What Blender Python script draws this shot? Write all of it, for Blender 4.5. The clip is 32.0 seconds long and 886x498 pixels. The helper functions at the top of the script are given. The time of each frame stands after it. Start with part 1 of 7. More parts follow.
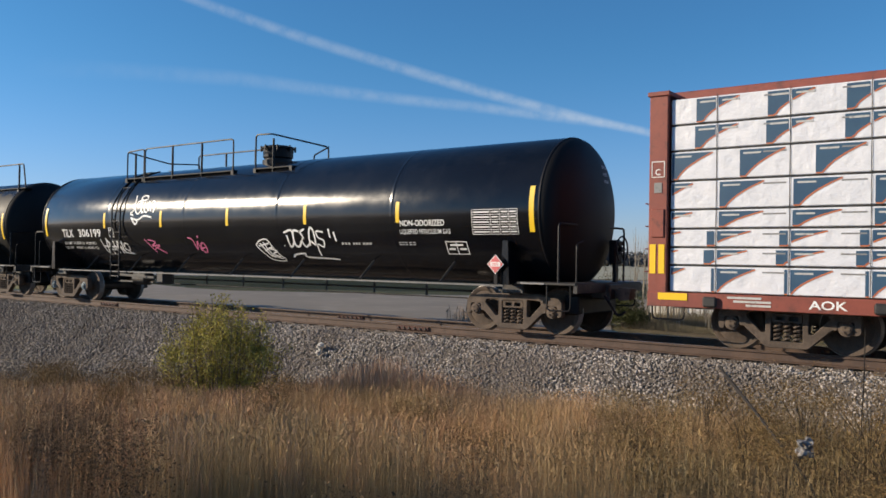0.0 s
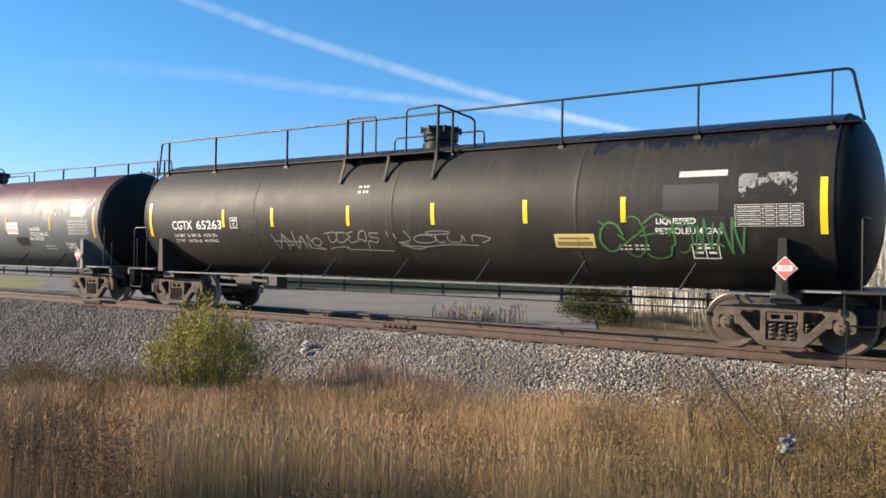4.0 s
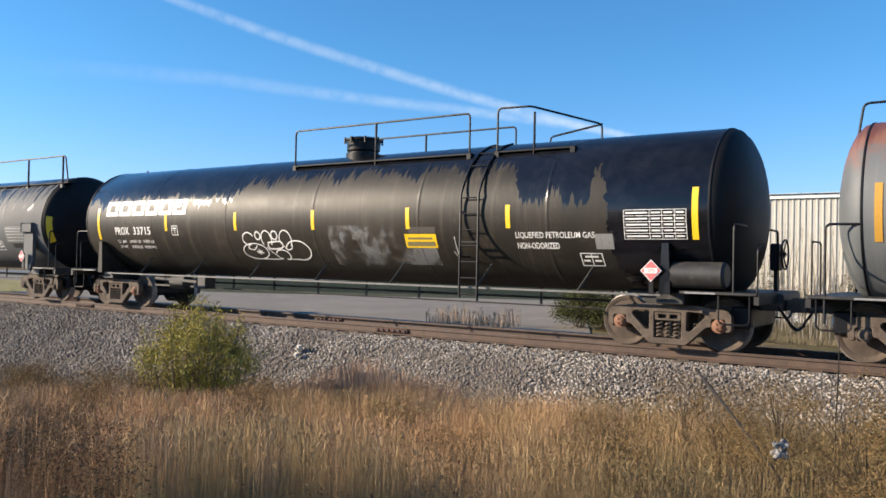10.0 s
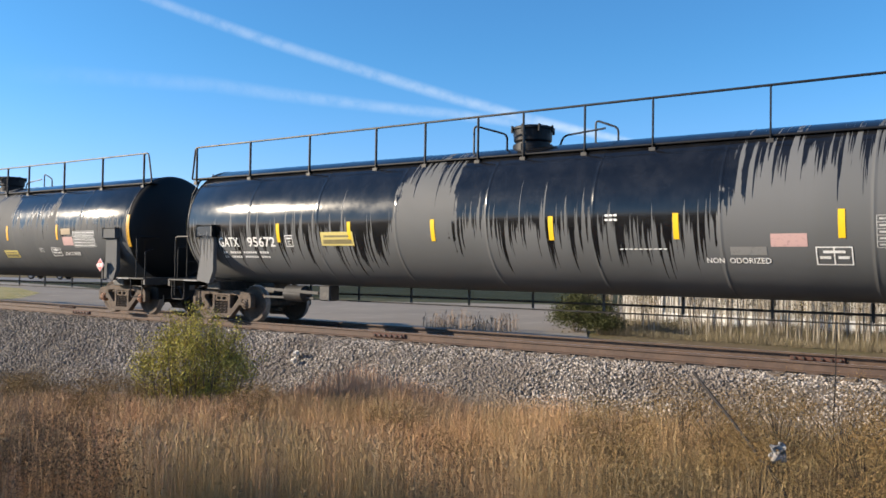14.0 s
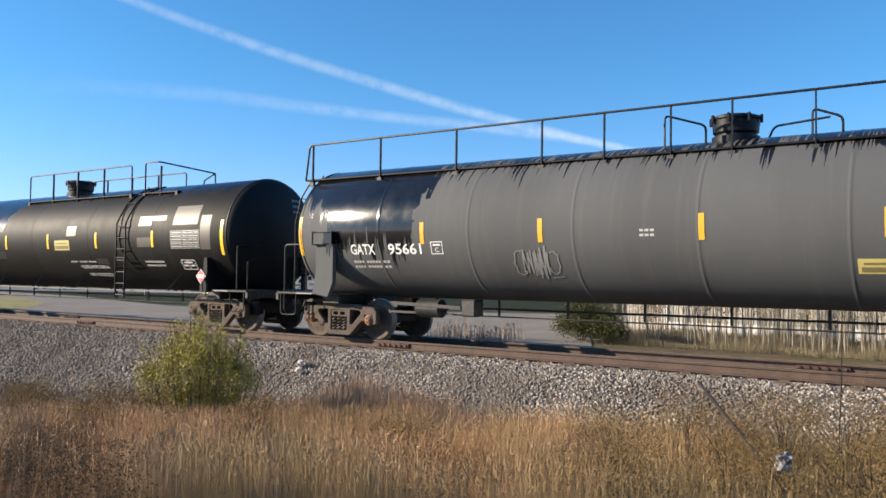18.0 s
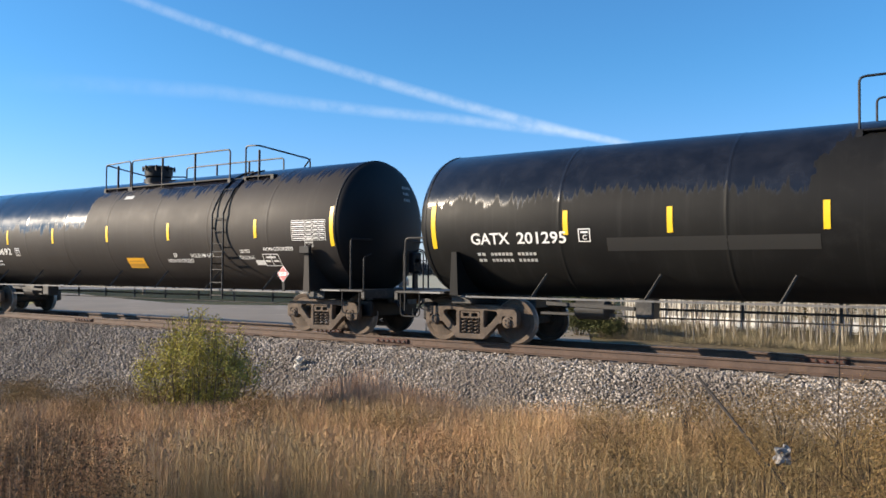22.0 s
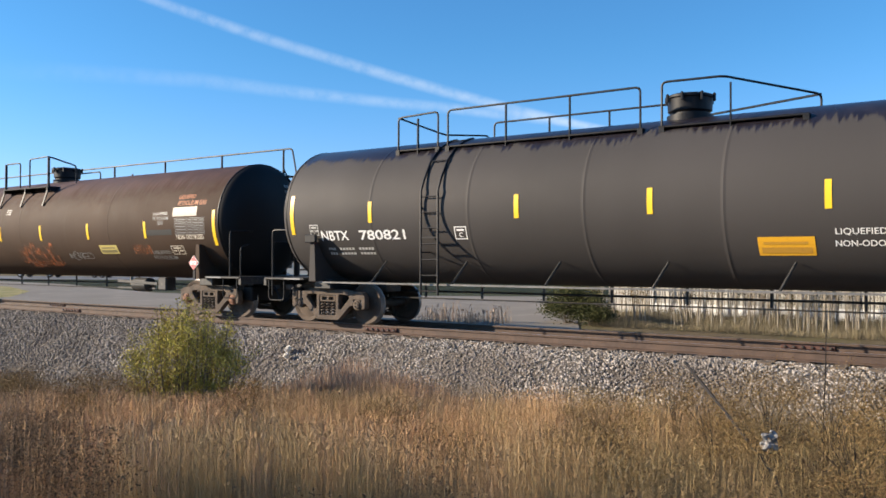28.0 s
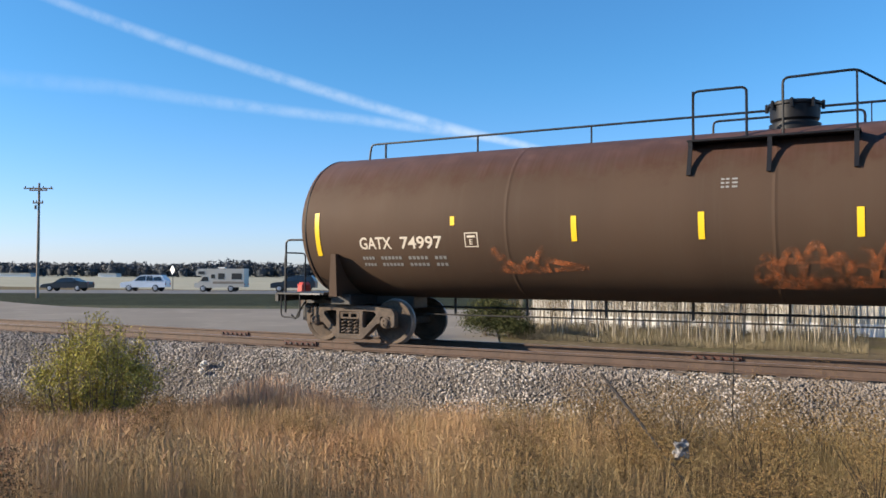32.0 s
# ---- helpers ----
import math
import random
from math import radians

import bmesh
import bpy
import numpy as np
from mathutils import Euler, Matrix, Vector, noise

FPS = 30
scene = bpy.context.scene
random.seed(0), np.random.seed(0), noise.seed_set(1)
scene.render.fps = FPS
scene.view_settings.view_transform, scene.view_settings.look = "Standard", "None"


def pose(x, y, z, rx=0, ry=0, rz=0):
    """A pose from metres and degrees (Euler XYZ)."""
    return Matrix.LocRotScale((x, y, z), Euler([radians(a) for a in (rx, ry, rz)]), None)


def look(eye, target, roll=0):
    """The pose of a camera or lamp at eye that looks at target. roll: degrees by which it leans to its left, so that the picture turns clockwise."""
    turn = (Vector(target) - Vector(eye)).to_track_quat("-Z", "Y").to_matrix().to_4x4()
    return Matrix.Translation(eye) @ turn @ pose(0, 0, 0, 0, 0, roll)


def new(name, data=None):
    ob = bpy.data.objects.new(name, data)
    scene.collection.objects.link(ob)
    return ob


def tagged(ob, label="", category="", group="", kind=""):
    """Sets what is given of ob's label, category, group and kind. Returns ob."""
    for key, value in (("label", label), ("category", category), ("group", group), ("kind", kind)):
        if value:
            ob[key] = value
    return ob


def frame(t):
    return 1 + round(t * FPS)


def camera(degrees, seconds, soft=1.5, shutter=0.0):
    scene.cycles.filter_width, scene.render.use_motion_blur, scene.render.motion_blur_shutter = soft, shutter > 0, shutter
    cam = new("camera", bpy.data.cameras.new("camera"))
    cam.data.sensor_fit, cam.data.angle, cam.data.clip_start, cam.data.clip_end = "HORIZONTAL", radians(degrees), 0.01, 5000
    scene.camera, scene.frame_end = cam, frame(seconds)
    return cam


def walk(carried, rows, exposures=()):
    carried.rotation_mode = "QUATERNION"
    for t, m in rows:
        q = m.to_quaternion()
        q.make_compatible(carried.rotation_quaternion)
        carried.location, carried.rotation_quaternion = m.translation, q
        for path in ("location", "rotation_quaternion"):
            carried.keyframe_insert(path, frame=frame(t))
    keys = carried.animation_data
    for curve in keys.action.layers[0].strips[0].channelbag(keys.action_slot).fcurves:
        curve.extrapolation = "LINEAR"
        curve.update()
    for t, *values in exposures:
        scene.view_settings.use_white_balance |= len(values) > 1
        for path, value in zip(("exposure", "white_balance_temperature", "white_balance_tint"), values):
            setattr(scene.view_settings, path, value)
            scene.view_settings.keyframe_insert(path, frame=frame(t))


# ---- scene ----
# Metres. x runs along the track (the train rolls towards +x), y across it, z up from the rail heads.
EYE = 1.45
cam = camera(56.30, 32.0, soft=1.6)
walk(cam, [
    (0.0, pose(0, 0, EYE, 90.75, -0.89, 36.60)),
    (0.5, pose(0, 0, EYE, 91.17, -0.68, 36.52)),
    (1.0, pose(0, 0, EYE, 91.26, -0.94, 35.84)),
    (1.5, pose(0, 0, EYE, 91.38, -0.86, 35.88)),
    (2.0, pose(0, 0, EYE, 91.30, -0.82, 36.27)),
    (2.5, pose(0, 0, EYE, 91.33, -0.96, 35.81)),
    (3.0, pose(0, 0, EYE, 90.95, -0.91, 35.85)),
    (3.5, pose(0, 0, EYE, 90.49, -0.92, 35.56)),
    (5.5, pose(0, 0, EYE, 91.46, -0.92, 35.98)),
    (6.0, pose(0, 0, EYE, 91.31, -0.40, 35.76)),
    (6.5, pose(0, 0, EYE, 91.49, -0.51, 35.76)),
    (7.0, pose(0, 0, EYE, 91.15, -0.57, 35.55)),
    (7.5, pose(0, 0, EYE, 90.99, -0.84, 35.46)),
    (8.0, pose(0, 0, EYE, 91.16, -0.93, 36.02)),
    (8.5, pose(0, 0, EYE, 91.26, -0.85, 35.91)),
    (9.0, pose(0, 0, EYE, 91.07, -0.83, 36.18)),
    (9.5, pose(0, 0, EYE, 90.55, -1.23, 35.51)),
    (10.0, pose(0, 0, EYE, 90.93, -1.15, 35.18)),
    (10.5, pose(0, 0, EYE, 91.06, -1.01, 34.86)),
    (11.0, pose(0, 0, EYE, 91.22, -1.10, 34.81)),
    (11.5, pose(0, 0, EYE, 91.41, -0.84, 34.88)),
    (12.0, pose(0, 0, EYE, 91.44, -0.70, 35.15)),
    (12.5, pose(0, 0, EYE, 91.49, -0.67, 35.48)),
    (13.0, pose(0, 0, EYE, 91.40, -0.81, 35.10)),
    (13.5, pose(0, 0, EYE, 91.23, -0.76, 34.88)),
    (15.5, pose(0, 0, EYE, 91.51, -1.13, 35.39)),
    (16.0, pose(0, 0, EYE, 91.55, -1.10, 35.25)),
    (16.5, pose(0, 0, EYE, 91.69, -0.96, 35.20)),
    (17.0, pose(0, 0, EYE, 91.72, -0.87, 34.99)),
    (17.5, pose(0, 0, EYE, 91.94, -0.80, 35.28)),
    (18.0, pose(0, 0, EYE, 91.91, -0.72, 35.24)),
    (18.5, pose(0, 0, EYE, 91.89, -0.52, 35.40)),
    (19.0, pose(0, 0, EYE, 91.78, -0.58, 35.58)),
    (19.5, pose(0, 0, EYE, 91.71, -0.54, 35.58)),
    (20.0, pose(0, 0, EYE, 91.94, -0.48, 35.52)),
    (20.5, pose(0, 0, EYE, 91.86, -0.46, 35.51)),
    (21.0, pose(0, 0, EYE, 91.60, -0.29, 35.41)),
    (21.5, pose(0, 0, EYE, 91.84, -0.57, 35.27)),
    (22.0, pose(0, 0, EYE, 91.59, -0.37, 35.11)),
    (22.5, pose(0, 0, EYE, 91.46, -0.41, 35.16)),
    (23.0, pose(0, 0, EYE, 91.18, -0.49, 35.18)),
    (23.5, pose(0, 0, EYE, 90.80, -0.40, 35.13)),
    (24.0, pose(0, 0, EYE, 90.72, -0.40, 35.12)),
    (24.5, pose(0, 0, EYE, 91.13, -0.18, 35.28)),
    (25.0, pose(0, 0, EYE, 91.57, -0.20, 35.56)),
    (25.5, pose(0, 0, EYE, 91.04, 0.01, 35.34)),
    (26.0, pose(0, 0, EYE, 91.08, 0.11, 35.36)),
    (26.5, pose(0, 0, EYE, 90.86, 0.17, 34.96)),
    (28.5, pose(0, 0, EYE, 90.83, -0.18, 34.19)),
    (29.0, pose(0, 0, EYE, 90.84, -0.19, 34.02)),
    (29.5, pose(0, 0, EYE, 90.92, -0.12, 34.20)),
    (30.0, pose(0, 0, EYE, 90.99, -0.04, 33.95)),
    (30.5, pose(0, 0, EYE, 91.17, -0.02, 33.52)),
    (31.0, pose(0, 0, EYE, 91.28, -0.14, 32.35)),
    (31.5, pose(0, 0, EYE, 91.66, -0.32, 30.04)),
    (32.0, pose(0, 0, EYE, 91.73, -0.22, 28.87)),
], exposures=((0.0, 0.32), (0.5, 0.70), (1.0, 0.88), (3.5, 0.94), (32.0, 0.94)))

# ---------------------------------------------------------------- light
SUN_AZ, SUN_EL = 35.0, 20.0          # degrees from -x towards -y, and above the horizon
world = bpy.data.worlds.new("sky")
scene.world = world
world.use_nodes = True
sky = world.node_tree.nodes.new("ShaderNodeTexSky")
sky.sky_type, sky.sun_disc = "NISHITA", False
sky.sun_elevation = radians(SUN_EL)
to_sun = Vector((-math.cos(radians(SUN_AZ)) * math.cos(radians(SUN_EL)), -math.sin(radians(SUN_AZ)) * math.cos(radians(SUN_EL)), math.sin(radians(SUN_EL))))
sky.sun_rotation = math.atan2(to_sun.x, to_sun.y)
sky.air_density, sky.dust_density, sky.ozone_density = 1.0, 0.25, 3.6
back = world.node_tree.nodes["Background"]
back.inputs["Strength"].default_value = 0.107
tint = world.node_tree.nodes.new("ShaderNodeMix")
tint.data_type, tint.blend_type = "RGBA", "MULTIPLY"
tint.inputs[0].default_value = 1.0
up = world.node_tree.nodes.new("ShaderNodeSeparateXYZ")
world.node_tree.links.new(world.node_tree.nodes.new("ShaderNodeTexCoord").outputs["Generated"], up.inputs[0])
rise = world.node_tree.nodes.new("ShaderNodeMapRange")
rise.interpolation_type = "SMOOTHSTEP"
rise.inputs["From Min"].default_value, rise.inputs["From Max"].default_value = -0.06, 0.27
world.node_tree.links.new(up.outputs[2], rise.inputs["Value"])
shade = world.node_tree.nodes.new("ShaderNodeMix")
shade.data_type = "RGBA"
shade.inputs[6].default_value, shade.inputs[7].default_value = (0.76, 0.77, 1.15, 1), (0.40, 0.77, 0.98, 1)
world.node_tree.links.new(rise.outputs[0], shade.inputs[0])
world.node_tree.links.new(shade.outputs[2], tint.inputs[7])
world.node_tree.links.new(sky.outputs[0], tint.inputs[6])
world.node_tree.links.new(tint.outputs[2], back.inputs["Color"])
sun = new("sun", bpy.data.lights.new("sun", "SUN"))
sun.data.energy, sun.data.angle, sun.data.color = 5.0, radians(0.5), (1.0, 0.84, 0.645)
sun.matrix_world = look(to_sun * 50, (0, 0, 0))


# ---------------------------------------------------------------- materials
class Nodes:
    """A small wrapper to write node graphs in one line a node."""

    def __init__(self, name):
        self.m = bpy.data.materials.new(name)
        self.m.use_nodes = True
        self.t = self.m.node_tree
        self.bsdf = self.t.nodes["Principled BSDF"]

    def put(self, kind, ins=None, **props):
        n = self.t.nodes.new(kind)
        if "operation" in props:
            n.operation, n.use_clamp = props["operation"], props.get("use_clamp", False)
        if "interpolation_type" in props:
            n.interpolation_type = props["interpolation_type"]
        if "data_type" in props:
            n.data_type = props["data_type"]
        for k, v in (ins or {}).items():
            self.set(n.inputs[k], v)
        return n

    def set(self, socket, v):
        if isinstance(v, bpy.types.NodeSocket):
            self.t.links.new(v, socket)
        elif isinstance(v, tuple) and len(v) == 3 and socket.type == "RGBA":
            socket.default_value = (*v, 1)
        else:
            socket.default_value = v

    def coord(self, which="Object", scale=(1, 1, 1), shift=(0, 0, 0)):
        c = self.put("ShaderNodeTexCoord").outputs[which]
        return self.put("ShaderNodeMapping", {"Vector": c, "Scale": scale, "Location": shift}).outputs[0]

    def noise(self, vec, scale, detail=4.0, rough=0.55):
        return self.put("ShaderNodeTexNoise", {"Vector": vec, "Scale": scale, "Detail": detail, "Roughness": rough}).outputs[0]

    def math(self, op, a, b=0.0, c=0.0, clamp=False):
        return self.put("ShaderNodeMath", {0: a, 1: b, 2: c}, operation=op, use_clamp=clamp).outputs[0]

    def ramp(self, fac, lo, hi):
        return self.put("ShaderNodeMapRange", {"Value": fac, "From Min": lo, "From Max": hi}, interpolation_type="SMOOTHSTEP").outputs[0]

    def mix(self, fac, a, b):
        n = self.put("ShaderNodeMix", data_type="RGBA")
        self.set(n.inputs[0], fac), self.set(n.inputs[6], a), self.set(n.inputs[7], b)
        return n.outputs[2]

    def bump(self, height, strength=0.3, dist=0.01):
        n = self.put("ShaderNodeBump", {"Height": height, "Strength": strength, "Distance": dist})
        self.t.links.new(n.outputs[0], self.bsdf.inputs["Normal"])

    def done(self, color, rough=0.6, metal=0.0, spec=None):
        self.set(self.bsdf.inputs["Base Color"], color)
        self.set(self.bsdf.inputs["Roughness"], rough)
        self.set(self.bsdf.inputs["Metallic"], metal)
        if spec is not None:
            self.set(self.bsdf.inputs["Specular IOR Level"], spec)
        return self.m


def surface(name, a, b, scale=3.0, rough=0.6, metal=0.0, bump=0.2, fine=60.0, dist=0.004, spec=None, grime=None):
    """Two shades in large and small patches, with a fine relief; grime: a third, dirty shade in spots."""
    n = Nodes(name)
    v = n.coord()
    big, small = n.noise(v, scale), n.noise(v, fine, 3.0)
    col = n.mix(n.ramp(n.math("ADD", n.math("MULTIPLY", big, 0.7), n.math("MULTIPLY", small, 0.3)), 0.35, 0.65), a, b)
    if grime:
        col = n.mix(n.ramp(n.noise(v, scale * 2.3, 6.0, 0.7), 0.52, 0.7), col, grime)
    n.bump(small, bump, dist)
    r = n.math("ADD", n.math("MULTIPLY", big, 0.25), rough - 0.12, clamp=True)
    return n.done(col, r, metal, spec)


def tank_paint(name, base, other, residue, level, ragged, band=0.0, base_rough=0.42, wet_rough=0.16, rust=None, dust=(0.16, 0.14, 0.12), dusty=0.25, streaks=1.0, seed=0.0, spread=0.25, zones=(), fine=0.5, soft=0.10, spec=0.5):
    """Weathered paint of a tank: residue that ran down from the top in ragged tongues, dust, faded bands and streaks."""
    n = Nodes(name)
    v = n.coord(shift=(seed, 0, 0))
    sep = n.put("ShaderNodeSeparateXYZ", {0: n.put("ShaderNodeTexCoord").outputs["Object"]})
    z = sep.outputs[2]
    tongues = n.noise(n.coord(scale=(2.6, 0.25, 0.22), shift=(seed, 3, 0)), 1.0, 5.0, 0.62)
    wide = n.noise(n.coord(scale=(0.23, 0.0, 0.0), shift=(seed * 1.7, 0, 0)), 1.0, 2.0)
    edge = n.math("ADD", n.math("MULTIPLY", n.math("SUBTRACT", tongues, 0.5), ragged), n.math("MULTIPLY", n.math("SUBTRACT", wide, 0.5), spread * 2))
    thin = n.noise(n.coord(scale=(15.0, 0.3, 0.25), shift=(seed, 9, 0)), 1.0, 3.0, 0.6)
    edge = n.math("ADD", edge, n.math("MULTIPLY", n.math("SUBTRACT", thin, 0.5), fine))
    shaky = n.math("ADD", sep.outputs[0], n.math("MULTIPLY", n.math("SUBTRACT", n.noise(v, 1.3, 4.0), 0.5), 1.2))
    for a, b, more in zones:
        on = n.math("MULTIPLY", n.ramp(shaky, a - 0.25, a + 0.25), n.math("SUBTRACT", 1.0, n.ramp(shaky, b - 0.25, b + 0.25)))
        edge = n.math("ADD", edge, n.math("MULTIPLY", on, more))
    wet = n.ramp(n.math("ADD", z, edge), level, level + soft)
    faded = n.ramp(n.noise(n.coord(scale=(0.33, 0, 0.1), shift=(seed, 1, 0)), 1.0, 2.0), 0.42, 0.58)
    col = n.mix(faded, base, other)
    runs = n.noise(n.coord(scale=(9.0, 0.4, 0.35), shift=(seed, 7, 0)), 1.0, 6.0, 0.7)
    col = n.mix(n.math("MULTIPLY", n.ramp(runs, 0.5, 0.75), 0.35 * streaks), col, dust)
    spots = n.noise(v, 2.4, 8.0, 0.7)
    col = n.mix(n.math("MULTIPLY", n.ramp(spots, 0.5, 0.72), dusty), col, dust)
    if rust:
        col = n.mix(n.math("MULTIPLY", n.ramp(n.math("ADD", z, n.math("MULTIPLY", n.math("SUBTRACT", spots, 0.5), 1.8)), 0.5, 1.2), 0.9), col, rust)
    col = n.mix(wet, col, n.mix(n.ramp(spots, 0.35, 0.75), residue, tuple(min(1, c * 1.7 + 0.004) for c in residue)))
    rough = n.math("ADD", n.math("MULTIPLY", wet, wet_rough - base_rough), n.math("ADD", n.math("MULTIPLY", spots, 0.2), base_rough - 0.1), clamp=True)
    n.bump(n.math("ADD", n.noise(v, 0.8, 2.0), n.math("MULTIPLY", n.noise(v, 45, 3.0), 0.04)), 0.25, 0.02)
    return n.done(col, rough, 0.0, n.math("ADD", n.math("MULTIPLY", wet, max(0.0, 0.5 - spec)), spec))


def decal(name, color, wear=0.45, rough=0.5, under=(0.03, 0.03, 0.03)):
    n = Nodes(name)
    w = n.noise(n.coord("Object"), 14.0, 6.0, 0.7)
    col = n.mix(n.math("MULTIPLY", n.ramp(w, 0.52, 0.70), wear), color, under)
    return n.done(col, rough)


BLACK_STEEL = surface("black_steel", (0.004, 0.0045, 0.007), (0.007, 0.0075, 0.010), 2.0, 0.5, spec=0.25, grime=(0.011, 0.0105, 0.011))
FRAME_STEEL = surface("frame_steel", (0.016, 0.0155, 0.0155), (0.034, 0.032, 0.030), 2.0, 0.55, grime=(0.07, 0.062, 0.055))
RAIL_GREY = surface("weathered_grey_rail", (0.10, 0.10, 0.10), (0.16, 0.155, 0.15), 3.0, 0.5, grime=(0.07, 0.065, 0.06))
DUSTY_CAST = surface("dusty_cast_steel", (0.062, 0.046, 0.035), (0.125, 0.096, 0.074), 4.0, 0.9, bump=0.4, grime=(0.055, 0.042, 0.033))
WHEEL_FACE = surface("wheel_face", (0.05, 0.036, 0.027), (0.11, 0.08, 0.058), 3.0, 0.85, grime=(0.035, 0.026, 0.02))
WHEEL_RIM = surface("wheel_rim", (0.22, 0.20, 0.185), (0.32, 0.30, 0.28), 6.0, 0.45, 0.5)
BRAKE_RED = surface("marker_red", (0.55, 0.07, 0.05), (0.40, 0.05, 0.04), 5.0, 0.5)
BEARING_BLUE = surface("bearing_blue", (0.13, 0.19, 0.23), (0.19, 0.25, 0.28), 8.0, 0.6)
BEARING_RUST = surface("bearing_rust", (0.24, 0.11, 0.06), (0.16, 0.08, 0.05), 8.0, 0.75)
YELLOW = decal("reflective_yellow", (0.85, 0.55, 0.02), 0.12, 0.4, (0.55, 0.33, 0.02))
AMBER = decal("aged_yellow", (0.80, 0.42, 0.03), 0.2, 0.4, (0.45, 0.22, 0.02))
WHITE_PAINT = decal("white_stencil", (0.80, 0.80, 0.78), 0.35)
WORN_WHITE = decal("worn_stencil", (0.50, 0.50, 0.48), 0.65)
PINK_PAINT = decal("pink_paint", (0.62, 0.16, 0.30), 0.4)
ORANGE_PAINT = decal("faded_orange_paint", (0.42, 0.13, 0.035), 0.6, 0.6, (0.12, 0.05, 0.025))
GREEN_PAINT = decal("faint_green_paint", (0.06, 0.16, 0.06), 0.7)
# heads facing +x, away from the sun: their shade is painted near-black
SHADED_HEAD = surface("shaded_head_paint", (0.005, 0.005, 0.006), (0.009, 0.009, 0.009), 1.0, 0.6, bump=0.1, spec=0.25)
PEEL = Nodes("peeling_pale_paint")
pk = PEEL.noise(PEEL.coord(), 1.6, 7.0, 0.72)
PEEL.set(PEEL.bsdf.inputs["Alpha"], PEEL.ramp(pk, 0.50, 0.53))
PEEL = PEEL.done(PEEL.mix(PEEL.ramp(PEEL.noise(PEEL.coord(), 5.0), 0.4, 0.6), (0.24, 0.24, 0.235), (0.155, 0.152, 0.15)), 0.6)
FAN = Nodes("brushed_orange_fans")
fk = FAN.noise(FAN.coord(scale=(2.3, 1.0, 2.6)), 1.0, 7.0, 0.7)
FAN.set(FAN.bsdf.inputs["Alpha"], FAN.math("MULTIPLY", FAN.ramp(fk, 0.40, 0.62), 0.75))
FAN = FAN.done(FAN.mix(FAN.ramp(FAN.noise(FAN.coord(scale=(9, 1, 5)), 1.0, 4.0), 0.4, 0.62), (0.42, 0.13, 0.045), (0.19, 0.08, 0.04)), 0.65)
SMEAR = Nodes("grey_paint_smear")
sk = SMEAR.noise(SMEAR.coord(scale=(1.6, 1.0, 1.3), shift=(4, 0, 0)), 1.0, 5.0, 0.6)
SMEAR.set(SMEAR.bsdf.inputs["Alpha"], SMEAR.math("MULTIPLY", SMEAR.ramp(sk, 0.40, 0.58), 0.75))
SMEAR = SMEAR.done((0.21, 0.21, 0.21), 0.6)
PLACARD_RED = decal("placard_red", (0.62, 0.13, 0.13), 0.2)
LABEL_YELLOW = decal("label_yellow", (0.60, 0.50, 0.17), 0.3, 0.5, (0.40, 0.33, 0.15))
LABEL_INK = decal("label_ink", (0.20, 0.17, 0.08), 0.5, 0.5, (0.45, 0.38, 0.17))
LABEL_RED = decal("label_red_ink", (0.62, 0.42, 0.38), 0.3, 0.5, (0.7, 0.6, 0.55))
FADED_PATCH = decal("faded_brown_patch", (0.066, 0.058, 0.050), 0.5, 0.5, (0.035, 0.031, 0.028))
FADED_AMBER = decal("faded_amber", (0.55, 0.29, 0.04), 0.35, 0.5, (0.30, 0.18, 0.06))
SATIN_BLACK = decal("overpainted_satin", (0.035, 0.035, 0.034), 0.2, 0.3, (0.02, 0.02, 0.02))
GREY_PATCH = decal("grey_patch", (0.23, 0.23, 0.225), 0.5)
DARK_PATCH = decal("dark_patch", (0.02, 0.02, 0.02), 0.3)
TAN_PATCH = decal("tan_patch", (0.34, 0.26, 0.16), 0.6, under=(0.1, 0.08, 0.06))


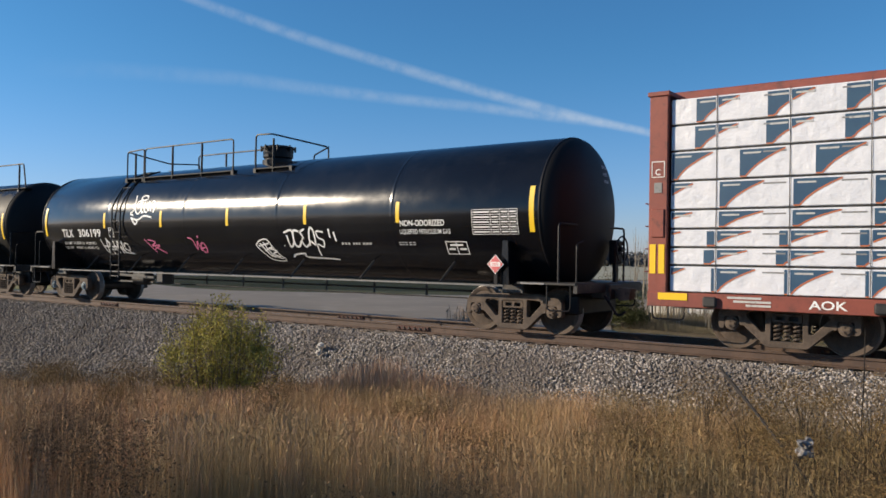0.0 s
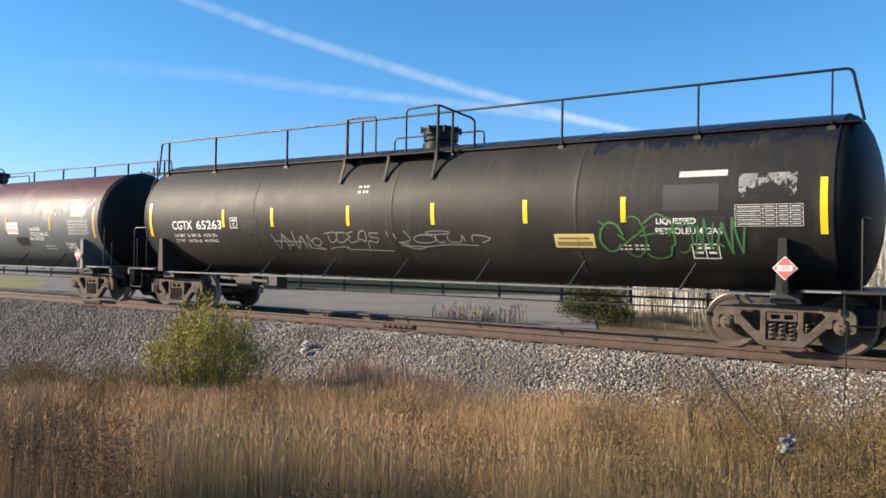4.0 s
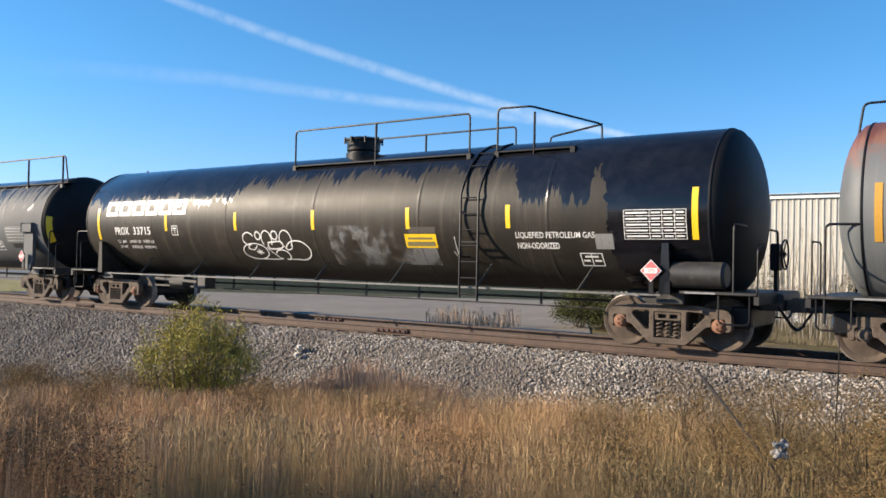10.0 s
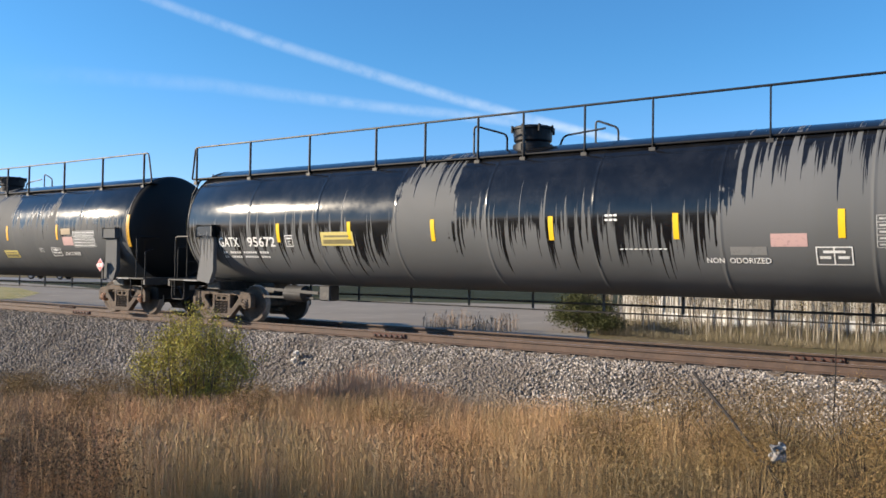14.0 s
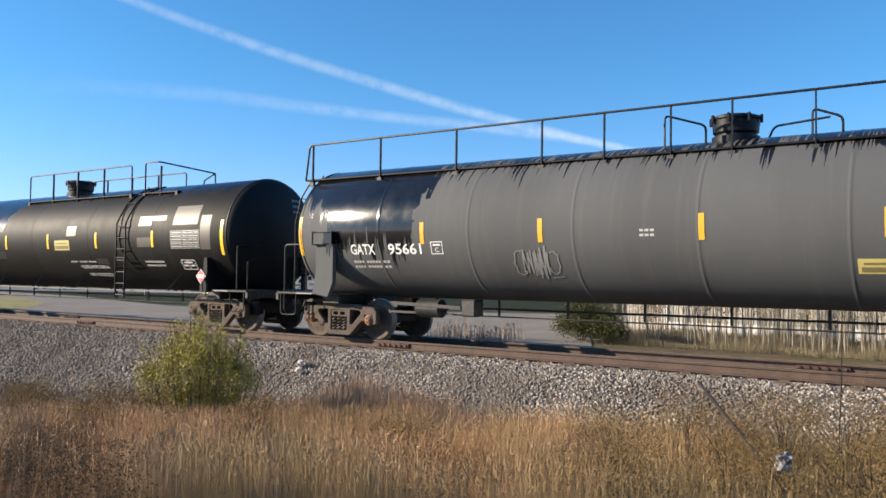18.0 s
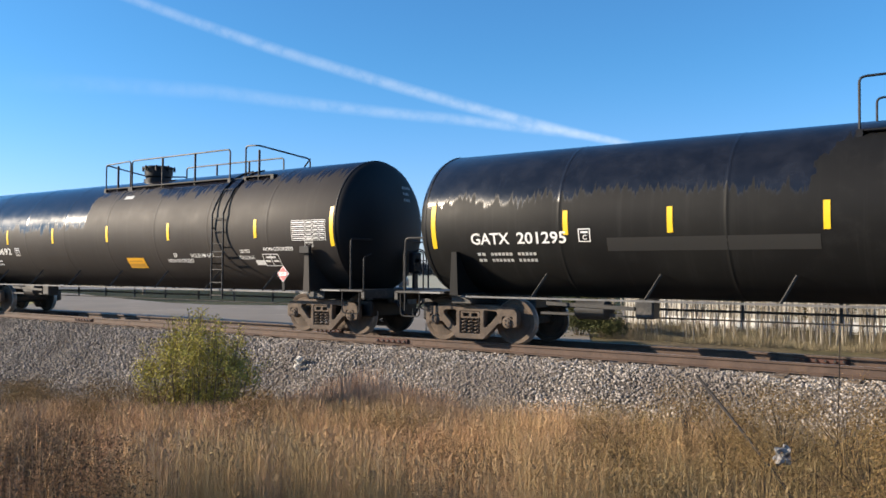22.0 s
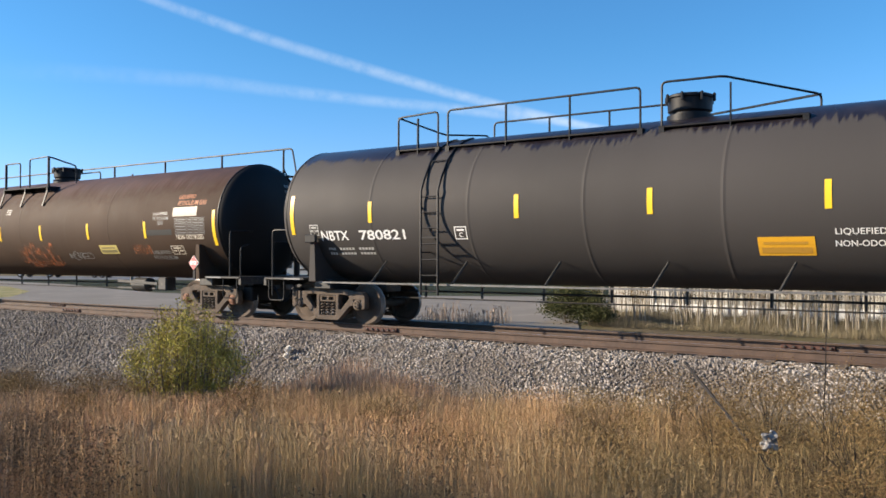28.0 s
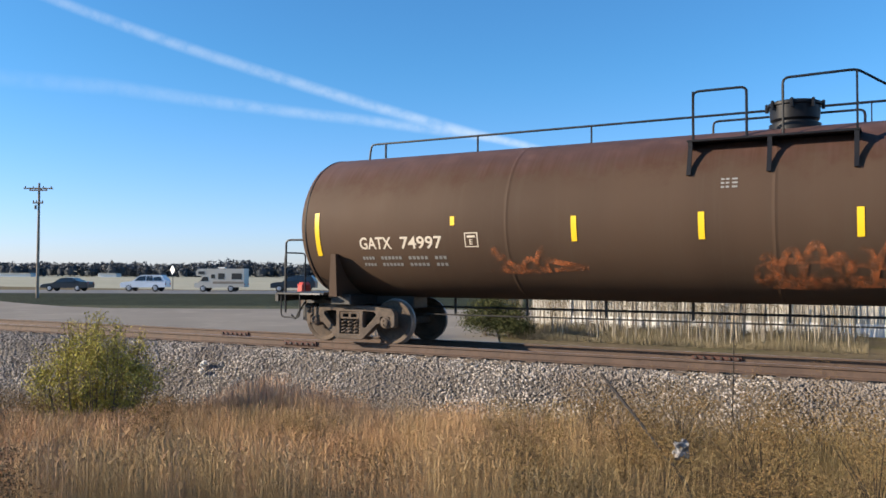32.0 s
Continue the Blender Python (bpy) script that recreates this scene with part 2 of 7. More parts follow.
# ---------------------------------------------------------------- mesh building
class Geo:
    """Gathers vertices and faces for one mesh."""

    def __init__(self):
        self.v, self.f, self.mi, self.cur = [], [], [], 0

    def add(self, verts, faces):
        o = len(self.v)
        self.v += [tuple(p) for p in verts]
        self.f += [tuple(i + o for i in q) for q in faces]
        self.mi += [self.cur] * len(faces)
        return self

    def box(self, x0, y0, z0, x1, y1, z1, b=0.0):
        b = min(b, abs(x1 - x0) / 2.01, abs(y1 - y0) / 2.01, abs(z1 - z0) / 2.01)
        if b <= 0:
            return self.add([(x0, y0, z0), (x1, y0, z0), (x1, y1, z0), (x0, y1, z0), (x0, y0, z1), (x1, y0, z1), (x1, y1, z1), (x0, y1, z1)],
                            [(0, 3, 2, 1), (4, 5, 6, 7), (0, 1, 5, 4), (1, 2, 6, 5), (2, 3, 7, 6), (3, 0, 4, 7)])
        bm = bmesh.new()
        bmesh.ops.create_cube(bm, size=1)
        for p in bm.verts:
            p.co = Vector(((x0 + x1) / 2 + p.co.x * (x1 - x0), (y0 + y1) / 2 + p.co.y * (y1 - y0), (z0 + z1) / 2 + p.co.z * (z1 - z0)))
        bmesh.ops.bevel(bm, geom=bm.edges[:], offset=b, segments=1, affect="EDGES")
        bm.verts.index_update()
        self.add([p.co[:] for p in bm.verts], [[p.index for p in q.verts] for q in bm.faces])
        bm.free()
        return self

    def beam(self, p, q, w, h, up=(0, 0, 1)):
        """A straight bar from p to q, w wide and h high."""
        p, q = Vector(p), Vector(q)
        d = (q - p).normalized()
        s = d.cross(Vector(up))
        s = (s if s.length > 1e-4 else d.cross(Vector((1, 0, 0)))).normalized()
        u = s.cross(d)
        c = [(-1, -1), (1, -1), (1, 1), (-1, 1)]
        self.add([e + s * (a * w / 2) + u * (b * h / 2) for e in (p, q) for a, b in c],
                 [(0, 1, 2, 3), (7, 6, 5, 4), (0, 4, 5, 1), (1, 5, 6, 2), (2, 6, 7, 3), (3, 7, 4, 0)])
        return self

    def tube(self, pts, r, n=6, ends=True):
        pts = [Vector(p) for p in pts]
        side = None
        rings = []
        for i, p in enumerate(pts):
            d = (pts[min(i + 1, len(pts) - 1)] - pts[max(i - 1, 0)]).normalized()
            if side is None:
                side = d.orthogonal().normalized()
            side = (side - d * side.dot(d))
            side = side.normalized() if side.length > 1e-5 else d.orthogonal().normalized()
            up = d.cross(side)
            rr = r[i] if isinstance(r, (list, tuple)) else r
            rings.append([p + (side * math.cos(k * math.tau / n) + up * math.sin(k * math.tau / n)) * rr for k in range(n)])
        faces = [(i * n + k, i * n + (k + 1) % n, (i + 1) * n + (k + 1) % n, (i + 1) * n + k) for i in range(len(pts) - 1) for k in range(n)]
        if ends:
            faces += [tuple(range(n))[::-1], tuple((len(pts) - 1) * n + k for k in range(n))]
        return self.add([p for ring in rings for p in ring], faces)

    def lathe(self, prof, axis="x", n=32, at=(0, 0, 0)):
        """prof: (along the axis, radius)."""
        out = []
        for a, r in prof:
            for k in range(n):
                c, s = r * math.cos(k * math.tau / n), r * math.sin(k * math.tau / n)
                p = {"x": (a, c, s), "y": (s, a, c), "z": (c, s, a)}[axis]
                out.append((p[0] + at[0], p[1] + at[1], p[2] + at[2]))
        m = len(prof)
        faces = [(i * n + k, i * n + (k + 1) % n, (i + 1) * n + (k + 1) % n, (i + 1) * n + k) for i in range(m - 1) for k in range(n)]
        if prof[0][1] > 1e-4:
            faces.append(tuple(range(n))[::-1])
        if prof[-1][1] > 1e-4:
            faces.append(tuple((m - 1) * n + k for k in range(n)))
        return self.add(out, faces)

    def slab(self, poly, y0, y1):
        """A plate: outline in x and z, from y0 to y1."""
        n = len(poly)
        return self.add([(x, y, z) for y in (y0, y1) for x, z in poly],
                        [tuple(range(n)), tuple(range(2 * n - 1, n - 1, -1))] + [(i, n + i, n + (i + 1) % n, (i + 1) % n) for i in range(n)])

    def mesh(self, name, mats, smooth=35):
        me = bpy.data.meshes.new(name)
        me.from_pydata(self.v, [], self.f)
        for m in (mats if isinstance(mats, (list, tuple)) else [mats]):
            me.materials.append(m)
        if any(self.mi):
            me.polygons.foreach_set("material_index", self.mi)
        bm = bmesh.new()
        bm.from_mesh(me)
        bmesh.ops.recalc_face_normals(bm, faces=bm.faces)
        bm.to_mesh(me)
        bm.free()
        if smooth:
            me.polygons.foreach_set("use_smooth", [True] * len(me.polygons))
            me.set_sharp_from_angle(angle=radians(smooth))
        me.update()
        return me


def part(name, geo, material, parent, label="", smooth=35):
    """One mesh object under a thing or a part; geo: a Geo or a mesh made before."""
    ob = new(name, geo if isinstance(geo, bpy.types.Mesh) else geo.mesh(name, material, smooth))
    ob.parent = parent
    return tagged(ob, label)


def thing(name, geo, material, at, label, category, group="", kind="", smooth=35):
    ob = new(name, geo.mesh(name, material, smooth) if geo else None)
    ob.matrix_world = at
    return tagged(ob, label, category, group, kind)


def lettering(text, height, width=None):
    """Vertices and faces of a line of text, its lower left corner at 0, 0."""
    cu = bpy.data.curves.new("text", "FONT")
    cu.body, cu.size, cu.resolution_u, cu.offset = text, 1.0, 3, (0.004 if "M" in text or "W" in text else 0.016)
    ob = bpy.data.objects.new("text", cu)
    me = bpy.data.meshes.new_from_object(ob)
    vs = [(p.co.x, p.co.y) for p in me.vertices]
    fs = [tuple(q.vertices) for q in me.polygons]
    bpy.data.objects.remove(ob), bpy.data.meshes.remove(me), bpy.data.curves.remove(cu)
    x0, x1 = min(p[0] for p in vs), max(p[0] for p in vs)
    z0, z1 = min(p[1] for p in vs), max(p[1] for p in vs)
    k = height / max(z1 - z0, 0.01)
    kx = width / (x1 - x0) if width else k * 1.05
    return [((x - x0) * kx, (z - z0) * k) for x, z in vs], fs


# ---------------------------------------------------------------- the train
TRACK_Y, WHEEL_R = 15.30, 0.457
SPEED = (-0.054, 215.131, -31.443, 53.655, -60.62, 23.759)   # metres rolled, a polynomial in t / 32 s


def rolled(t):
    return sum(c * (t / 32.0) ** i for i, c in enumerate(SPEED))


MOVING, WHEELS = [], []      # (car, x at 0 s), (wheelset, place on its bogie)


def make_wheelset():
    g = Geo()
    for s in (-1, 1):
        y = s * 0.7175
        prof = [(-0.07, 0.0), (-0.085, 0.11), (-0.06, 0.13), (-0.03, 0.36), (-0.055, 0.40), (-0.06, 0.445), (-0.045, 0.455), (0.045, 0.462), (0.055, 0.483), (0.075, 0.478), (0.08, 0.40), (0.02, 0.36), (0.04, 0.14), (0.09, 0.12), (0.09, 0.0)]
        o = len(g.f)
        g.lathe([(y - s * a, r) for a, r in prof], "y", 36)
        g.mi[o:] = [1 if 36 * 5 <= i < 36 * 9 else 0 for i in range(len(g.f) - o)]
        g.lathe([(y + s * 0.06, 0.08), (y + s * 0.19, 0.08)], "y", 12)
    g.lathe([(-0.7, 0.085), (0.7, 0.085)], "y", 14)
    return g.mesh("wheelset", [WHEEL_FACE, WHEEL_RIM])


def outline_plate(name, loops, thick, edge, mat):
    """A cast plate in x and z with holes and rounded edges; the first loop is its outline."""
    cu = bpy.data.curves.new(name, "CURVE")
    cu.dimensions, cu.fill_mode, cu.extrude, cu.bevel_depth, cu.bevel_resolution = "2D", "BOTH", thick / 2 - edge, edge, 1
    for pts in loops:
        sp = cu.splines.new("POLY")
        sp.points.add(len(pts) - 1)
        for p, (x, z) in zip(sp.points, pts):
            p.co = (x, z, 0, 1)
        sp.use_cyclic_u = True
    ob = bpy.data.objects.new(name, cu)
    me = bpy.data.meshes.new_from_object(ob)
    bpy.data.objects.remove(ob), bpy.data.curves.remove(cu)
    me.transform(Matrix.Rotation(radians(90), 4, "X"))
    me.materials.clear()
    me.materials.append(mat)
    me.polygons.foreach_set("use_smooth", [True] * len(me.polygons))
    me.set_sharp_from_angle(angle=radians(50))
    return me


def soft_loop(pts, r=0.05, n=3):
    """A closed outline with rounded corners."""
    out = []
    for i, b in enumerate(pts):
        a, b, c = Vector(pts[i - 1]), Vector(b), Vector(pts[(i + 1) % len(pts)])
        k = min(r, (a - b).length / 2.2, (c - b).length / 2.2)
        p, q = b + (a - b).normalized() * k, b + (c - b).normalized() * k
        out += [tuple(p.lerp(b, j / n).lerp(b.lerp(q, j / n), j / n)) for j in range(n + 1)]
    return out


def make_side_frame():
    """Cast side frame: flat top chord, jaws over the bearings, two corner holes and the spring window."""
    half = [(0.52, 0.775), (0.80, 0.735), (1.03, 0.715), (1.10, 0.64), (1.10, 0.38), (1.02, 0.36), (1.02, 0.58), (0.76, 0.58), (0.755, 0.43), (0.69, 0.44), (0.32, 0.10)]
    outer = soft_loop(half + [(-x, z) for x, z in half[::-1]], 0.035, 2)
    hole = [(0.325, 0.69), (0.63, 0.675), (0.68, 0.60), (0.40, 0.315), (0.325, 0.33)]
    window = [(-0.26, 0.665), (0.26, 0.665), (0.26, 0.18), (-0.26, 0.18)]
    return outline_plate("side_frame", [outer, soft_loop(hole), soft_loop([(-x, z) for x, z in hole]), soft_loop(window, 0.03)], 0.15, 0.014, DUSTY_CAST)


def make_spring():
    g = Geo()
    pts = [(0.052 * math.cos(k * math.tau / 8), 0.052 * math.sin(k * math.tau / 8), 0.19 + 0.31 * k / 36) for k in range(37)]
    return g.tube(pts, 0.019, 6).mesh("spring", DUSTY_CAST)


def make_bolster_end():
    """The ribbed end of the bolster in the spring window."""
    g = Geo().box(-0.235, -0.05, 0.505, 0.235, 0.05, 0.54, 0.008).box(-0.235, -0.05, 0.61, 0.235, 0.05, 0.645, 0.008)
    for x in (-0.205, 0.0, 0.205):
        g.box(x - 0.03, -0.045, 0.535, x + 0.03, 0.045, 0.615)
    return g.mesh("bolster_end", DUSTY_CAST)


def make_cap(mat):
    g = Geo()
    g.lathe([(-0.135, 0.0), (-0.135, 0.05), (-0.12, 0.085), (-0.09, 0.09), (-0.085, 0.12), (0.06, 0.125), (0.06, 0.0)], "y", 16)
    for k in range(3):
        w = k * math.tau / 3
        g.lathe([(-0.15, 0.0), (-0.15, 0.018), (-0.12, 0.018)], "y", 6, (0.045 * math.cos(w), 0, 0.045 * math.sin(w)))
    return g.mesh("bearing_cap", mat)


WHEELSET, SIDE_FRAME, SPRING, BOLSTER_END = make_wheelset(), make_side_frame(), make_spring(), make_bolster_end()
CAPS = {"dusty": make_cap(DUSTY_CAST), "blue": make_cap(BEARING_BLUE), "rust": make_cap(BEARING_RUST)}


BRAKE_BEAM = Geo().beam((0, -0.72, 0.36), (0, 0.72, 0.36), 0.10, 0.12).mesh("brake_beam", FRAME_STEEL)


def bogie(car, x, cap="dusty"):
    g = Geo()
    g.box(-0.2, -0.95, 0.42, 0.2, 0.95, 0.66, 0.03).box(-0.35, -0.35, 0.62, 0.35, 0.35, 0.80, 0.03)
    b = part("bogie", g, FRAME_STEEL, car, "dusty cast steel freight bogie")
    b.location = (x, 0, 0)
    for s in (-1, 1):
        f = part("side_frame", SIDE_FRAME, None, b)
        f.location = (0, s * 1.0, 0)
        part("bolster_end", BOLSTER_END, None, b).location = (0, s * 1.02, 0)
        for k in (-0.155, 0.0, 0.155):
            part("spring", SPRING, None, b).location = (k, s * 1.02, 0)
        for e in (-1, 1):
            c = part("bearing_cap", CAPS[cap], None, b)
            c.location = (e * 0.89, s * 0.99, WHEEL_R)
            c.rotation_euler = (0, 0, 0 if s < 0 else math.pi)
    for u in (-0.42, 0.42):
        part("brake_beam", BRAKE_BEAM, None, b).location = (u, 0, 0)
    for e in (-1, 1):
        w = part("wheelset", WHEELSET, None, b)
        w.location = (e * 0.89, 0, WHEEL_R)
        WHEELS.append((w, e * 0.89, rolled(0)))
    return b


def bent(pts, r=0.10, n=4):
    """Rounds the corners of a polyline."""
    pts = [Vector(p) for p in pts]
    out = [pts[0]]
    for a, b, c in zip(pts, pts[1:], pts[2:]):
        k = min(r, (a - b).length / 2, (c - b).length / 2)
        p, q = b + (a - b).normalized() * k, b + (c - b).normalized() * k
        out += [p.lerp(b, i / n).lerp(b.lerp(q, i / n), i / n) for i in range(n + 1)]
    return out + [pts[-1]]


def islands(geo):
    """One Geo for each connected piece, as the letters of a word."""
    root = list(range(len(geo.v)))

    def find(i):
        while root[i] != i:
            root[i] = root[root[i]]
            i = root[i]
        return i

    for q in geo.f:
        for i in q[1:]:
            root[find(i)] = find(q[0])
    groups = {}
    for q in geo.f:
        groups.setdefault(find(q[0]), []).append(q)
    out = []
    for faces in groups.values():
        used = sorted({i for q in faces for i in q})
        at = {i: k for k, i in enumerate(used)}
        out.append(Geo().add([geo.v[i] for i in used], [tuple(at[i] for i in q) for q in faces]))
    return out


class Tank:
    """Sizes of one tank and the wrapping of flat outlines on its near side."""

    def __init__(self, half, zc, r, head=0.50):
        self.half, self.zc, self.r, self.head = half, zc, r, head

    def radius(self, x):
        e = abs(x) - (self.half - self.head)
        return self.r if e <= 0 else self.r * math.sqrt(max(0.0, 1 - (e / self.head) ** 2))

    def wrap(self, x, z, lift=0.006):
        """A point of the near side at x along the car and at arc height z above the axle line of the tank."""
        r = self.radius(x) + lift
        w = z / self.r
        return (x, -r * math.cos(w), self.zc + r * math.sin(w))

    def patch(self, x0, z0, x1, z1, lift=0.006, geo=None, cut=0.12):
        g = geo or Geo()
        m, n = max(1, math.ceil(abs(z1 - z0) / cut)), (max(2, math.ceil(abs(x1 - x0) / 0.1)) if max(abs(x0), abs(x1)) > self.half - self.head else 1)
        vs = [self.wrap(x0 + (x1 - x0) * i / n, z0 + (z1 - z0) * k / m, lift) for k in range(m + 1) for i in range(n + 1)]
        return g.add(vs, [(k * (n + 1) + i, k * (n + 1) + i + 1, (k + 1) * (n + 1) + i + 1, (k + 1) * (n + 1) + i) for k in range(m) for i in range(n)])

    def text(self, s, x, z, h, w=None):
        vs, fs = lettering(s, h, w)
        return Geo().add([self.wrap(x + u, z + v, 0.008) for u, v in vs], fs)

    def line(self, pts, width, geo=None):
        """A painted stroke along points (x, arc height)."""
        g = geo or Geo()
        for (xa, za), (xb, zb) in zip(pts, pts[1:]):
            d = math.hypot(xb - xa, zb - za) or 1
            nx, nz = -(zb - za) / d * width / 2, (xb - xa) / d * width / 2
            g.add([self.wrap(xa + nx, za + nz, 0.009), self.wrap(xb + nx, zb + nz, 0.009), self.wrap(xb - nx, zb - nz, 0.009), self.wrap(xa - nx, za - nz, 0.009)], [(0, 1, 2, 3)])
        return g


def handrail(car, pts, r=0.022, name="handrail"):
    part(name, Geo().tube(bent(pts), r, 6), BLACK_STEEL, car)


def stencil_block(t, x, z, widths, rows, h=0.055, gap=0.05):
    """Rows of small writing that cannot be read, as bars."""
    g = Geo()
    for k in range(rows):
        u = x
        for w in widths:
            t.patch(u, z - k * (h + gap), u + w, z - k * (h + gap) + h, geo=g)
            u += w + 0.12
    return g


def data_table(t, car, x, z, w, h, mat):
    g = Geo()
    for k in range(6):
        t.patch(x, z + h * k / 5 - 0.005, x + w, z + h * k / 5 + 0.005, geo=g)
    for u in (0, 0.42, 0.62, 0.82, 1.0):
        t.patch(x + w * u - 0.005, z, x + w * u + 0.005, z + h, geo=g)
    for k in range(5):
        for u, e in ((0.03, 0.36), (0.45, 0.14), (0.65, 0.14), (0.84, 0.13)):
            t.patch(x + w * u, z + h * (k + 0.36) / 5, x + w * (u + e), z + h * (k + 0.64) / 5, geo=g)
    part("data_table", g, mat, car, "white stencilled table of unreadable lines")


def boxed_mark(t, car, x, z, w, h, mat, letter="C"):
    g = Geo()
    for a, b, c, d in ((0, 0, w, 0.02), (0, h - 0.02, w, h), (0, 0, 0.02, h), (w - 0.02, 0, w, h), (w * 0.2, h * 0.66, w * 0.8, h * 0.8)):
        t.patch(x + a, z + b, x + c, z + d, geo=g)
    if letter:
        vs, fs = lettering(letter, h * 0.36)
        g.add([t.wrap(x + w * 0.36 + u, z + h * 0.18 + v, 0.008) for u, v in vs], fs)
    else:
        t.patch(x + w * 0.48, z, x + w * 0.52, z + h, geo=g)
        t.patch(x + w * 0.1, z + h * 0.35, x + w * 0.4, z + h * 0.5, geo=g)
        t.patch(x + w * 0.6, z + h * 0.35, x + w * 0.9, z + h * 0.5, geo=g)
    part("boxed_mark", g, mat, car)


def scrawl(t, car, x, z, w, h, mat, seed, strokes=7, width=0.05):
    """Sprayed loops and zigzags that spell nothing."""
    rnd = random.Random(seed)
    g = Geo()
    for k in range(strokes):
        cx = x + w * (k + 0.5) / strokes
        rw, rh = w / strokes * rnd.uniform(0.45, 0.75), h * rnd.uniform(0.32, 0.5)
        a0, turn = rnd.uniform(0, 6), rnd.choice((-1, 1)) * rnd.uniform(3.6, 6.2)
        if rnd.random() < 0.5:
            pts = [(cx + rw * (i / 3 - 0.9) + rnd.uniform(-0.2, 0.2) * rw, z + h * ((i % 2) * 0.75 + rnd.uniform(0.0, 0.25))) for i in range(6)]
        else:
            pts = [(cx + rw * math.cos(a0 + turn * i / 16) + (rnd.uniform(-1, 1) * 0.02), z + h / 2 + rh * math.sin((a0 + turn * i / 16) * rnd.choice((1, 1, 1.03)))) for i in range(17)]
        fine = [(a[0] + (b[0] - a[0]) * i / 5, a[1] + (b[1] - a[1]) * i / 5) for a, b in zip(pts, pts[1:]) for i in range(5)] + [pts[-1]]
        t.line(fine, width * rnd.uniform(0.7, 1.2), g)
        if rnd.random() < 0.6:
            t.line([(cx - rw, z + h * rnd.random()), (cx + rw * 1.2, z + h * rnd.random())], width * 0.8, g)
    part("spray_paint", g, mat, car, "spray-painted scrawl that spells nothing")


def smooth_line(pts, n=6, closed=False):
    """A curve through the points."""
    p = [Vector(q) for q in pts]
    p = [p[-1]] + p + p[:2] if closed else [p[0]] + p + [p[-1]]
    out = []
    for a, b, c, d in zip(p, p[1:], p[2:], p[3:]):
        out += [tuple(0.5 * (2 * b + (c - a) * u + (2 * a - 5 * b + 4 * c - d) * u * u + (3 * b - a - 3 * c + d) * u ** 3)) for u in [i / n for i in range(n)]]
    return out + [tuple(p[-2])]


def oval(cx, cy, rx, ry, a0=0, a1=360, lean=0.0):
    return [(cx + rx * math.cos(radians(a)) + lean * ry * math.sin(radians(a)), cy + ry * math.sin(radians(a))) for a in np.linspace(a0, a1, 14)]


BUBBLES = [oval(0.19, 0.29, 0.19, 0.28), oval(0.13, 0.72, 0.085, 0.2, 20, 290), oval(0.285, 0.82, 0.04, 0.12), oval(0.41, 0.7, 0.075, 0.27, -40, 220), oval(0.535, 0.83, 0.045, 0.13), oval(0.69, 0.7, 0.085, 0.28, -50, 210),
           oval(0.83, 0.33, 0.17, 0.33, -110, 170), [(0.42, 0.6), (0.61, 0.63), (0.61, 0.43), (0.43, 0.4), (0.42, 0.6)], [(0.12, 0.5), (0.1, 0.4), (0.18, 0.36), (0.24, 0.5)], oval(0.58, 0.16, 0.1, 0.2, -60, 160), [(0.38, 0.45), (0.5, 0.1), (0.53, 0.02), (0.2, 0.01)], [(0.6, 0.02), (0.8, 0.02)],
           [(0.2, 0.3), (0.3, 0.24)], [(0.21, 0.23), (0.29, 0.32)], [(0.25, 0.38), (0.25, 0.18)], [(0.65, 0.5), (0.68, 0.36), (0.75, 0.42), (0.77, 0.56)]]
ANGULAR = [[(0.02, 0.45), (0.03, 0.47)], [(0.08, 0.85), (0.26, 0.92), (0.27, 0.6), (0.17, 0.42), (0.14, 0.78)], [(0.42, 0.88), (0.3, 0.9), (0.28, 0.5), (0.36, 0.44), (0.44, 0.6)], [(0.55, 0.95), (0.45, 0.86), (0.5, 0.7), (0.45, 0.62), (0.5, 0.42), (0.58, 0.5)],
           [(0.6, 0.45), (0.66, 0.95), (0.74, 0.9), (0.73, 0.5), (0.66, 0.58), (0.62, 0.62)], [(0.94, 0.86), (0.8, 0.88), (0.82, 0.7), (0.92, 0.62), (0.88, 0.42), (0.77, 0.5), (0.75, 0.12)], [(1.06, 0.95), (1.07, 0.7)], [(1.16, 0.86), (1.18, 0.6)], [(0.12, 0.06), (0.2, 0.16), (0.42, 0.2), (0.43, 0.08), (0.9, 0.03), (1.1, 0.0)]]
BLOCK = [[(0.0, 0.75), (0.2, 0.95), (0.55, 1.0), (0.75, 0.5), (0.98, 0.02), (0.45, 0.05), (0.2, 0.4), (0.0, 0.75)], [(0.1, 0.72), (0.6, 0.85)], [(0.2, 0.85), (0.5, 0.2)], [(0.35, 0.9), (0.6, 0.15)], [(0.5, 0.62), (0.8, 0.5), (0.6, 0.35), (0.85, 0.2)], [(0.45, 0.3), (0.9, 0.1)], [(0.3, 0.5), (0.7, 0.7)]]
SWIRL = [[(0.08, 1.0), (0.14, 0.5), (0.0, 0.35), (0.12, 0.28)], oval(0.3, 0.55, 0.12, 0.22, 40, 390), [(0.42, 0.75), (0.44, 0.38), (0.52, 0.4)], [(0.55, 0.75), (0.56, 0.42), (0.68, 0.4), (0.7, 0.75), (0.73, 0.4)], [(0.8, 0.4), (0.82, 0.75), (0.98, 0.6), (0.9, 0.35)], oval(0.45, 0.88, 0.13, 0.09), [(0.02, 0.2), (0.3, 0.12), (0.55, 0.25), (0.85, 0.2)], [(0.05, 0.18), (0.2, -0.02), (0.3, 0.1)]]
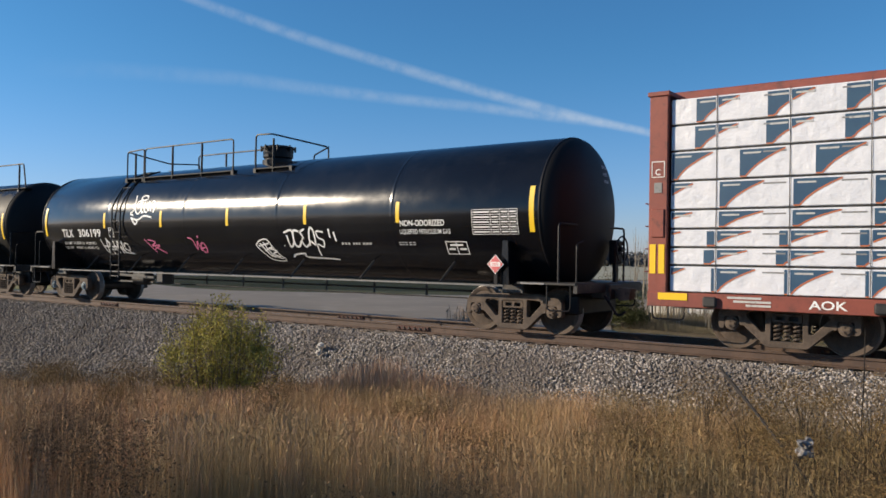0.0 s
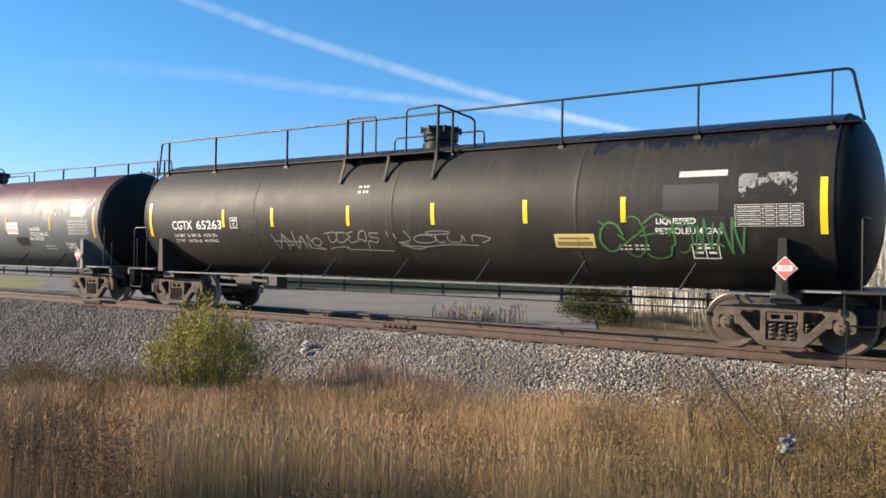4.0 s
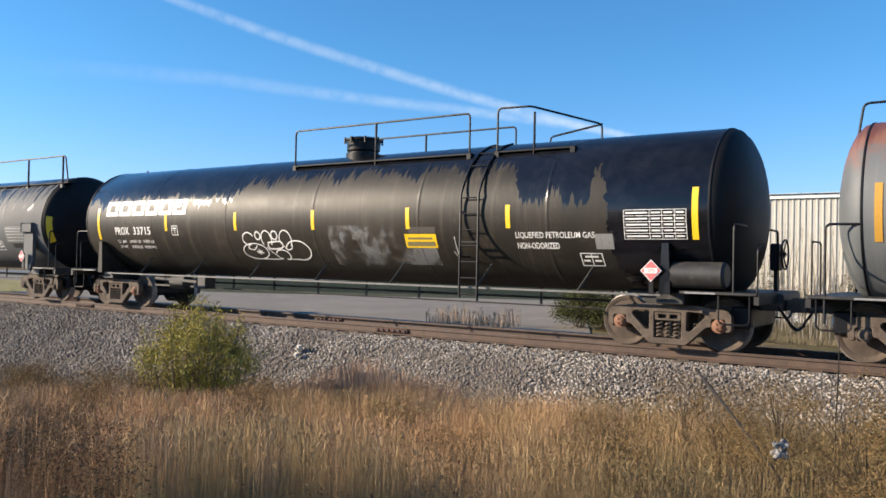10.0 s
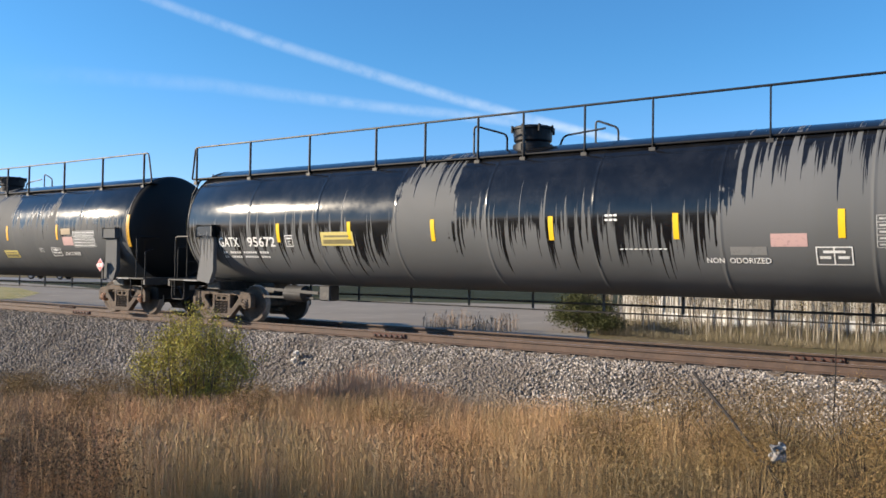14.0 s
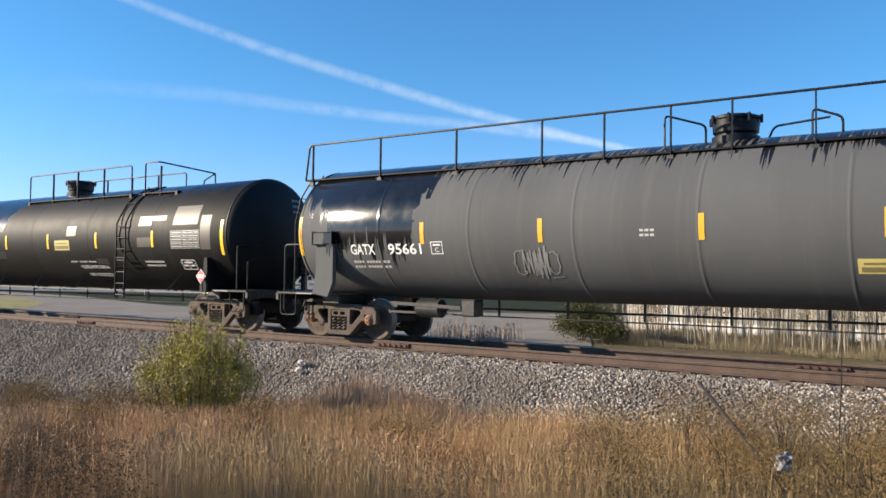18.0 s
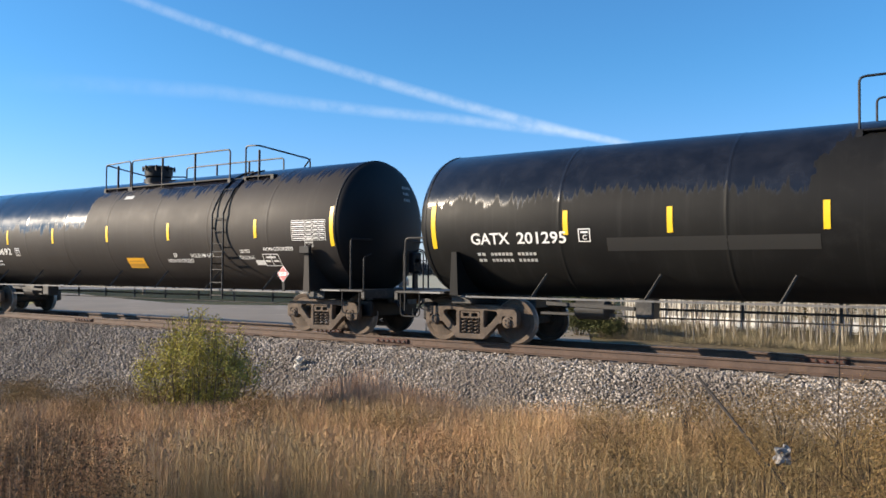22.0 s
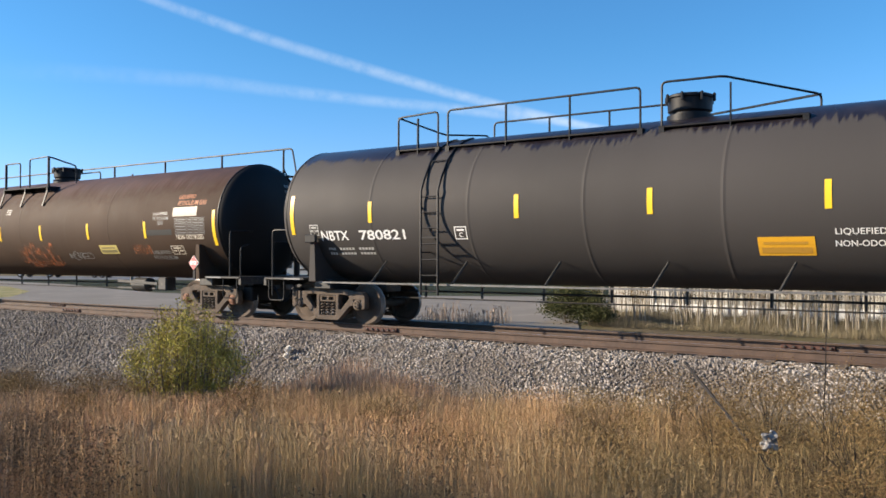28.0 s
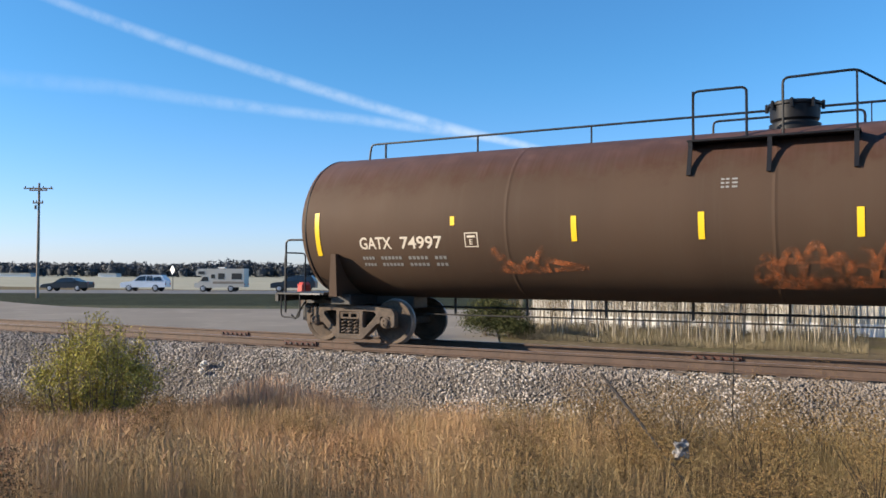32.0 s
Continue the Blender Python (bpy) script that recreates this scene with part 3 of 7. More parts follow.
SPIKES = [[(0.0, 0.85), (0.12, 0.1), (0.22, 0.8), (0.3, 0.05)], [(0.2, 0.9), (0.4, 0.3), (0.28, 0.3)], [(0.42, 1.0), (0.48, 0.1), (0.58, 0.75), (0.64, 0.08)], [(0.6, 0.7), (0.72, 0.15), (0.7, 0.8), (0.8, 0.3)], oval(0.86, 0.45, 0.08, 0.2, 30, 380), [(0.7, 0.15), (1.0, 0.05), (0.85, 0.2)], [(0.03, 0.5), (0.6, 0.45)]]
PINK_ONE = [[(0.0, 0.95), (0.3, 0.4), (0.45, 0.05)], [(0.2, 0.9), (0.6, 0.75), (0.35, 0.5), (0.8, 0.55), (0.4, 0.25)], [(0.5, 0.45), (1.0, 0.0)]]
PINK_TWO = [[(0.0, 0.9), (0.3, 0.75), (0.4, 0.2), (0.55, 0.7), (0.62, 0.15)], oval(0.82, 0.32, 0.15, 0.28), [(0.6, 0.92), (0.68, 0.96)], [(0.7, 0.3), (0.92, 0.35)]]


FANS = [[(0.0, 0.1), (0.05, 0.95)], [(0.05, 0.95), (0.16, 0.15)], [(0.05, 0.95), (0.26, 0.3), (0.4, 0.2)], [(0.02, 0.5), (0.2, 0.45), (0.34, 0.25)], [(0.3, 0.15), (0.42, 0.6), (0.56, 0.1)], [(0.55, 1.0), (0.6, 0.1)], [(0.55, 1.0), (0.45, 0.2)], [(0.6, 0.55), (0.8, 0.4), (1.0, 0.3)], [(0.65, 0.2), (0.95, 0.25)], [(0.05, 0.15), (0.5, 0.12)]]
ARCHES = [oval(0.08 + 0.155 * k, 0.2, 0.075, 0.62 + 0.1 * (k % 3), 0, 180, 0.04) for k in range(6)] + [[(0.0, 0.2), (0.5, 0.16), (1.0, 0.22)], [(0.02, 0.55), (0.4, 0.7), (0.98, 0.5)]]


def tag(t, car, x, z, w, h, mat, strokes, width):
    """Sprayed strokes that spell nothing, smoothed, in a box of w by h."""
    g = Geo()
    for k, pts in enumerate(strokes):
        t.line(smooth_line([(x + w * a, z + h * b) for a, b in pts]), width * (0.85 + 0.3 * ((k * 7) % 5) / 4), g)
    part("spray_paint", g, mat, car, "spray-painted scrawl that spells nothing")


def placard(car, t, x, z, y):
    """Red and white diamond on a bent plate."""
    g, s = Geo(), 0.19
    g.slab([(x, z - s), (x + s, z), (x, z + s), (x - s, z)], y, y + 0.008)
    p = part("placard", g, WHITE_PAINT, car, "red and white diamond placard")
    d = 0.172
    part("diamond", Geo().slab([(x, z - d), (x + d, z), (x, z + d), (x - d, z)], y - 0.006, y - 0.002), PLACARD_RED, p, "red diamond print")
    part("band", Geo().slab([(x - 0.115, z - 0.045), (x + 0.115, z - 0.045), (x + 0.115, z + 0.045), (x - 0.115, z + 0.045)], y - 0.009, y - 0.007), WHITE_PAINT, p, "white band with numerals")
    vs, fs = lettering("1075", 0.062, 0.14)
    part("numerals", Geo().add([(x - 0.07 + u, y - 0.012, z - 0.031 + v) for u, v in vs], fs), PLACARD_RED, p)


def ladder(car, t, x, low=0.75):
    """Side ladder: straight stiles below, bent over the tank's shoulder to the walkway."""
    out = 0.05
    prof = [(-t.r - out, low), (-t.r - out, t.zc + 0.35)]
    for w in (22, 38, 54, 70, 80):
        rr = t.r + out * (1.0 - (w - 22) / 75)
        prof.append((-rr * math.cos(radians(w)), t.zc + rr * math.sin(radians(w))))
    L = part("ladder", Geo().beam((x - 0.2, -t.r - out, t.zc - 0.6), (x + 0.2, -t.r - out, t.zc - 0.6), 0.02, 0.03), BLACK_STEEL, car, "black steel side ladder")
    for s in (-0.21, 0.21):
        part("stile", Geo().tube([(x + s, y, z) for y, z in prof], 0.024, 6), BLACK_STEEL, L)
    zs = [low + 0.08 + 0.32 * k for k in range(int((t.zc + 0.3 - low) / 0.32) + 1)]
    rungs = [(-t.r - out, z) for z in zs] + [prof[3], prof[4], prof[5]]
    for y, z in rungs:
        part("rung", Geo().tube([(x - 0.21, y, z), (x + 0.21, y, z)], 0.014, 5), BLACK_STEEL, L)
    for z in (t.zc - 0.9, t.zc, ):
        part("bracket", Geo().beam((x - 0.21, -t.r - out, z), (x - 0.21, -math.sqrt(max(0.1, t.r ** 2 - (z - t.zc) ** 2)), z), 0.03, 0.03), BLACK_STEEL, L)


def dome(car, t, x):
    """Manway with its round housing and lid on the tank's crown."""
    z = t.zc + t.r
    g = Geo().lathe([(-0.12, 0.42), (0.06, 0.42), (0.06, 0.36), (0.10, 0.36)], "z", 24, (x, 0, z))
    d = part("manway", g, BLACK_STEEL, car, "round black manway housing")
    part("housing", Geo().lathe([(0.10, 0.36), (0.14, 0.40), (0.36, 0.41), (0.38, 0.44), (0.42, 0.44), (0.45, 0.36), (0.47, 0.0)], "z", 24, (x, 0, z)), BLACK_STEEL, d)
    for k in range(8):
        w = k * math.tau / 8
        part("bolt", Geo().lathe([(0.30, 0.03), (0.44, 0.03), (0.46, 0.0)], "z", 6, (x + 0.45 * math.cos(w), 0.45 * math.sin(w), z)), BLACK_STEEL, d)


def crown_gear(car, t, s):
    """Walkway, platform and rails on top of the tank."""
    hy = 0.95                                  # the rails stand this far from the middle
    zw = t.zc + math.sqrt(t.r ** 2 - hy ** 2) + 0.08
    top = zw + s.get("rail_h", 0.84)
    dome(car, t, s.get("dome", 0.2))
    x = s.get("dome", 0.2)
    if s.get("long"):                          # a rail over the whole length
        a, b = s["long"]
        y = hy if s.get("far_rail") else -hy
        part("walkway", Geo().box(a, min(y, y * 0.72), zw - 0.02, b, max(y, y * 0.72), zw + 0.02, 0.01), BLACK_STEEL, car, "black grated walkway")
        handrail(car, [(a + 0.02, y, zw), (a + 0.14, y, top), (b - 0.14, y, top), (b + 0.04, y, zw)], 0.024, "top_rail")
        for u in s["posts"]:
            part("post", Geo().beam((u, y, zw - 0.14), (u, y, top), 0.06, 0.02), BLACK_STEEL, car)
            part("post_clip", Geo().box(u - 0.06, y - 0.05, zw - 0.16, u + 0.06, y + 0.03, zw - 0.06), FRAME_STEEL, car)
    if s.get("platform"):                      # a platform hung out on brackets at the dome
        p, q = s["platform"]
        yo = -hy - 0.32
        zp = zw - 0.02
        part("platform", Geo().box(p, yo, zp - 0.03, q, -0.5, zp + 0.01, 0.01), BLACK_STEEL, car, "black steel platform")
        for u in (p + 0.06, (p + q) / 2, q - 0.06):
            part("bracket", Geo().slab([(u - 0.035, zp - 0.03), (u + 0.035, zp - 0.03), (u + 0.035, zp - 0.12), (u - 0.035, zp - 0.12)], yo, -0.7).beam((u, yo + 0.04, zp - 0.06), (u, -t.r * 0.93, t.zc + t.r * 0.42), 0.07, 0.03), BLACK_STEEL, car)
        handrail(car, [(p + 0.1, yo + 0.05, zp), (p + 0.1, yo + 0.05, top + 0.02), (p + 0.95, yo + 0.05, top + 0.02), (p + 0.95, yo + 0.05, zp)])
        handrail(car, [(x - 0.05, yo + 0.05, zp), (x - 0.05, yo + 0.05, top + 0.10), (q - 0.05, yo + 0.05, top + 0.12), (q + 0.5, -hy + 0.3, top - 0.15), (q + 0.5, -hy + 0.3, zw)])
        part("post", Geo().beam((q - 0.05, yo + 0.05, zp), (q - 0.05, yo + 0.05, top + 0.12), 0.07, 0.03), BLACK_STEEL, car)
        part("post", Geo().beam((p + 0.1, yo + 0.05, zp), (p + 0.1, yo + 0.05, top + 0.02), 0.07, 0.03), BLACK_STEEL, car)
        handrail(car, [(p + 0.1, 0.5, zw), (p + 0.1, 0.5, top - 0.2), (q, 0.5, top - 0.2), (q, 0.5, zw)])
    elif s.get("long"):
        handrail(car, [(x - 1.15, -0.5, zw), (x - 1.15, -0.5, top - 0.08), (x - 0.45, -0.3, top - 0.30), (x - 0.45, -0.3, zw)])
        handrail(car, [(x + 0.45, 0.2, zw + 0.1), (x + 0.62, 0.2, top - 0.34), (x + 1.55, 0.2, top - 0.26)])
        handrail(car, [(x + 1.2, 0.5, zw), (x + 1.2, 0.5, top - 0.02), (x + 1.7, 0.5, top - 0.22), (x + 1.7, 0.5, zw)])
    for a, b, n, slope in s.get("bays", ()):   # separate hoops round the dome
        part("walkway", Geo().box(a - 0.05, -hy - 0.03, zw - 0.03, b + 0.05, -hy + 0.28, zw + 0.01, 0.01), BLACK_STEEL, car, "black grated walkway")
        for y, k in ((-hy, 0.0), (hy, 0.0)):
            if slope == 0:
                handrail(car, [(a, y, zw), (a, y, top), (b, y, top), (b, y, zw)])
            elif y > 0:
                continue
            elif slope > 0:
                c = a + (b - a) * 0.45
                handrail(car, [(a, y, zw), (a, y, top + 0.04), (c, y, top + 0.02), (b, 0.35, top - 0.22), (b, 0.35, zw)])
                handrail(car, [(a + 0.2, hy, zw), (a + 0.2, hy, top - 0.3), (b, 0.35, top - 0.22)])
            else:
                handrail(car, [(a, y, zw), (a, y, top - 0.04), (b, y, top), (b, y, zw)])
                handrail(car, [(a, y, top - 0.04), (a + 0.45, 0.2, top - 0.3), (b + 0.1, hy, top - 0.28), (b + 0.1, hy, zw)])
            for i in range(n):
                u = a + (b - a) * (i + 1) / (n + 1)
                part("post", Geo().beam((u, y, zw - 0.16), (u, y, top - (0.1 if slope else 0)), 0.06, 0.02), BLACK_STEEL, car)
            for u in (a, b):
                part("post_clip", Geo().box(u - 0.05, y - 0.04, zw - 0.2, u + 0.05, y + 0.04, zw), BLACK_STEEL, car)


def saddle(car, t, x, side, style, paint):
    """Web and pad that carry the tank on its bolster, with the sill end."""
    zb = 0.98
    for y in (-1, 1):
        g = Geo()
        ang = 32 if style == "pad" else 40
        zt = t.zc - t.r * math.sin(radians(ang))
        yo = t.r * math.cos(radians(ang)) + 0.03
        if style != "pad":
            g.slab([(x - 0.03, zb), (x + 0.03, zb), (x + 0.03, zt + 0.36), (x - 0.03, zt + 0.36)], y * 0.3, y * (t.r - 0.02))
            g.slab([(x - 0.10, zb), (x + 0.10, zb), (x + 0.06, zt + 0.36), (x - 0.06, zt + 0.36)], y * (t.r - 0.04), y * (t.r + 0.015))
        else:
            g.slab([(x - 0.32, zb + 0.05), (x + 0.15, zb - 0.02), (x + 0.30, zb + 0.30), (x + 0.30, zt + 0.55), (x - 0.22, zt + 0.5), (x - 0.22, zb + 0.5)], y * (t.r - 0.10), y * (t.r + 0.02))
            g.box(x - 0.26, y * (t.r - 0.15), zt + 0.48, x + 0.34, y * (t.r + 0.10), zt + 0.75, 0.02)
        g.v = [(a, b, c - t.zc) for a, b, c in g.v]
        part("saddle", g, paint, car).location = (0, 0, t.zc)
        if style == "post" and y < 0:
            part("sign_box", Geo().box(x - 0.16, -t.r - 0.10, zt + 0.34, x + 0.16, -t.r - 0.01, zt + 0.52, 0.015), BLACK_STEEL, car, "small black box on top of the saddle")
            boxed_mark(t, car, x - 0.13, -0.52, 0.26, 0.25, WORN_WHITE, None)
    part("bolster", Geo().box(x - 0.25, -1.25, 0.80, x + 0.25, 1.25, 1.02, 0.02), FRAME_STEEL, car)


def end_gear(car, t, x, s):
    """Stub sill, coupler, platform and grab irons at one end; s: +1 or -1."""
    e = x + s * 1.75
    part("stub_sill", Geo().box(min(x - s * 1.1, e), -0.28, 0.72, max(x - s * 1.1, e), 0.28, 1.02, 0.02), FRAME_STEEL, car)
    g = Geo().box(min(e, e + s * 0.16), -0.09, 0.74, max(e, e + s * 0.16), 0.09, 0.92, 0.02)
    g.slab([(e + s * 0.12, 0.70), (e + s * 0.34, 0.72), (e + s * 0.38, 0.94), (e + s * 0.12, 0.96)], -0.17 * s, 0.10 * s)
    part("coupler", g, DUSTY_CAST, car)
    hose = [(e - s * 0.05, -0.42, 0.80), (e + s * 0.08, -0.42, 0.62), (e + s * 0.22, -0.40, 0.40), (e + s * 0.36, -0.36, 0.50)]
    part("air_hose", Geo().tube(bent(hose, 0.2), 0.026, 6), BLACK_STEEL, car)
    a, b = sorted((x + s * 0.35, x + s * 1.62))
    part("end_platform", Geo().box(a, -1.50, 1.00, b, 1.50, 1.05, 0.01), FRAME_STEEL, car)
    part("brake_rigging", Geo().box(x + s * 1.2 - 0.16, -0.85, 0.42, x + s * 1.2 + 0.16, 0.85, 0.80, 0.03), BLACK_STEEL, car)
    part("end_beam", Geo().box(e - s * 0.14 - 0.04, -1.48, 0.86, e - s * 0.14 + 0.04, 1.48, 1.02, 0.0), FRAME_STEEL, car)
    if s > 0:
        handrail(car, [(x + 1.24, -1.46, 1.02), (x + 1.24, -1.46, 2.18), (x + 1.24, 1.46, 2.18), (x + 1.24, 1.46, 1.02)], 0.022, "end_rail")
        handrail(car, [(x + 1.62, -1.46, 1.02), (x + 1.62, -1.46, 1.78), (x + 1.62, -1.2, 1.84)], 0.016, "grab_iron")
    else:
        for y in (-1.46, 1.46):
            handrail(car, [(x - 1.38, y, 0.62), (x - 1.38, y, 2.16), (x - 0.72, y * 0.97, 2.16)], 0.022, "end_rail")
        handrail(car, [(x - 1.62, -1.2, 1.02), (x - 1.62, -1.2, 1.9), (x - 1.62, -0.5, 1.9), (x - 1.62, -0.5, 1.02)], 0.016, "grab_iron")
    for y in (-1.46, 1.46):
        handrail(car, [(x + s * 1.0, y, 0.99), (x + s * 1.0, y, 0.52), (x + s * 1.5, y, 0.52), (x + s * 1.5, y, 0.99)], 0.016, "sill_step")
    # pale strip: the sunlit platform edge put in as paint, with worn lettering
    part("sill_edge_strip", Geo().box(x + s * 0.7 - 0.26, -1.512, 1.008, x + s * 0.7 + 0.26, -1.502, 1.040), GREY_PATCH, car, "pale strip on the end sill for its sunlit edge and worn lettering")


def hand_brake(car, x):
    """Gear box and wheel of the hand brake on one end."""
    b = part("hand_brake", Geo().box(x - 0.10, 0.52, 1.42, x + 0.06, 0.86, 1.92, 0.03).box(x - 0.05, 0.62, 1.04, x + 0.02, 0.76, 1.45), BLACK_STEEL, car, "black hand brake gear")
    g = Geo().tube([(x + 0.13, 0.69 + 0.27 * math.cos(k * math.tau / 20), 1.72 + 0.27 * math.sin(k * math.tau / 20)) for k in range(21)], 0.018, 6, False)
    for k in range(5):
        w = k * math.tau / 5
        g.tube([(x + 0.10, 0.69, 1.72), (x + 0.13, 0.69 + 0.26 * math.cos(w), 1.72 + 0.26 * math.sin(w))], 0.012, 5)
    g.lathe([(x + 0.05, 0.05), (x + 0.14, 0.05), (x + 0.15, 0.0)], "x", 10, (0, 0.69, 1.72))
    part("brake_wheel", g, BLACK_STEEL, b)


def head_writing(car, t):
    """Three short lines of small stencils on the head that faces +x."""
    for k, w in enumerate((0.42, 0.28, 0.30)):
        g, n = Geo(), 4
        z = 0.92 - 0.15 * k
        for i in range(n):
            q = []
            for y, h in ((0.40 + w * i / n, 0.0), (0.40 + w * (i + 0.7) / n, 0.0), (0.40 + w * (i + 0.7) / n, 0.07), (0.40 + w * i / n, 0.07)):
                e = math.sqrt(max(0.0, 1 - (y * y + (z + h) ** 2) / t.r ** 2)) * t.head
                q.append((t.half - t.head + e + 0.006, y, t.zc + z + h))
            g.add(q, [(0, 1, 2, 3)])
        part("small_writing", g, GREY_PATCH, car)


def tank_car(s):
    """One tank car from its description; its origin lies on the rails under the middle of its two bogies."""
    xc, hb = (s["right"] + s["left"]) / 2, (s["right"] - s["left"]) / 2
    car = tagged(new("tank_car"), s["label"], "tank car", "tank cars of the train")
    car.location = (xc, TRACK_Y, 0)
    MOVING.append((car, xc))
    t = Tank(hb + s.get("over", 1.33), s.get("zc", 2.47), s.get("r", 1.51))
    cyl = t.half - t.head
    # shell with its weld seams
    prof = [(-t.half, 0.0)] + [(-cyl - t.head * math.sin(w), t.r * math.cos(w)) for w in [radians(a) for a in (86, 80, 72, 62, 50, 38, 26, 13)]]
    prof.append((-cyl, t.r))
    n = s.get("seams", 6)
    for k in range(1, n):
        x = -cyl + 2 * cyl * k / n
        prof += [(x - 0.06, t.r), (x - 0.022, t.r), (x - 0.008, t.r + 0.005), (x + 0.008, t.r + 0.005), (x + 0.022, t.r), (x + 0.06, t.r)]
    prof.append((cyl, t.r))
    prof += [(cyl + t.head * math.sin(w), t.r * math.cos(w)) for w in [radians(a) for a in (13, 26, 38, 50, 62, 72, 80, 86)]] + [(t.half, 0.0)]
    g = Geo().lathe(prof, "x", 72)
    # the +x head gets its shade as a near-black colour
    if s.get("shaded_head", True):
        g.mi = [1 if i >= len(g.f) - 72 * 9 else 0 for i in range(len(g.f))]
    shell = part("tank", g, [s["paint"], SHADED_HEAD], car, smooth=60)
    shell.location = (0, 0, t.zc)
    for e in (-1, 1):
        part("head_seam", Geo().lathe([(e * cyl - 0.02, t.r + 0.001), (e * cyl - 0.012, t.r + 0.008), (e * cyl + 0.012, t.r + 0.008), (e * cyl + 0.02, t.r - 0.002)], "x", 72), BLACK_STEEL if s.get("dark_seam", True) else WORN_WHITE, car).location = (0, 0, t.zc)
    # reflective stripes
    zs = s.get("stripe_z", 0.18)
    ye = s.get("yellow", YELLOW)
    for x in s.get("ends", (-9.0, 9.05)):
        part("reflector_stripe", t.patch(x - 0.055, zs - 0.68, x + 0.055, zs + 0.22, 0.008), ye, car)
    for x in s["stripes"]:
        part("reflector_stripe", t.patch(x - 0.05, zs - 0.45, x + 0.05, zs, 0.008), ye, car)
    # painted patches, writing, tables: x along the car, arc height over the tank's middle, width, height
    for x, z, w, h, mat in s.get("patches", ()):
        part("painted_patch", t.patch(x, z, x + w, z + h, 0.004), mat, car)
    lm = s.get("ink", WHITE_PAINT)
    for x, z, w, h, mat, ink in s.get("labels", ()):
        p = part("label", t.patch(x, z, x + w, z + h, 0.005), mat, car, "pasted paper label with two lines of print")
        part("small_writing", t.patch(x + w * 0.06, z + h * 0.14, x + w * 0.94, z + h * 0.46, 0.009), ink, p)
        part("small_writing", t.patch(x + w * 0.10, z + h * 0.62, x + w * 0.88, z + h * 0.76, 0.009), ink, p)
    for text, x, z, w, h, *own in s.get("texts", ()):
        lm = own[0] if own else s.get("ink", WHITE_PAINT)
        mark, _, number = text.partition("|")
        f = s.get("split", (0.4, 0.5)) if number else (1.0, 1.0)
        rows = [t.text(mark, x, z, h, w * f[0])] + ([t.text(number, x + w * f[1], z, h, w * (1 - f[1]))] if number else [])
        for g in rows:
            for piece in (islands(g) if number else [g]):
                part("letter" if number else "lettering", piece, lm, car, "white stencilled writing")
    lm = s.get("ink", WHITE_PAINT)
    for x, z, w, h, rows, cols in s.get("bars", ()):
        for k in range(rows):
            hh = h / (rows + 0.6 * (rows - 1))
            u = x
            for c in cols:
                g, n = Geo(), max(1, round(w * c / 0.085))
                for i in range(n):
                    t.patch(u + w * c * i / n, z + k * hh * 1.6, u + w * c * (i + 0.72) / n, z + k * hh * 1.6 + hh * 0.75, geo=g)
                part("small_writing", g, s.get("small_ink", WORN_WHITE), car)
                u += w * (c + 0.06)
    for x, z, w, h in s.get("tables", ()):
        data_table(t, car, x, z, w, h, s.get("table_ink", lm))
    for x, z, w, h, letter in s.get("boxes", ()):
        boxed_mark(t, car, x, z, w, h, lm, letter)
    for i, (x, z, w, h, mat, strokes, width) in enumerate(s.get("scrawls", ())):
        scrawl(t, car, x, z, w, h, mat, int(abs(xc) * 10) + i, strokes, width)
    for q in s.get("tags", ()):
        tag(t, car, *q)
    px = s.get("placard", 8.35)
    pz = 1.38
    placard(car, t, px, pz, -t.r - (0.13 if s.get("saddle") != "pad" else 0.19))
    part("placard_holder", Geo().box(px - 0.04, -t.r - 0.12, 0.98, px + 0.04, -t.r - 0.09, pz + 0.1), BLACK_STEEL, car)
    crown_gear(car, t, s)
    for x in s.get("ladders", ()):
        ladder(car, t, x)
    if s.get("end_ladder"):
        for e in s["end_ladder"]:
            xe, m = e * (hb + 1.0), (1 if e < 0 else -1)
            L = part("end_ladder", Geo().tube([(xe + e * 0.62, m * -0.9, 1.0), (xe + e * 0.62, m * -0.9, 2.7), (xe + e * 0.45, m * -0.9, 3.3), (xe + e * 0.1, m * -0.9, t.zc + t.r - 0.25)], 0.02, 6), BLACK_STEEL, car)
            part("stile", Geo().tube([(xe + e * 0.62, m * -0.5, 1.0), (xe + e * 0.62, m * -0.5, 2.7), (xe + e * 0.45, m * -0.5, 3.3), (xe + e * 0.1, m * -0.5, t.zc + t.r - 0.1)], 0.02, 6), BLACK_STEEL, L)
            for k in range(8):
                z = 1.2 + 0.3 * k
                x = xe + e * (0.62 if z < 2.7 else 0.62 - 0.30 * (z - 2.7))
                part("rung", Geo().tube([(x, m * -0.9, z), (x, m * -0.5, z)], 0.014, 5), BLACK_STEEL, L)
    # running gear and underframe
    for e in (-1, 1):
        bogie(car, e * hb, s["caps"][0 if e < 0 else 1])
        saddle(car, t, e * (hb + s.get("saddle_off", 0.1)), e, s.get("saddle", "web"), s["paint"])
        end_gear(car, t, e * hb, e)
    hand_brake(car, hb + 1.42)
    head_writing(car, t)
    ylow = -t.r + 0.10
    if s.get("side_pipe", True):
        part("side_rail", Geo().beam((-hb, ylow, 0.96), (hb, ylow, 0.96), 0.05, 0.035), RAIL_GREY, car)
        for k in range(7):
            x = -hb + 1.6 + (2 * hb - 3.2) * k / 6
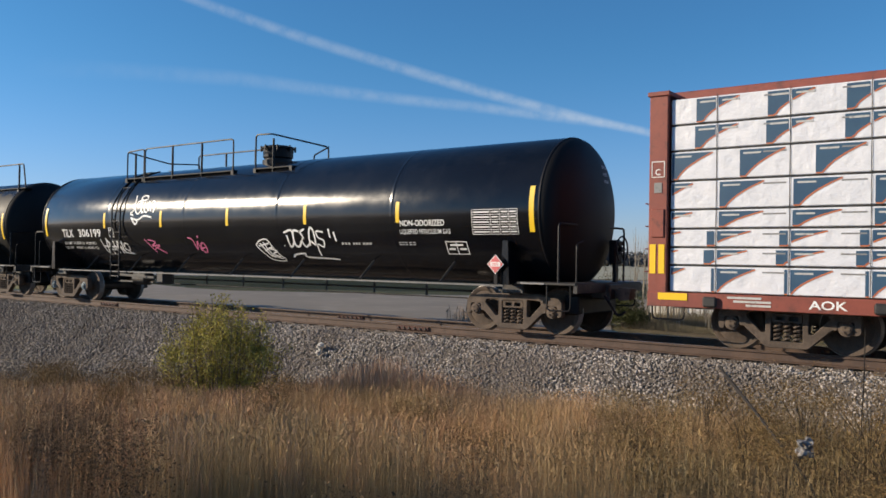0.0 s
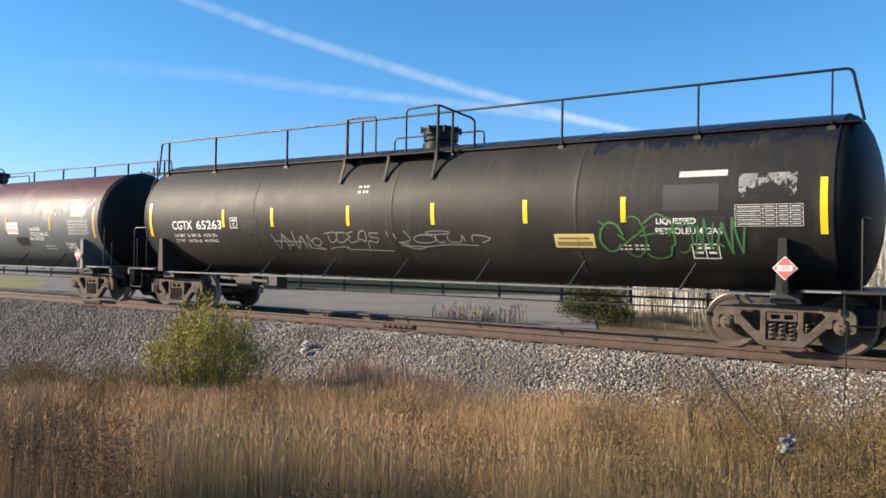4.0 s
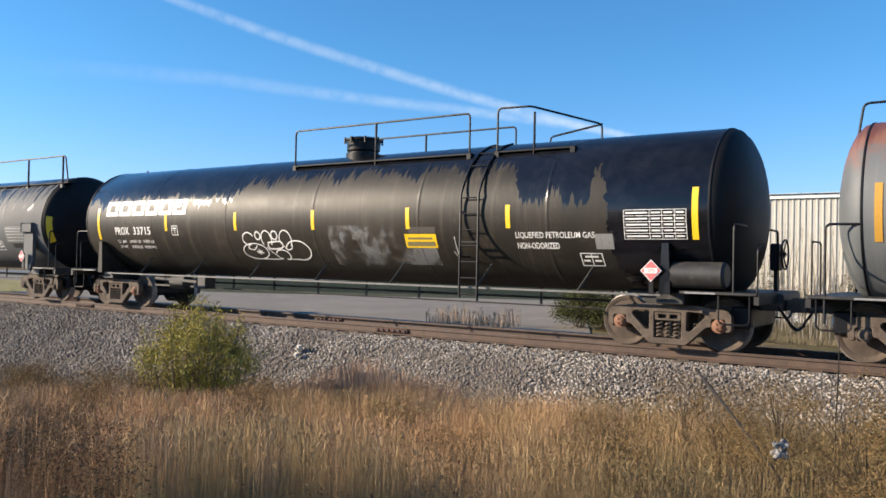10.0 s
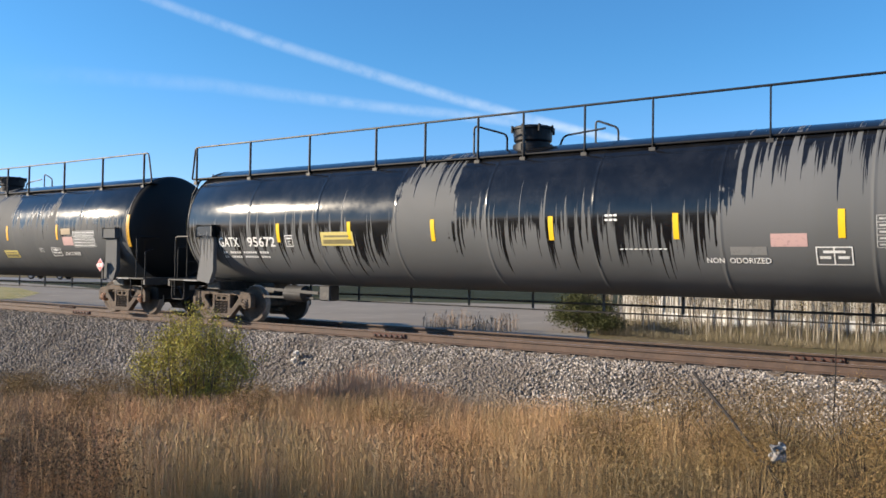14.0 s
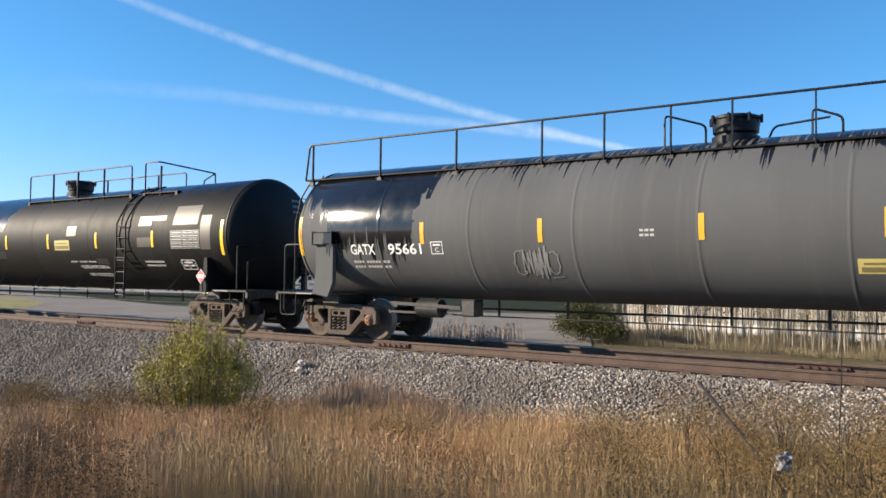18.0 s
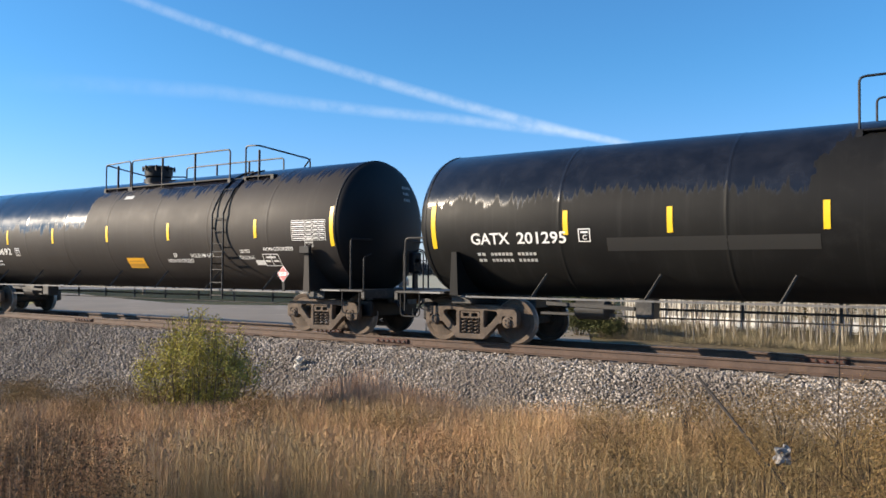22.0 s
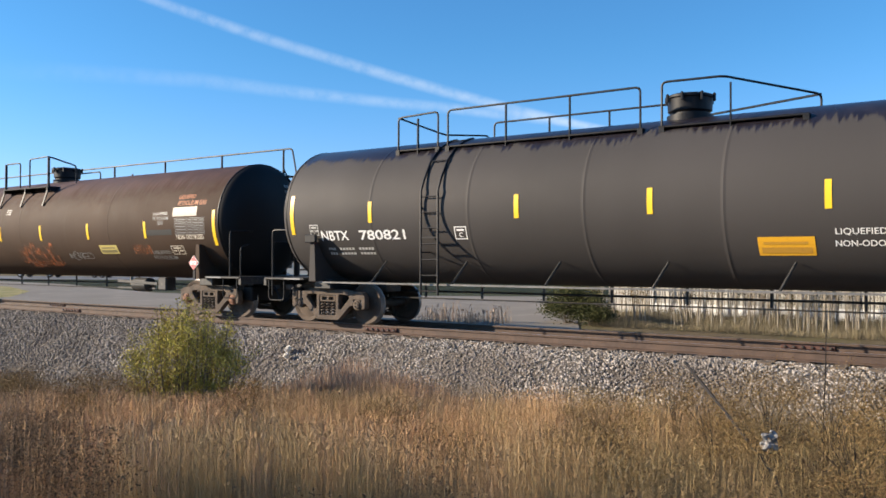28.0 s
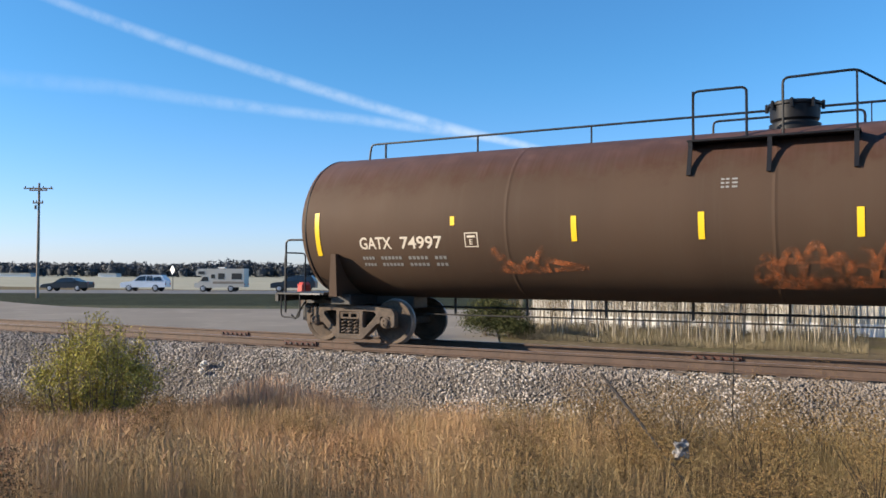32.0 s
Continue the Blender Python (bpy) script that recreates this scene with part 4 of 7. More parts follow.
            part("rail_hanger", Geo().beam((x, ylow, 0.95), (x + 0.2, -t.r * 0.74, t.zc - t.r * 0.69), 0.03, 0.04), FRAME_STEEL, car)
    part("brake_pipe", Geo().tube([(-hb + 0.6, 0.5, 0.74), (hb - 0.6, 0.5, 0.74)], 0.025, 6), FRAME_STEEL, car)
    part("brake_rod", Geo().tube([(-hb + 0.6, -0.35, 0.62), (hb - 0.6, -0.35, 0.62)], 0.016, 6), FRAME_STEEL, car)
    for k in range(9):
        x = -hb + 1.7 + (2 * hb - 3.4) * k / 8
        part("pipe_hanger", Geo().beam((x, 0.45, 0.60), (x, 0.45, t.zc - t.r + 0.06), 0.05, 0.03, (0, 1, 0)), FRAME_STEEL, car)
    bx = -hb + s.get("brake_at", 2.6)
    if bx < 2 * hb:
        part("brake_cylinder", Geo().lathe([(bx - 0.34, 0.0), (bx - 0.34, 0.17), (bx - 0.30, 0.2), (bx + 0.28, 0.2), (bx + 0.34, 0.12), (bx + 0.42, 0.04), (bx + 0.42, 0.0)], "x", 14, (0, -0.75, 0.76)), FRAME_STEEL, car)
        part("brake_lever", Geo().beam((bx - 0.9, -0.95, 0.86), (bx + 0.9, -0.95, 0.80), 0.04, 0.07).beam((bx - 1.1, -0.8, 0.66), (bx + 0.6, -0.8, 0.66), 0.03, 0.05), FRAME_STEEL, car)
        part("valve_box", Geo().box(bx + 0.9, -0.95, 0.62, bx + 1.25, -0.6, 0.98, 0.03), FRAME_STEEL, car)
    return car, t, hb


# ---------------------------------------------------------------- the cars, from the head of the train to its end
GLOSS_BLACK = tank_paint("gloss_black", (0.006, 0.0065, 0.009), (0.010, 0.0105, 0.013), (0.004, 0.0045, 0.006), 0.9, 0.3, base_rough=0.17, wet_rough=0.15, dusty=0.04, streaks=0.1, seed=2.0, dust=(0.05, 0.05, 0.05))
OLIVE_BLACK = tank_paint("olive_black", (0.0221, 0.0205, 0.0172), (0.0312, 0.0279, 0.0230), (0.012, 0.012, 0.013), 1.40, 0.6, base_rough=0.58, wet_rough=0.26, dusty=0.3, seed=13.0, dust=(0.085, 0.075, 0.06), zones=((4.3, 9.5, 0.45),), spec=0.3)
RUSTY_GREY = tank_paint("rusty_grey", (0.0966, 0.1058, 0.1132), (0.1178, 0.1270, 0.1352), (0.085, 0.030, 0.022), 1.10, 1.1, soft=0.35, base_rough=0.6, wet_rough=0.5, dusty=0.25, seed=31.0, dust=(0.19, 0.19, 0.185), rust=(0.20, 0.085, 0.055), zones=((2.4, 9.5, 0.45), (5.2, 9.5, 0.3), (-9.8, -6.2, 0.15), (-1.5, 2.0, -0.6)))
TAN_BLACK = tank_paint("stained_black", (0.022, 0.0195, 0.016), (0.036, 0.031, 0.025), (0.006, 0.0065, 0.009), 0.85, 1.0, base_rough=0.5, wet_rough=0.16, dusty=0.25, seed=57.0, spec=0.25, dust=(0.12, 0.10, 0.075), zones=((-9.5, -2.8, 0.45), (5.3, 6.9, 0.7), (7.3, 10, 2.6)), fine=0.9)
GREY_DRIPS = tank_paint("grey_with_black_runs", (0.105, 0.109, 0.112), (0.122, 0.126, 0.13), (0.006, 0.0065, 0.008), 1.05, 1.4, spec=0.3, base_rough=0.7, wet_rough=0.15, dusty=0.12, seed=83.0, dust=(0.11, 0.11, 0.105), zones=((-9.8, -2.2, 1.55), (-0.8, 4.6, 1.4), (4.6, 6.4, 0.25)), fine=4.0)
GREY_DRIPS_TOO = tank_paint("grey_with_black_ends", (0.0843, 0.0869, 0.0903), (0.0963, 0.0998, 0.1032), (0.006, 0.0065, 0.008), 1.22, 1.4, spec=0.2, base_rough=0.75, wet_rough=0.15, dusty=0.12, seed=109.0, dust=(0.14, 0.14, 0.13), zones=((-9.8, -8.4, 0.9), (-8.4, -5.9, 1.7), (2.9, 5.3, 1.05), (5.6, 9.9, 1.25)), fine=2.4)
SMOKE_BLACK = tank_paint("smoke_black", (0.0102, 0.0102, 0.0102), (0.0145, 0.0145, 0.0136), (0.007, 0.0075, 0.010), 1.15, 0.6, base_rough=0.55, wet_rough=0.2, dusty=0.2, seed=134.0, dust=(0.035, 0.035, 0.034), zones=((-9.8, -1.6, 0.8),), fine=0.8, spec=0.14)
BROWN_BLACK = tank_paint("brown_black", (0.032, 0.028, 0.026), (0.040, 0.035, 0.032), (0.008, 0.008, 0.012), 1.12, 0.7, base_rough=0.62, wet_rough=0.16, dusty=0.15, seed=155.0, dust=(0.055, 0.05, 0.045), zones=((-9.8, -1.0, 0.95), (2.0, 5.0, 0.2)), fine=1.1, spec=0.22)
DARK_GREY = tank_paint("dark_grey", (0.050, 0.046, 0.044), (0.058, 0.053, 0.051), (0.012, 0.010, 0.014), 1.13, 0.5, base_rough=0.66, wet_rough=0.3, dusty=0.15, seed=171.0, dust=(0.055, 0.052, 0.048), zones=((5.4, 9.5, 0.3),), fine=0.6, spec=0.18)
RUST_BROWN = tank_paint("rust_brown", (0.0610, 0.0390, 0.0268), (0.0708, 0.0451, 0.0305), (0.052, 0.025, 0.020), 0.75, 0.6, soft=0.6, base_rough=0.7, wet_rough=0.66, dusty=0.25, seed=203.0, dust=(0.075, 0.055, 0.04), spec=0.15, rust=(0.055, 0.026, 0.017))
PALE_PEEL = decal("pale_peeling", (0.24, 0.20, 0.16), 0.8, under=(0.06, 0.04, 0.03))
CREAM = decal("cream_stencil", (0.62, 0.55, 0.45), 0.2)
PINK_PATCH = decal("pale_pink_patch", (0.55, 0.36, 0.34), 0.3)
FIVE, SIX = (-5.65, -2.85, 0.0, 2.85, 5.7), (-5.7, -3.4, -1.2, 1.3, 3.6, 6.0)

CARS = [
    dict(right=-8.75, left=-25.5, paint=GLOSS_BLACK, label="clean glossy black tank car with white lettering", caps=("blue", "dusty"), stripes=FIVE, stripe_z=0.22, r=1.53, seams=5,
         bays=((-5.4, -4.55, 1, -1), (-4.5, -0.5, 2, 0), (0.4, 1.75, 1, 1)), ladders=(-4.95,),
         split=(0.287, 0.427), texts=(("TILX|306199", -8.05, -0.5, 2.15, 0.25), ("NON-ODORIZED", 5.76, -0.31, 1.2, 0.13), ("LIQUEFIED PETROLEUM GAS", 5.74, -0.50, 1.35, 0.12), ("LD LMT 163500 LB  74200 KG", -8.1, -0.74, 1.8, 0.09), ("LT WT    99500 LB  45100 KG", -8.1, -0.90, 1.8, 0.09)),
         bars=((5.65, -0.74, 0.5, 0.08, 2, (0.5, 0.4)), (3.93, -0.73, 0.97, 0.07, 1, (0.3, 0.25, 0.3))), tables=((7.65, -0.5, 1.08, 0.5),), boxes=((-5.46, -0.5, 0.25, 0.28, "C"), (6.9, -0.96, 0.55, 0.31, "")),
         tags=((-4.3, -0.12, 1.2, 0.85, WHITE_PAINT, SWIRL, 0.05), (-6.0, -1.1, 1.45, 0.62, WHITE_PAINT, SPIKES, 0.042), (-3.75, -1.02, 0.8, 0.48, PINK_PAINT, PINK_ONE, 0.04), (-1.75, -1.0, 0.7, 0.52, PINK_PAINT, PINK_TWO, 0.045), (0.95, -1.22, 0.85, 0.62, WHITE_PAINT, BLOCK, 0.045), (1.95, -1.15, 1.55, 0.85, WHITE_PAINT, ANGULAR, 0.05)),
         placard=8.33, brake_at=3.6),
    dict(right=-29.8, left=-45.6, paint=OLIVE_BLACK, label="dull olive-black tank car with worn lettering and faint scrawls", caps=("dusty", "dusty"), stripes=(-5.48, -3.7, -1.25, 1.1, 3.3, 5.3), ends=(-8.5, 8.6), stripe_z=0.12, seams=4,
         long=(-8.96, 9.03), posts=(-8.5, -6.5, -3.8, -1.34, 1.19, 3.78, 6.44, 8.6), platform=(-1.66, 1.05),
         split=(0.413, 0.500), texts=(("CGTX|65263", -7.56, -0.38, 2.0, 0.23), ("LIQUEFIED", 5.9, -0.39, 0.7, 0.12), ("PETROLEUM GAS", 5.88, -0.55, 1.15, 0.11), ("LD LMT  161300 LB   73150 KG", -7.53, -0.58, 1.72, 0.085), ("LT WT   101700 LB   46150 KG", -7.53, -0.73, 1.72, 0.085)),
         bars=((5.16, -0.86, 0.65, 0.12, 2, (0.4, 0.45)), (-1.0, 0.39, 0.4, 0.2, 2, (0.3, 0.45))), tables=((7.25, -0.42, 1.05, 0.35),), table_ink=WORN_WHITE, boxes=((-5.23, -0.36, 0.27, 0.27, "C"), (6.48, -1.03, 0.47, 0.30, "")),
         labels=((3.88, -0.82, 0.82, 0.28, LABEL_YELLOW, LABEL_INK),), patches=((-4.85, -0.51, 0.59, 0.37, DARK_PATCH), (5.81, -0.60, 1.3, 0.36, DARK_PATCH), (6.03, -0.15, 0.96, 0.45, DARK_PATCH), (6.29, 0.43, 0.82, 0.11, WORN_WHITE), (7.3, 0.05, 0.9, 0.4, PEEL)),
         tags=((-3.8, -0.94, 1.7, 0.5, GREY_PATCH, SPIKES, 0.028), (-2.2, -0.94, 1.9, 0.5, GREY_PATCH, ANGULAR, 0.028), (0.1, -0.87, 2.4, 0.42, GREY_PATCH, SWIRL, 0.025)),
         scrawls=( (4.82, -1.04, 2.57, 0.85, GREEN_PAINT, 6, 0.04),), end_ladder=(-1,), placard=8.07),
    dict(right=-49.7, left=-66.4, paint=RUSTY_GREY, label="grey tank car with a rusted crown and peeling paint", caps=("dusty", "dusty"), stripes=(-5.72, -3.4, -1.2, 1.55, 3.9, 6.6), ends=(-9.0, 9.0), stripe_z=0.14, yellow=FADED_AMBER, seams=5, shaded_head=True, r=1.47, zc=2.42, over=1.38,
         long=(-9.7, 9.46), far_rail=True, posts=(-9.0, -7.0, -5.0, -3.0, -1.0, 1.1, 3.1, 5.1, 7.05, 8.64, 9.0), platform=(-1.06, 1.6), rail_h=0.8,
         split=(0.408, 0.487), texts=(("PLMX|135702", -8.0, -0.45, 2.07, 0.25), ("LIQUEFIED", 5.38, -0.33, 0.65, 0.12), ("PETROLEUM  GAS", 5.39, -0.48, 1.05, 0.12), ("NON ODORIZED", 5.29, -0.63, 0.83, 0.12), ("LD LMT       164900 LB      74800 KG", -7.95, -0.66, 2.1, 0.085), ("LT WT         98100 LB      44500 KG", -7.95, -0.83, 2.1, 0.085)),
         bars=((6.0, -0.95, 0.7, 0.16, 2, (0.9,)),), tables=((7.6, -0.45, 1.1, 0.45),), boxes=((-5.47, -0.45, 0.28, 0.29, "E"), (7.29, -1.02, 0.51, 0.30, "")), table_ink=WORN_WHITE,
         labels=((3.95, -0.42, 0.70, 0.38, WHITE_PAINT, LABEL_RED),), patches=((4.5, -0.82, 0.62, 0.30, DARK_PATCH), (4.41, -0.72, 0.15, 0.16, DARK_PATCH), (5.1, -0.68, 0.12, 0.14, DARK_PATCH), (5.9, 0.0, 1.5, 0.62, PEEL), (7.3, 0.03, 1.65, 0.63, PEEL), (7.75, 0.1, 0.75, 0.4, GREY_PATCH)), scrawls=((-5.0, -0.98, 0.45, 0.55, WORN_WHITE, 3, 0.02), (0.19, -1.02, 0.86, 0.36, AMBER, 6, 0.025)), end_ladder=(1,), placard=8.45),
    dict(right=-70.4, left=-86.9, paint=TAN_BLACK, label="black tank car with tan stains, white wordmark and scrawls", caps=("rust", "rust"), stripes=(-5.4, -2.65, 0.0, 2.75, 5.2), ends=(-8.5, 8.85), stripe_z=0.12, seams=6,
         bays=((-1.15, 3.92, 1, 0), (4.6, 6.3, 1, 1)), ladders=(4.35,), split=(0.400, 0.520), texts=(("PROX|33715", -7.72, -0.43, 1.62, 0.22), ("LIQUEFIED PETROLEUM GAS", 5.35, -0.55, 1.65, 0.14), ("NON-ODORIZED", 5.36, -0.75, 0.9, 0.13), ("LD LMT   164000 LB   74400 KG", -7.68, -0.66, 1.65, 0.085), ("LT WT     99000 LB   44800 KG", -7.68, -0.83, 1.65, 0.085)),
         tables=((7.58, -0.55, 1.12, 0.52),), boxes=((-5.18, -0.45, 0.26, 0.26, "T"), (6.64, -1.13, 0.45, 0.30, "")),
         labels=((2.63, -0.75, 0.82, 0.31, YELLOW, LABEL_INK),), patches=((2.75, -0.43, 0.7, 0.14, FADED_PATCH), (0.45, -1.25, 1.9, 1.0, SMEAR), (2.2, -1.2, 1.2, 0.5, SMEAR), (7.0, -0.75, 0.35, 0.3, GREY_PATCH),), tags=((-2.55, -1.12, 2.3, 0.8, WHITE_PAINT, BUBBLES, 0.035), (3.8, -0.95, 0.22, 0.45, WORN_WHITE, [[(0.5, 1.0), (0.5, 0.0), (0.1, 0.3)], [(0.5, 0.05), (0.9, 0.35)]], 0.025)), scrawls=((0.6, -1.0, 1.5, 0.7, SMEAR, 6, 0.11),), placard=8.15),
    dict(right=-91.07, left=-107.6, paint=GREY_DRIPS, label="grey tank car with glossy black runs from its crown", caps=("dusty", "dusty"), stripes=(-5.81, -3.58, -1.3, 1.42, 3.8, 6.38), ends=(-9.3, 9.3), stripe_z=-0.04, seams=8,
         long=(-9.7, 9.55), posts=(-9.5, -7.41, -5.34, -3.28, -1.91, -0.56, 0.51, 1.84, 3.18, 5.21, 7.23, 9.28), saddle="pad", side_pipe=False,
         split=(0.360, 0.520), texts=(("GATX|95672", -7.95, -0.6, 2.0, 0.25), ("NON  ODORIZED", 4.27, -0.94, 1.04, 0.11)), bars=((-7.9, -0.9, 1.6, 0.2, 2, (0.1, 0.25, 0.3, 0.2)), (2.51, -0.15, 0.28, 0.13, 2, (0.9,)), (2.75, -0.68, 0.89, 0.03, 1, (1.0,))), small_ink=WHITE_PAINT, tables=((6.86, -0.65, 1.07, 0.5),), boxes=((-5.6, -0.6, 0.24, 0.28, "C"), (5.99, -0.96, 0.53, 0.33, "")), table_ink=WORN_WHITE,
         labels=((-4.45, -0.58, 0.97, 0.32, LABEL_YELLOW, LABEL_INK),), patches=((5.33, -0.63, 0.55, 0.22, PINK_PATCH), (4.68, -0.78, 0.58, 0.15, GREY_PATCH), (7.12, -0.86, 0.64, 0.16, DARK_PATCH)), end_ladder=(-1,), brake_at=2.4, placard=8.34),
    dict(right=-111.9, left=-128.8, paint=GREY_DRIPS_TOO, label="pale grey tank car with black residue on its ends and crown", caps=("rust", "rust"), stripes=(-5.78, -3.0, 0.06, 2.84, 5.73), ends=(-9.3, 9.3), stripe_z=0.10, yellow=AMBER, seams=8,
         long=(-9.72, 9.54), posts=(-9.47, -7.38, -5.31, -3.27, -1.95, -0.67, 0.41, 1.74, 3.07, 5.14, 7.19, 9.2), saddle="pad", side_pipe=False,
         split=(0.354, 0.547), texts=(("GATX|95661", -7.78, -0.57, 1.95, 0.24), ("NON-ODORIZED", 5.9, -0.86, 0.82, 0.12)), bars=((-7.77, -0.89, 1.03, 0.2, 2, (0.3, 0.4, 0.2)), (-1.03, -0.27, 0.32, 0.14, 2, (0.9,)), (4.57, -0.75, 0.29, 0.15, 3, (0.9,))), tables=((6.57, -0.58, 1.1, 0.47),), boxes=((-5.58, -0.57, 0.3, 0.27, "C"), (5.24, -0.89, 0.49, 0.29, "")),
         labels=((2.4, -0.96, 0.82, 0.27, LABEL_YELLOW, LABEL_INK),), patches=((6.01, -0.53, 0.53, 0.26, PINK_PATCH), (5.95, -0.2, 0.5, 0.18, TAN_PATCH), (5.85, -0.89, 0.92, 0.18, DARK_PATCH)), scrawls=((-3.6, -1.15, 0.9, 0.75, GREY_PATCH, 5, 0.03),), end_ladder=(-1,), brake_at=2.4, placard=8.34),
    dict(right=-133.1, left=-149.85, paint=SMOKE_BLACK, label="matt black tank car with grey paint patches", caps=("dusty", "dusty"), stripes=(-6.0, -4.02, -1.54, 0.96, 3.53, 6.2), stripe_z=0.13, seams=6,
         bays=((-1.16, 4.4, 3, 0), (5.05, 6.5, 1, 1)), ladders=(4.85,), split=(0.420, 0.500), texts=(("GATX|201295", -8.1, -0.48, 2.1, 0.23), ("LIQUEFIED PETROLEUM GAS", 2.44, -0.99, 1.41, 0.13), ("NON-ODORIZED", 2.61, -1.27, 1.15, 0.13)), bars=((-8.0, -0.85, 1.7, 0.22, 2, (0.12, 0.3, 0.25)), (2.02, -0.76, 1.35, 0.07, 1, (0.28, 0.3, 0.28)), (5.71, -0.88, 0.94, 0.19, 2, (0.9,))), tables=((7.0, -0.36, 1.15, 0.46),), boxes=((-5.75, -0.46, 0.24, 0.25, "C"), (7.26, -0.98, 0.57, 0.30, "")), table_ink=WORN_WHITE,
         # grey strip at 5.54, 0.40: a paint patch with its glare in the colour
         labels=((1.34, -0.37, 0.79, 0.3, LABEL_YELLOW, LABEL_INK),), patches=((-5.2, -0.64, 3.56, 0.25, SATIN_BLACK), (3.39, -0.83, 0.57, 0.2, DARK_PATCH), (5.54, 0.40, 1.19, 0.15, GREY_PATCH), (5.54, 0.27, 0.6, 0.12, GREY_PATCH), (5.51, -0.31, 0.72, 0.26, FADED_PATCH), (7.05, 0.26, 1.03, 0.55, FADED_PATCH), (6.98, -0.38, 1.2, 0.5, DARK_PATCH), (1.98, 0.05, 0.51, 0.3, GREY_PATCH), (8.2, -0.4, 0.4, 0.9, FADED_PATCH)), placard=8.45),
    dict(right=-154.0, left=-169.8, paint=BROWN_BLACK, label="brownish black tank car with plain weathered sides", caps=("dusty", "dusty"), stripes=(-5.45, -2.8, 0.02, 2.79, 6.15), ends=(-8.6, 8.64), stripe_z=0.17, r=1.57, zc=2.52, seams=8, rail_h=0.75,
         bays=((-1.0, 0.2, 1, -1), (0.28, 4.5, 2, 0), (5.1, 6.1, 1, 1)), ladders=(4.85,), split=(0.349, 0.426), texts=(("NBTX|780692", -7.62, -0.62, 2.28, 0.22), ("NON-ODORIZED", 2.55, -0.91, 1.06, 0.11), ("EF", 2.87, -0.75, 0.15, 0.11), ("ROLEUM GAS", 3.59, -0.76, 0.9, 0.11), ("NON-ODORIZED", 6.36, -0.6, 1.0, 0.09), ("LIQUEFIED", 5.5, -0.66, 0.36, 0.1), ("PETROLEUM GAS", 5.42, -0.82, 0.55, 0.1)), bars=((-7.6, -1.0, 1.86, 0.2, 2, (0.12, 0.3, 0.25)), ), small_ink=WHITE_PAINT, tables=((7.38, -0.36, 1.07, 0.46),), boxes=((-5.11, -0.66, 0.27, 0.26, "C"), (6.25, -1.02, 0.56, 0.34, "")),
         labels=((0.73, -1.10, 0.77, 0.34, AMBER, FADED_AMBER),), patches=((5.95, -0.99, 0.33, 0.14, WHITE_PAINT), (0.38, 1.0, 0.4, 0.12, WORN_WHITE)), placard=7.27, saddle_off=0.0, saddle="post"),
    dict(right=-173.95, left=-189.65, paint=DARK_GREY, label="even dark grey tank car with white lettering", caps=("dusty", "dusty"), stripes=(-6.2, -2.62, 0.0, 2.82, 5.68), ends=(-8.5, 8.6), stripe_z=0.19, r=1.57, zc=2.52, seams=7, rail_h=0.75,
         bays=((-5.9, -4.85, 1, -1), (-4.6, -0.4, 2, 0), (0.0, 2.4, 1, 1)), ladders=(-4.6,), split=(0.339, 0.473), texts=(("NBTX|780821", -7.66, -0.64, 2.35, 0.22), ("LIQUEFIED PETROLEUM GAS", 2.9, -0.69, 1.93, 0.12), ("NON-ODORIZED", 2.89, -0.88, 1.07, 0.11)), bars=((-7.55, -1.0, 1.79, 0.2, 2, (0.12, 0.25, 0.25)), ), tables=((7.3, -0.36, 1.08, 0.48),), boxes=((-4.07, -0.66, 0.29, 0.27, "C"), (5.68, -1.09, 0.65, 0.33, "")),
         labels=((1.74, -1.05, 0.86, 0.35, AMBER, FADED_AMBER),), placard=7.3, brake_at=99, saddle_off=0.0, saddle="post"),
    dict(right=-193.75, left=-210.5, paint=RUST_BROWN, label="rust-brown tank car, the last of the train", caps=("dusty", "rust"), stripes=(-3.3, -1.12, 1.2, 3.65, 6.28), ends=(-8.9, 9.05), stripe_z=0.02, r=1.51, zc=2.46, seams=4,
         long=(-9.34, 9.47), far_rail=True, posts=(-8.8, -6.4, -3.8, 1.3, 3.9, 6.5, 9.0), platform=(-1.4, 1.21), rail_h=0.78, dome=0.15,
         split=(0.397, 0.507), texts=(("GATX|74997", -7.86, -0.53, 1.9, 0.25), ("LIQUEFIED", 6.37, -0.91, 0.77, 0.12, GREY_PATCH), ("PETROLEUM", 6.33, -1.07, 0.96, 0.12, GREY_PATCH), ("LIQUEFIED", 7.59, 0.57, 0.65, 0.13, ORANGE_PAINT), ("PETROLEUM GAS", 7.61, 0.40, 1.1, 0.13, ORANGE_PAINT), ("NON- ODORIZED", 7.57, -0.48, 1.06, 0.12), ("LIQUEFIED", 6.66, 0.16, 0.59, 0.09, GREY_PATCH), ("PETROLEUM", 6.66, 0.04, 0.62, 0.09, GREY_PATCH), ("GAS", 6.85, -0.08, 0.22, 0.09, GREY_PATCH)), bars=((-7.85, -0.9, 2.3, 0.24, 2, (0.13, 0.22, 0.2, 0.12)), (-0.82, 0.4, 0.34, 0.18, 3, (0.45, 0.35)), ), tables=((7.55, -0.35, 1.15, 0.42),), boxes=((-5.47, -0.51, 0.28, 0.28, "E"), (7.21, -0.91, 0.51, 0.26, "")), small_ink=GREY_PATCH, ink=CREAM, table_ink=GREY_PATCH,
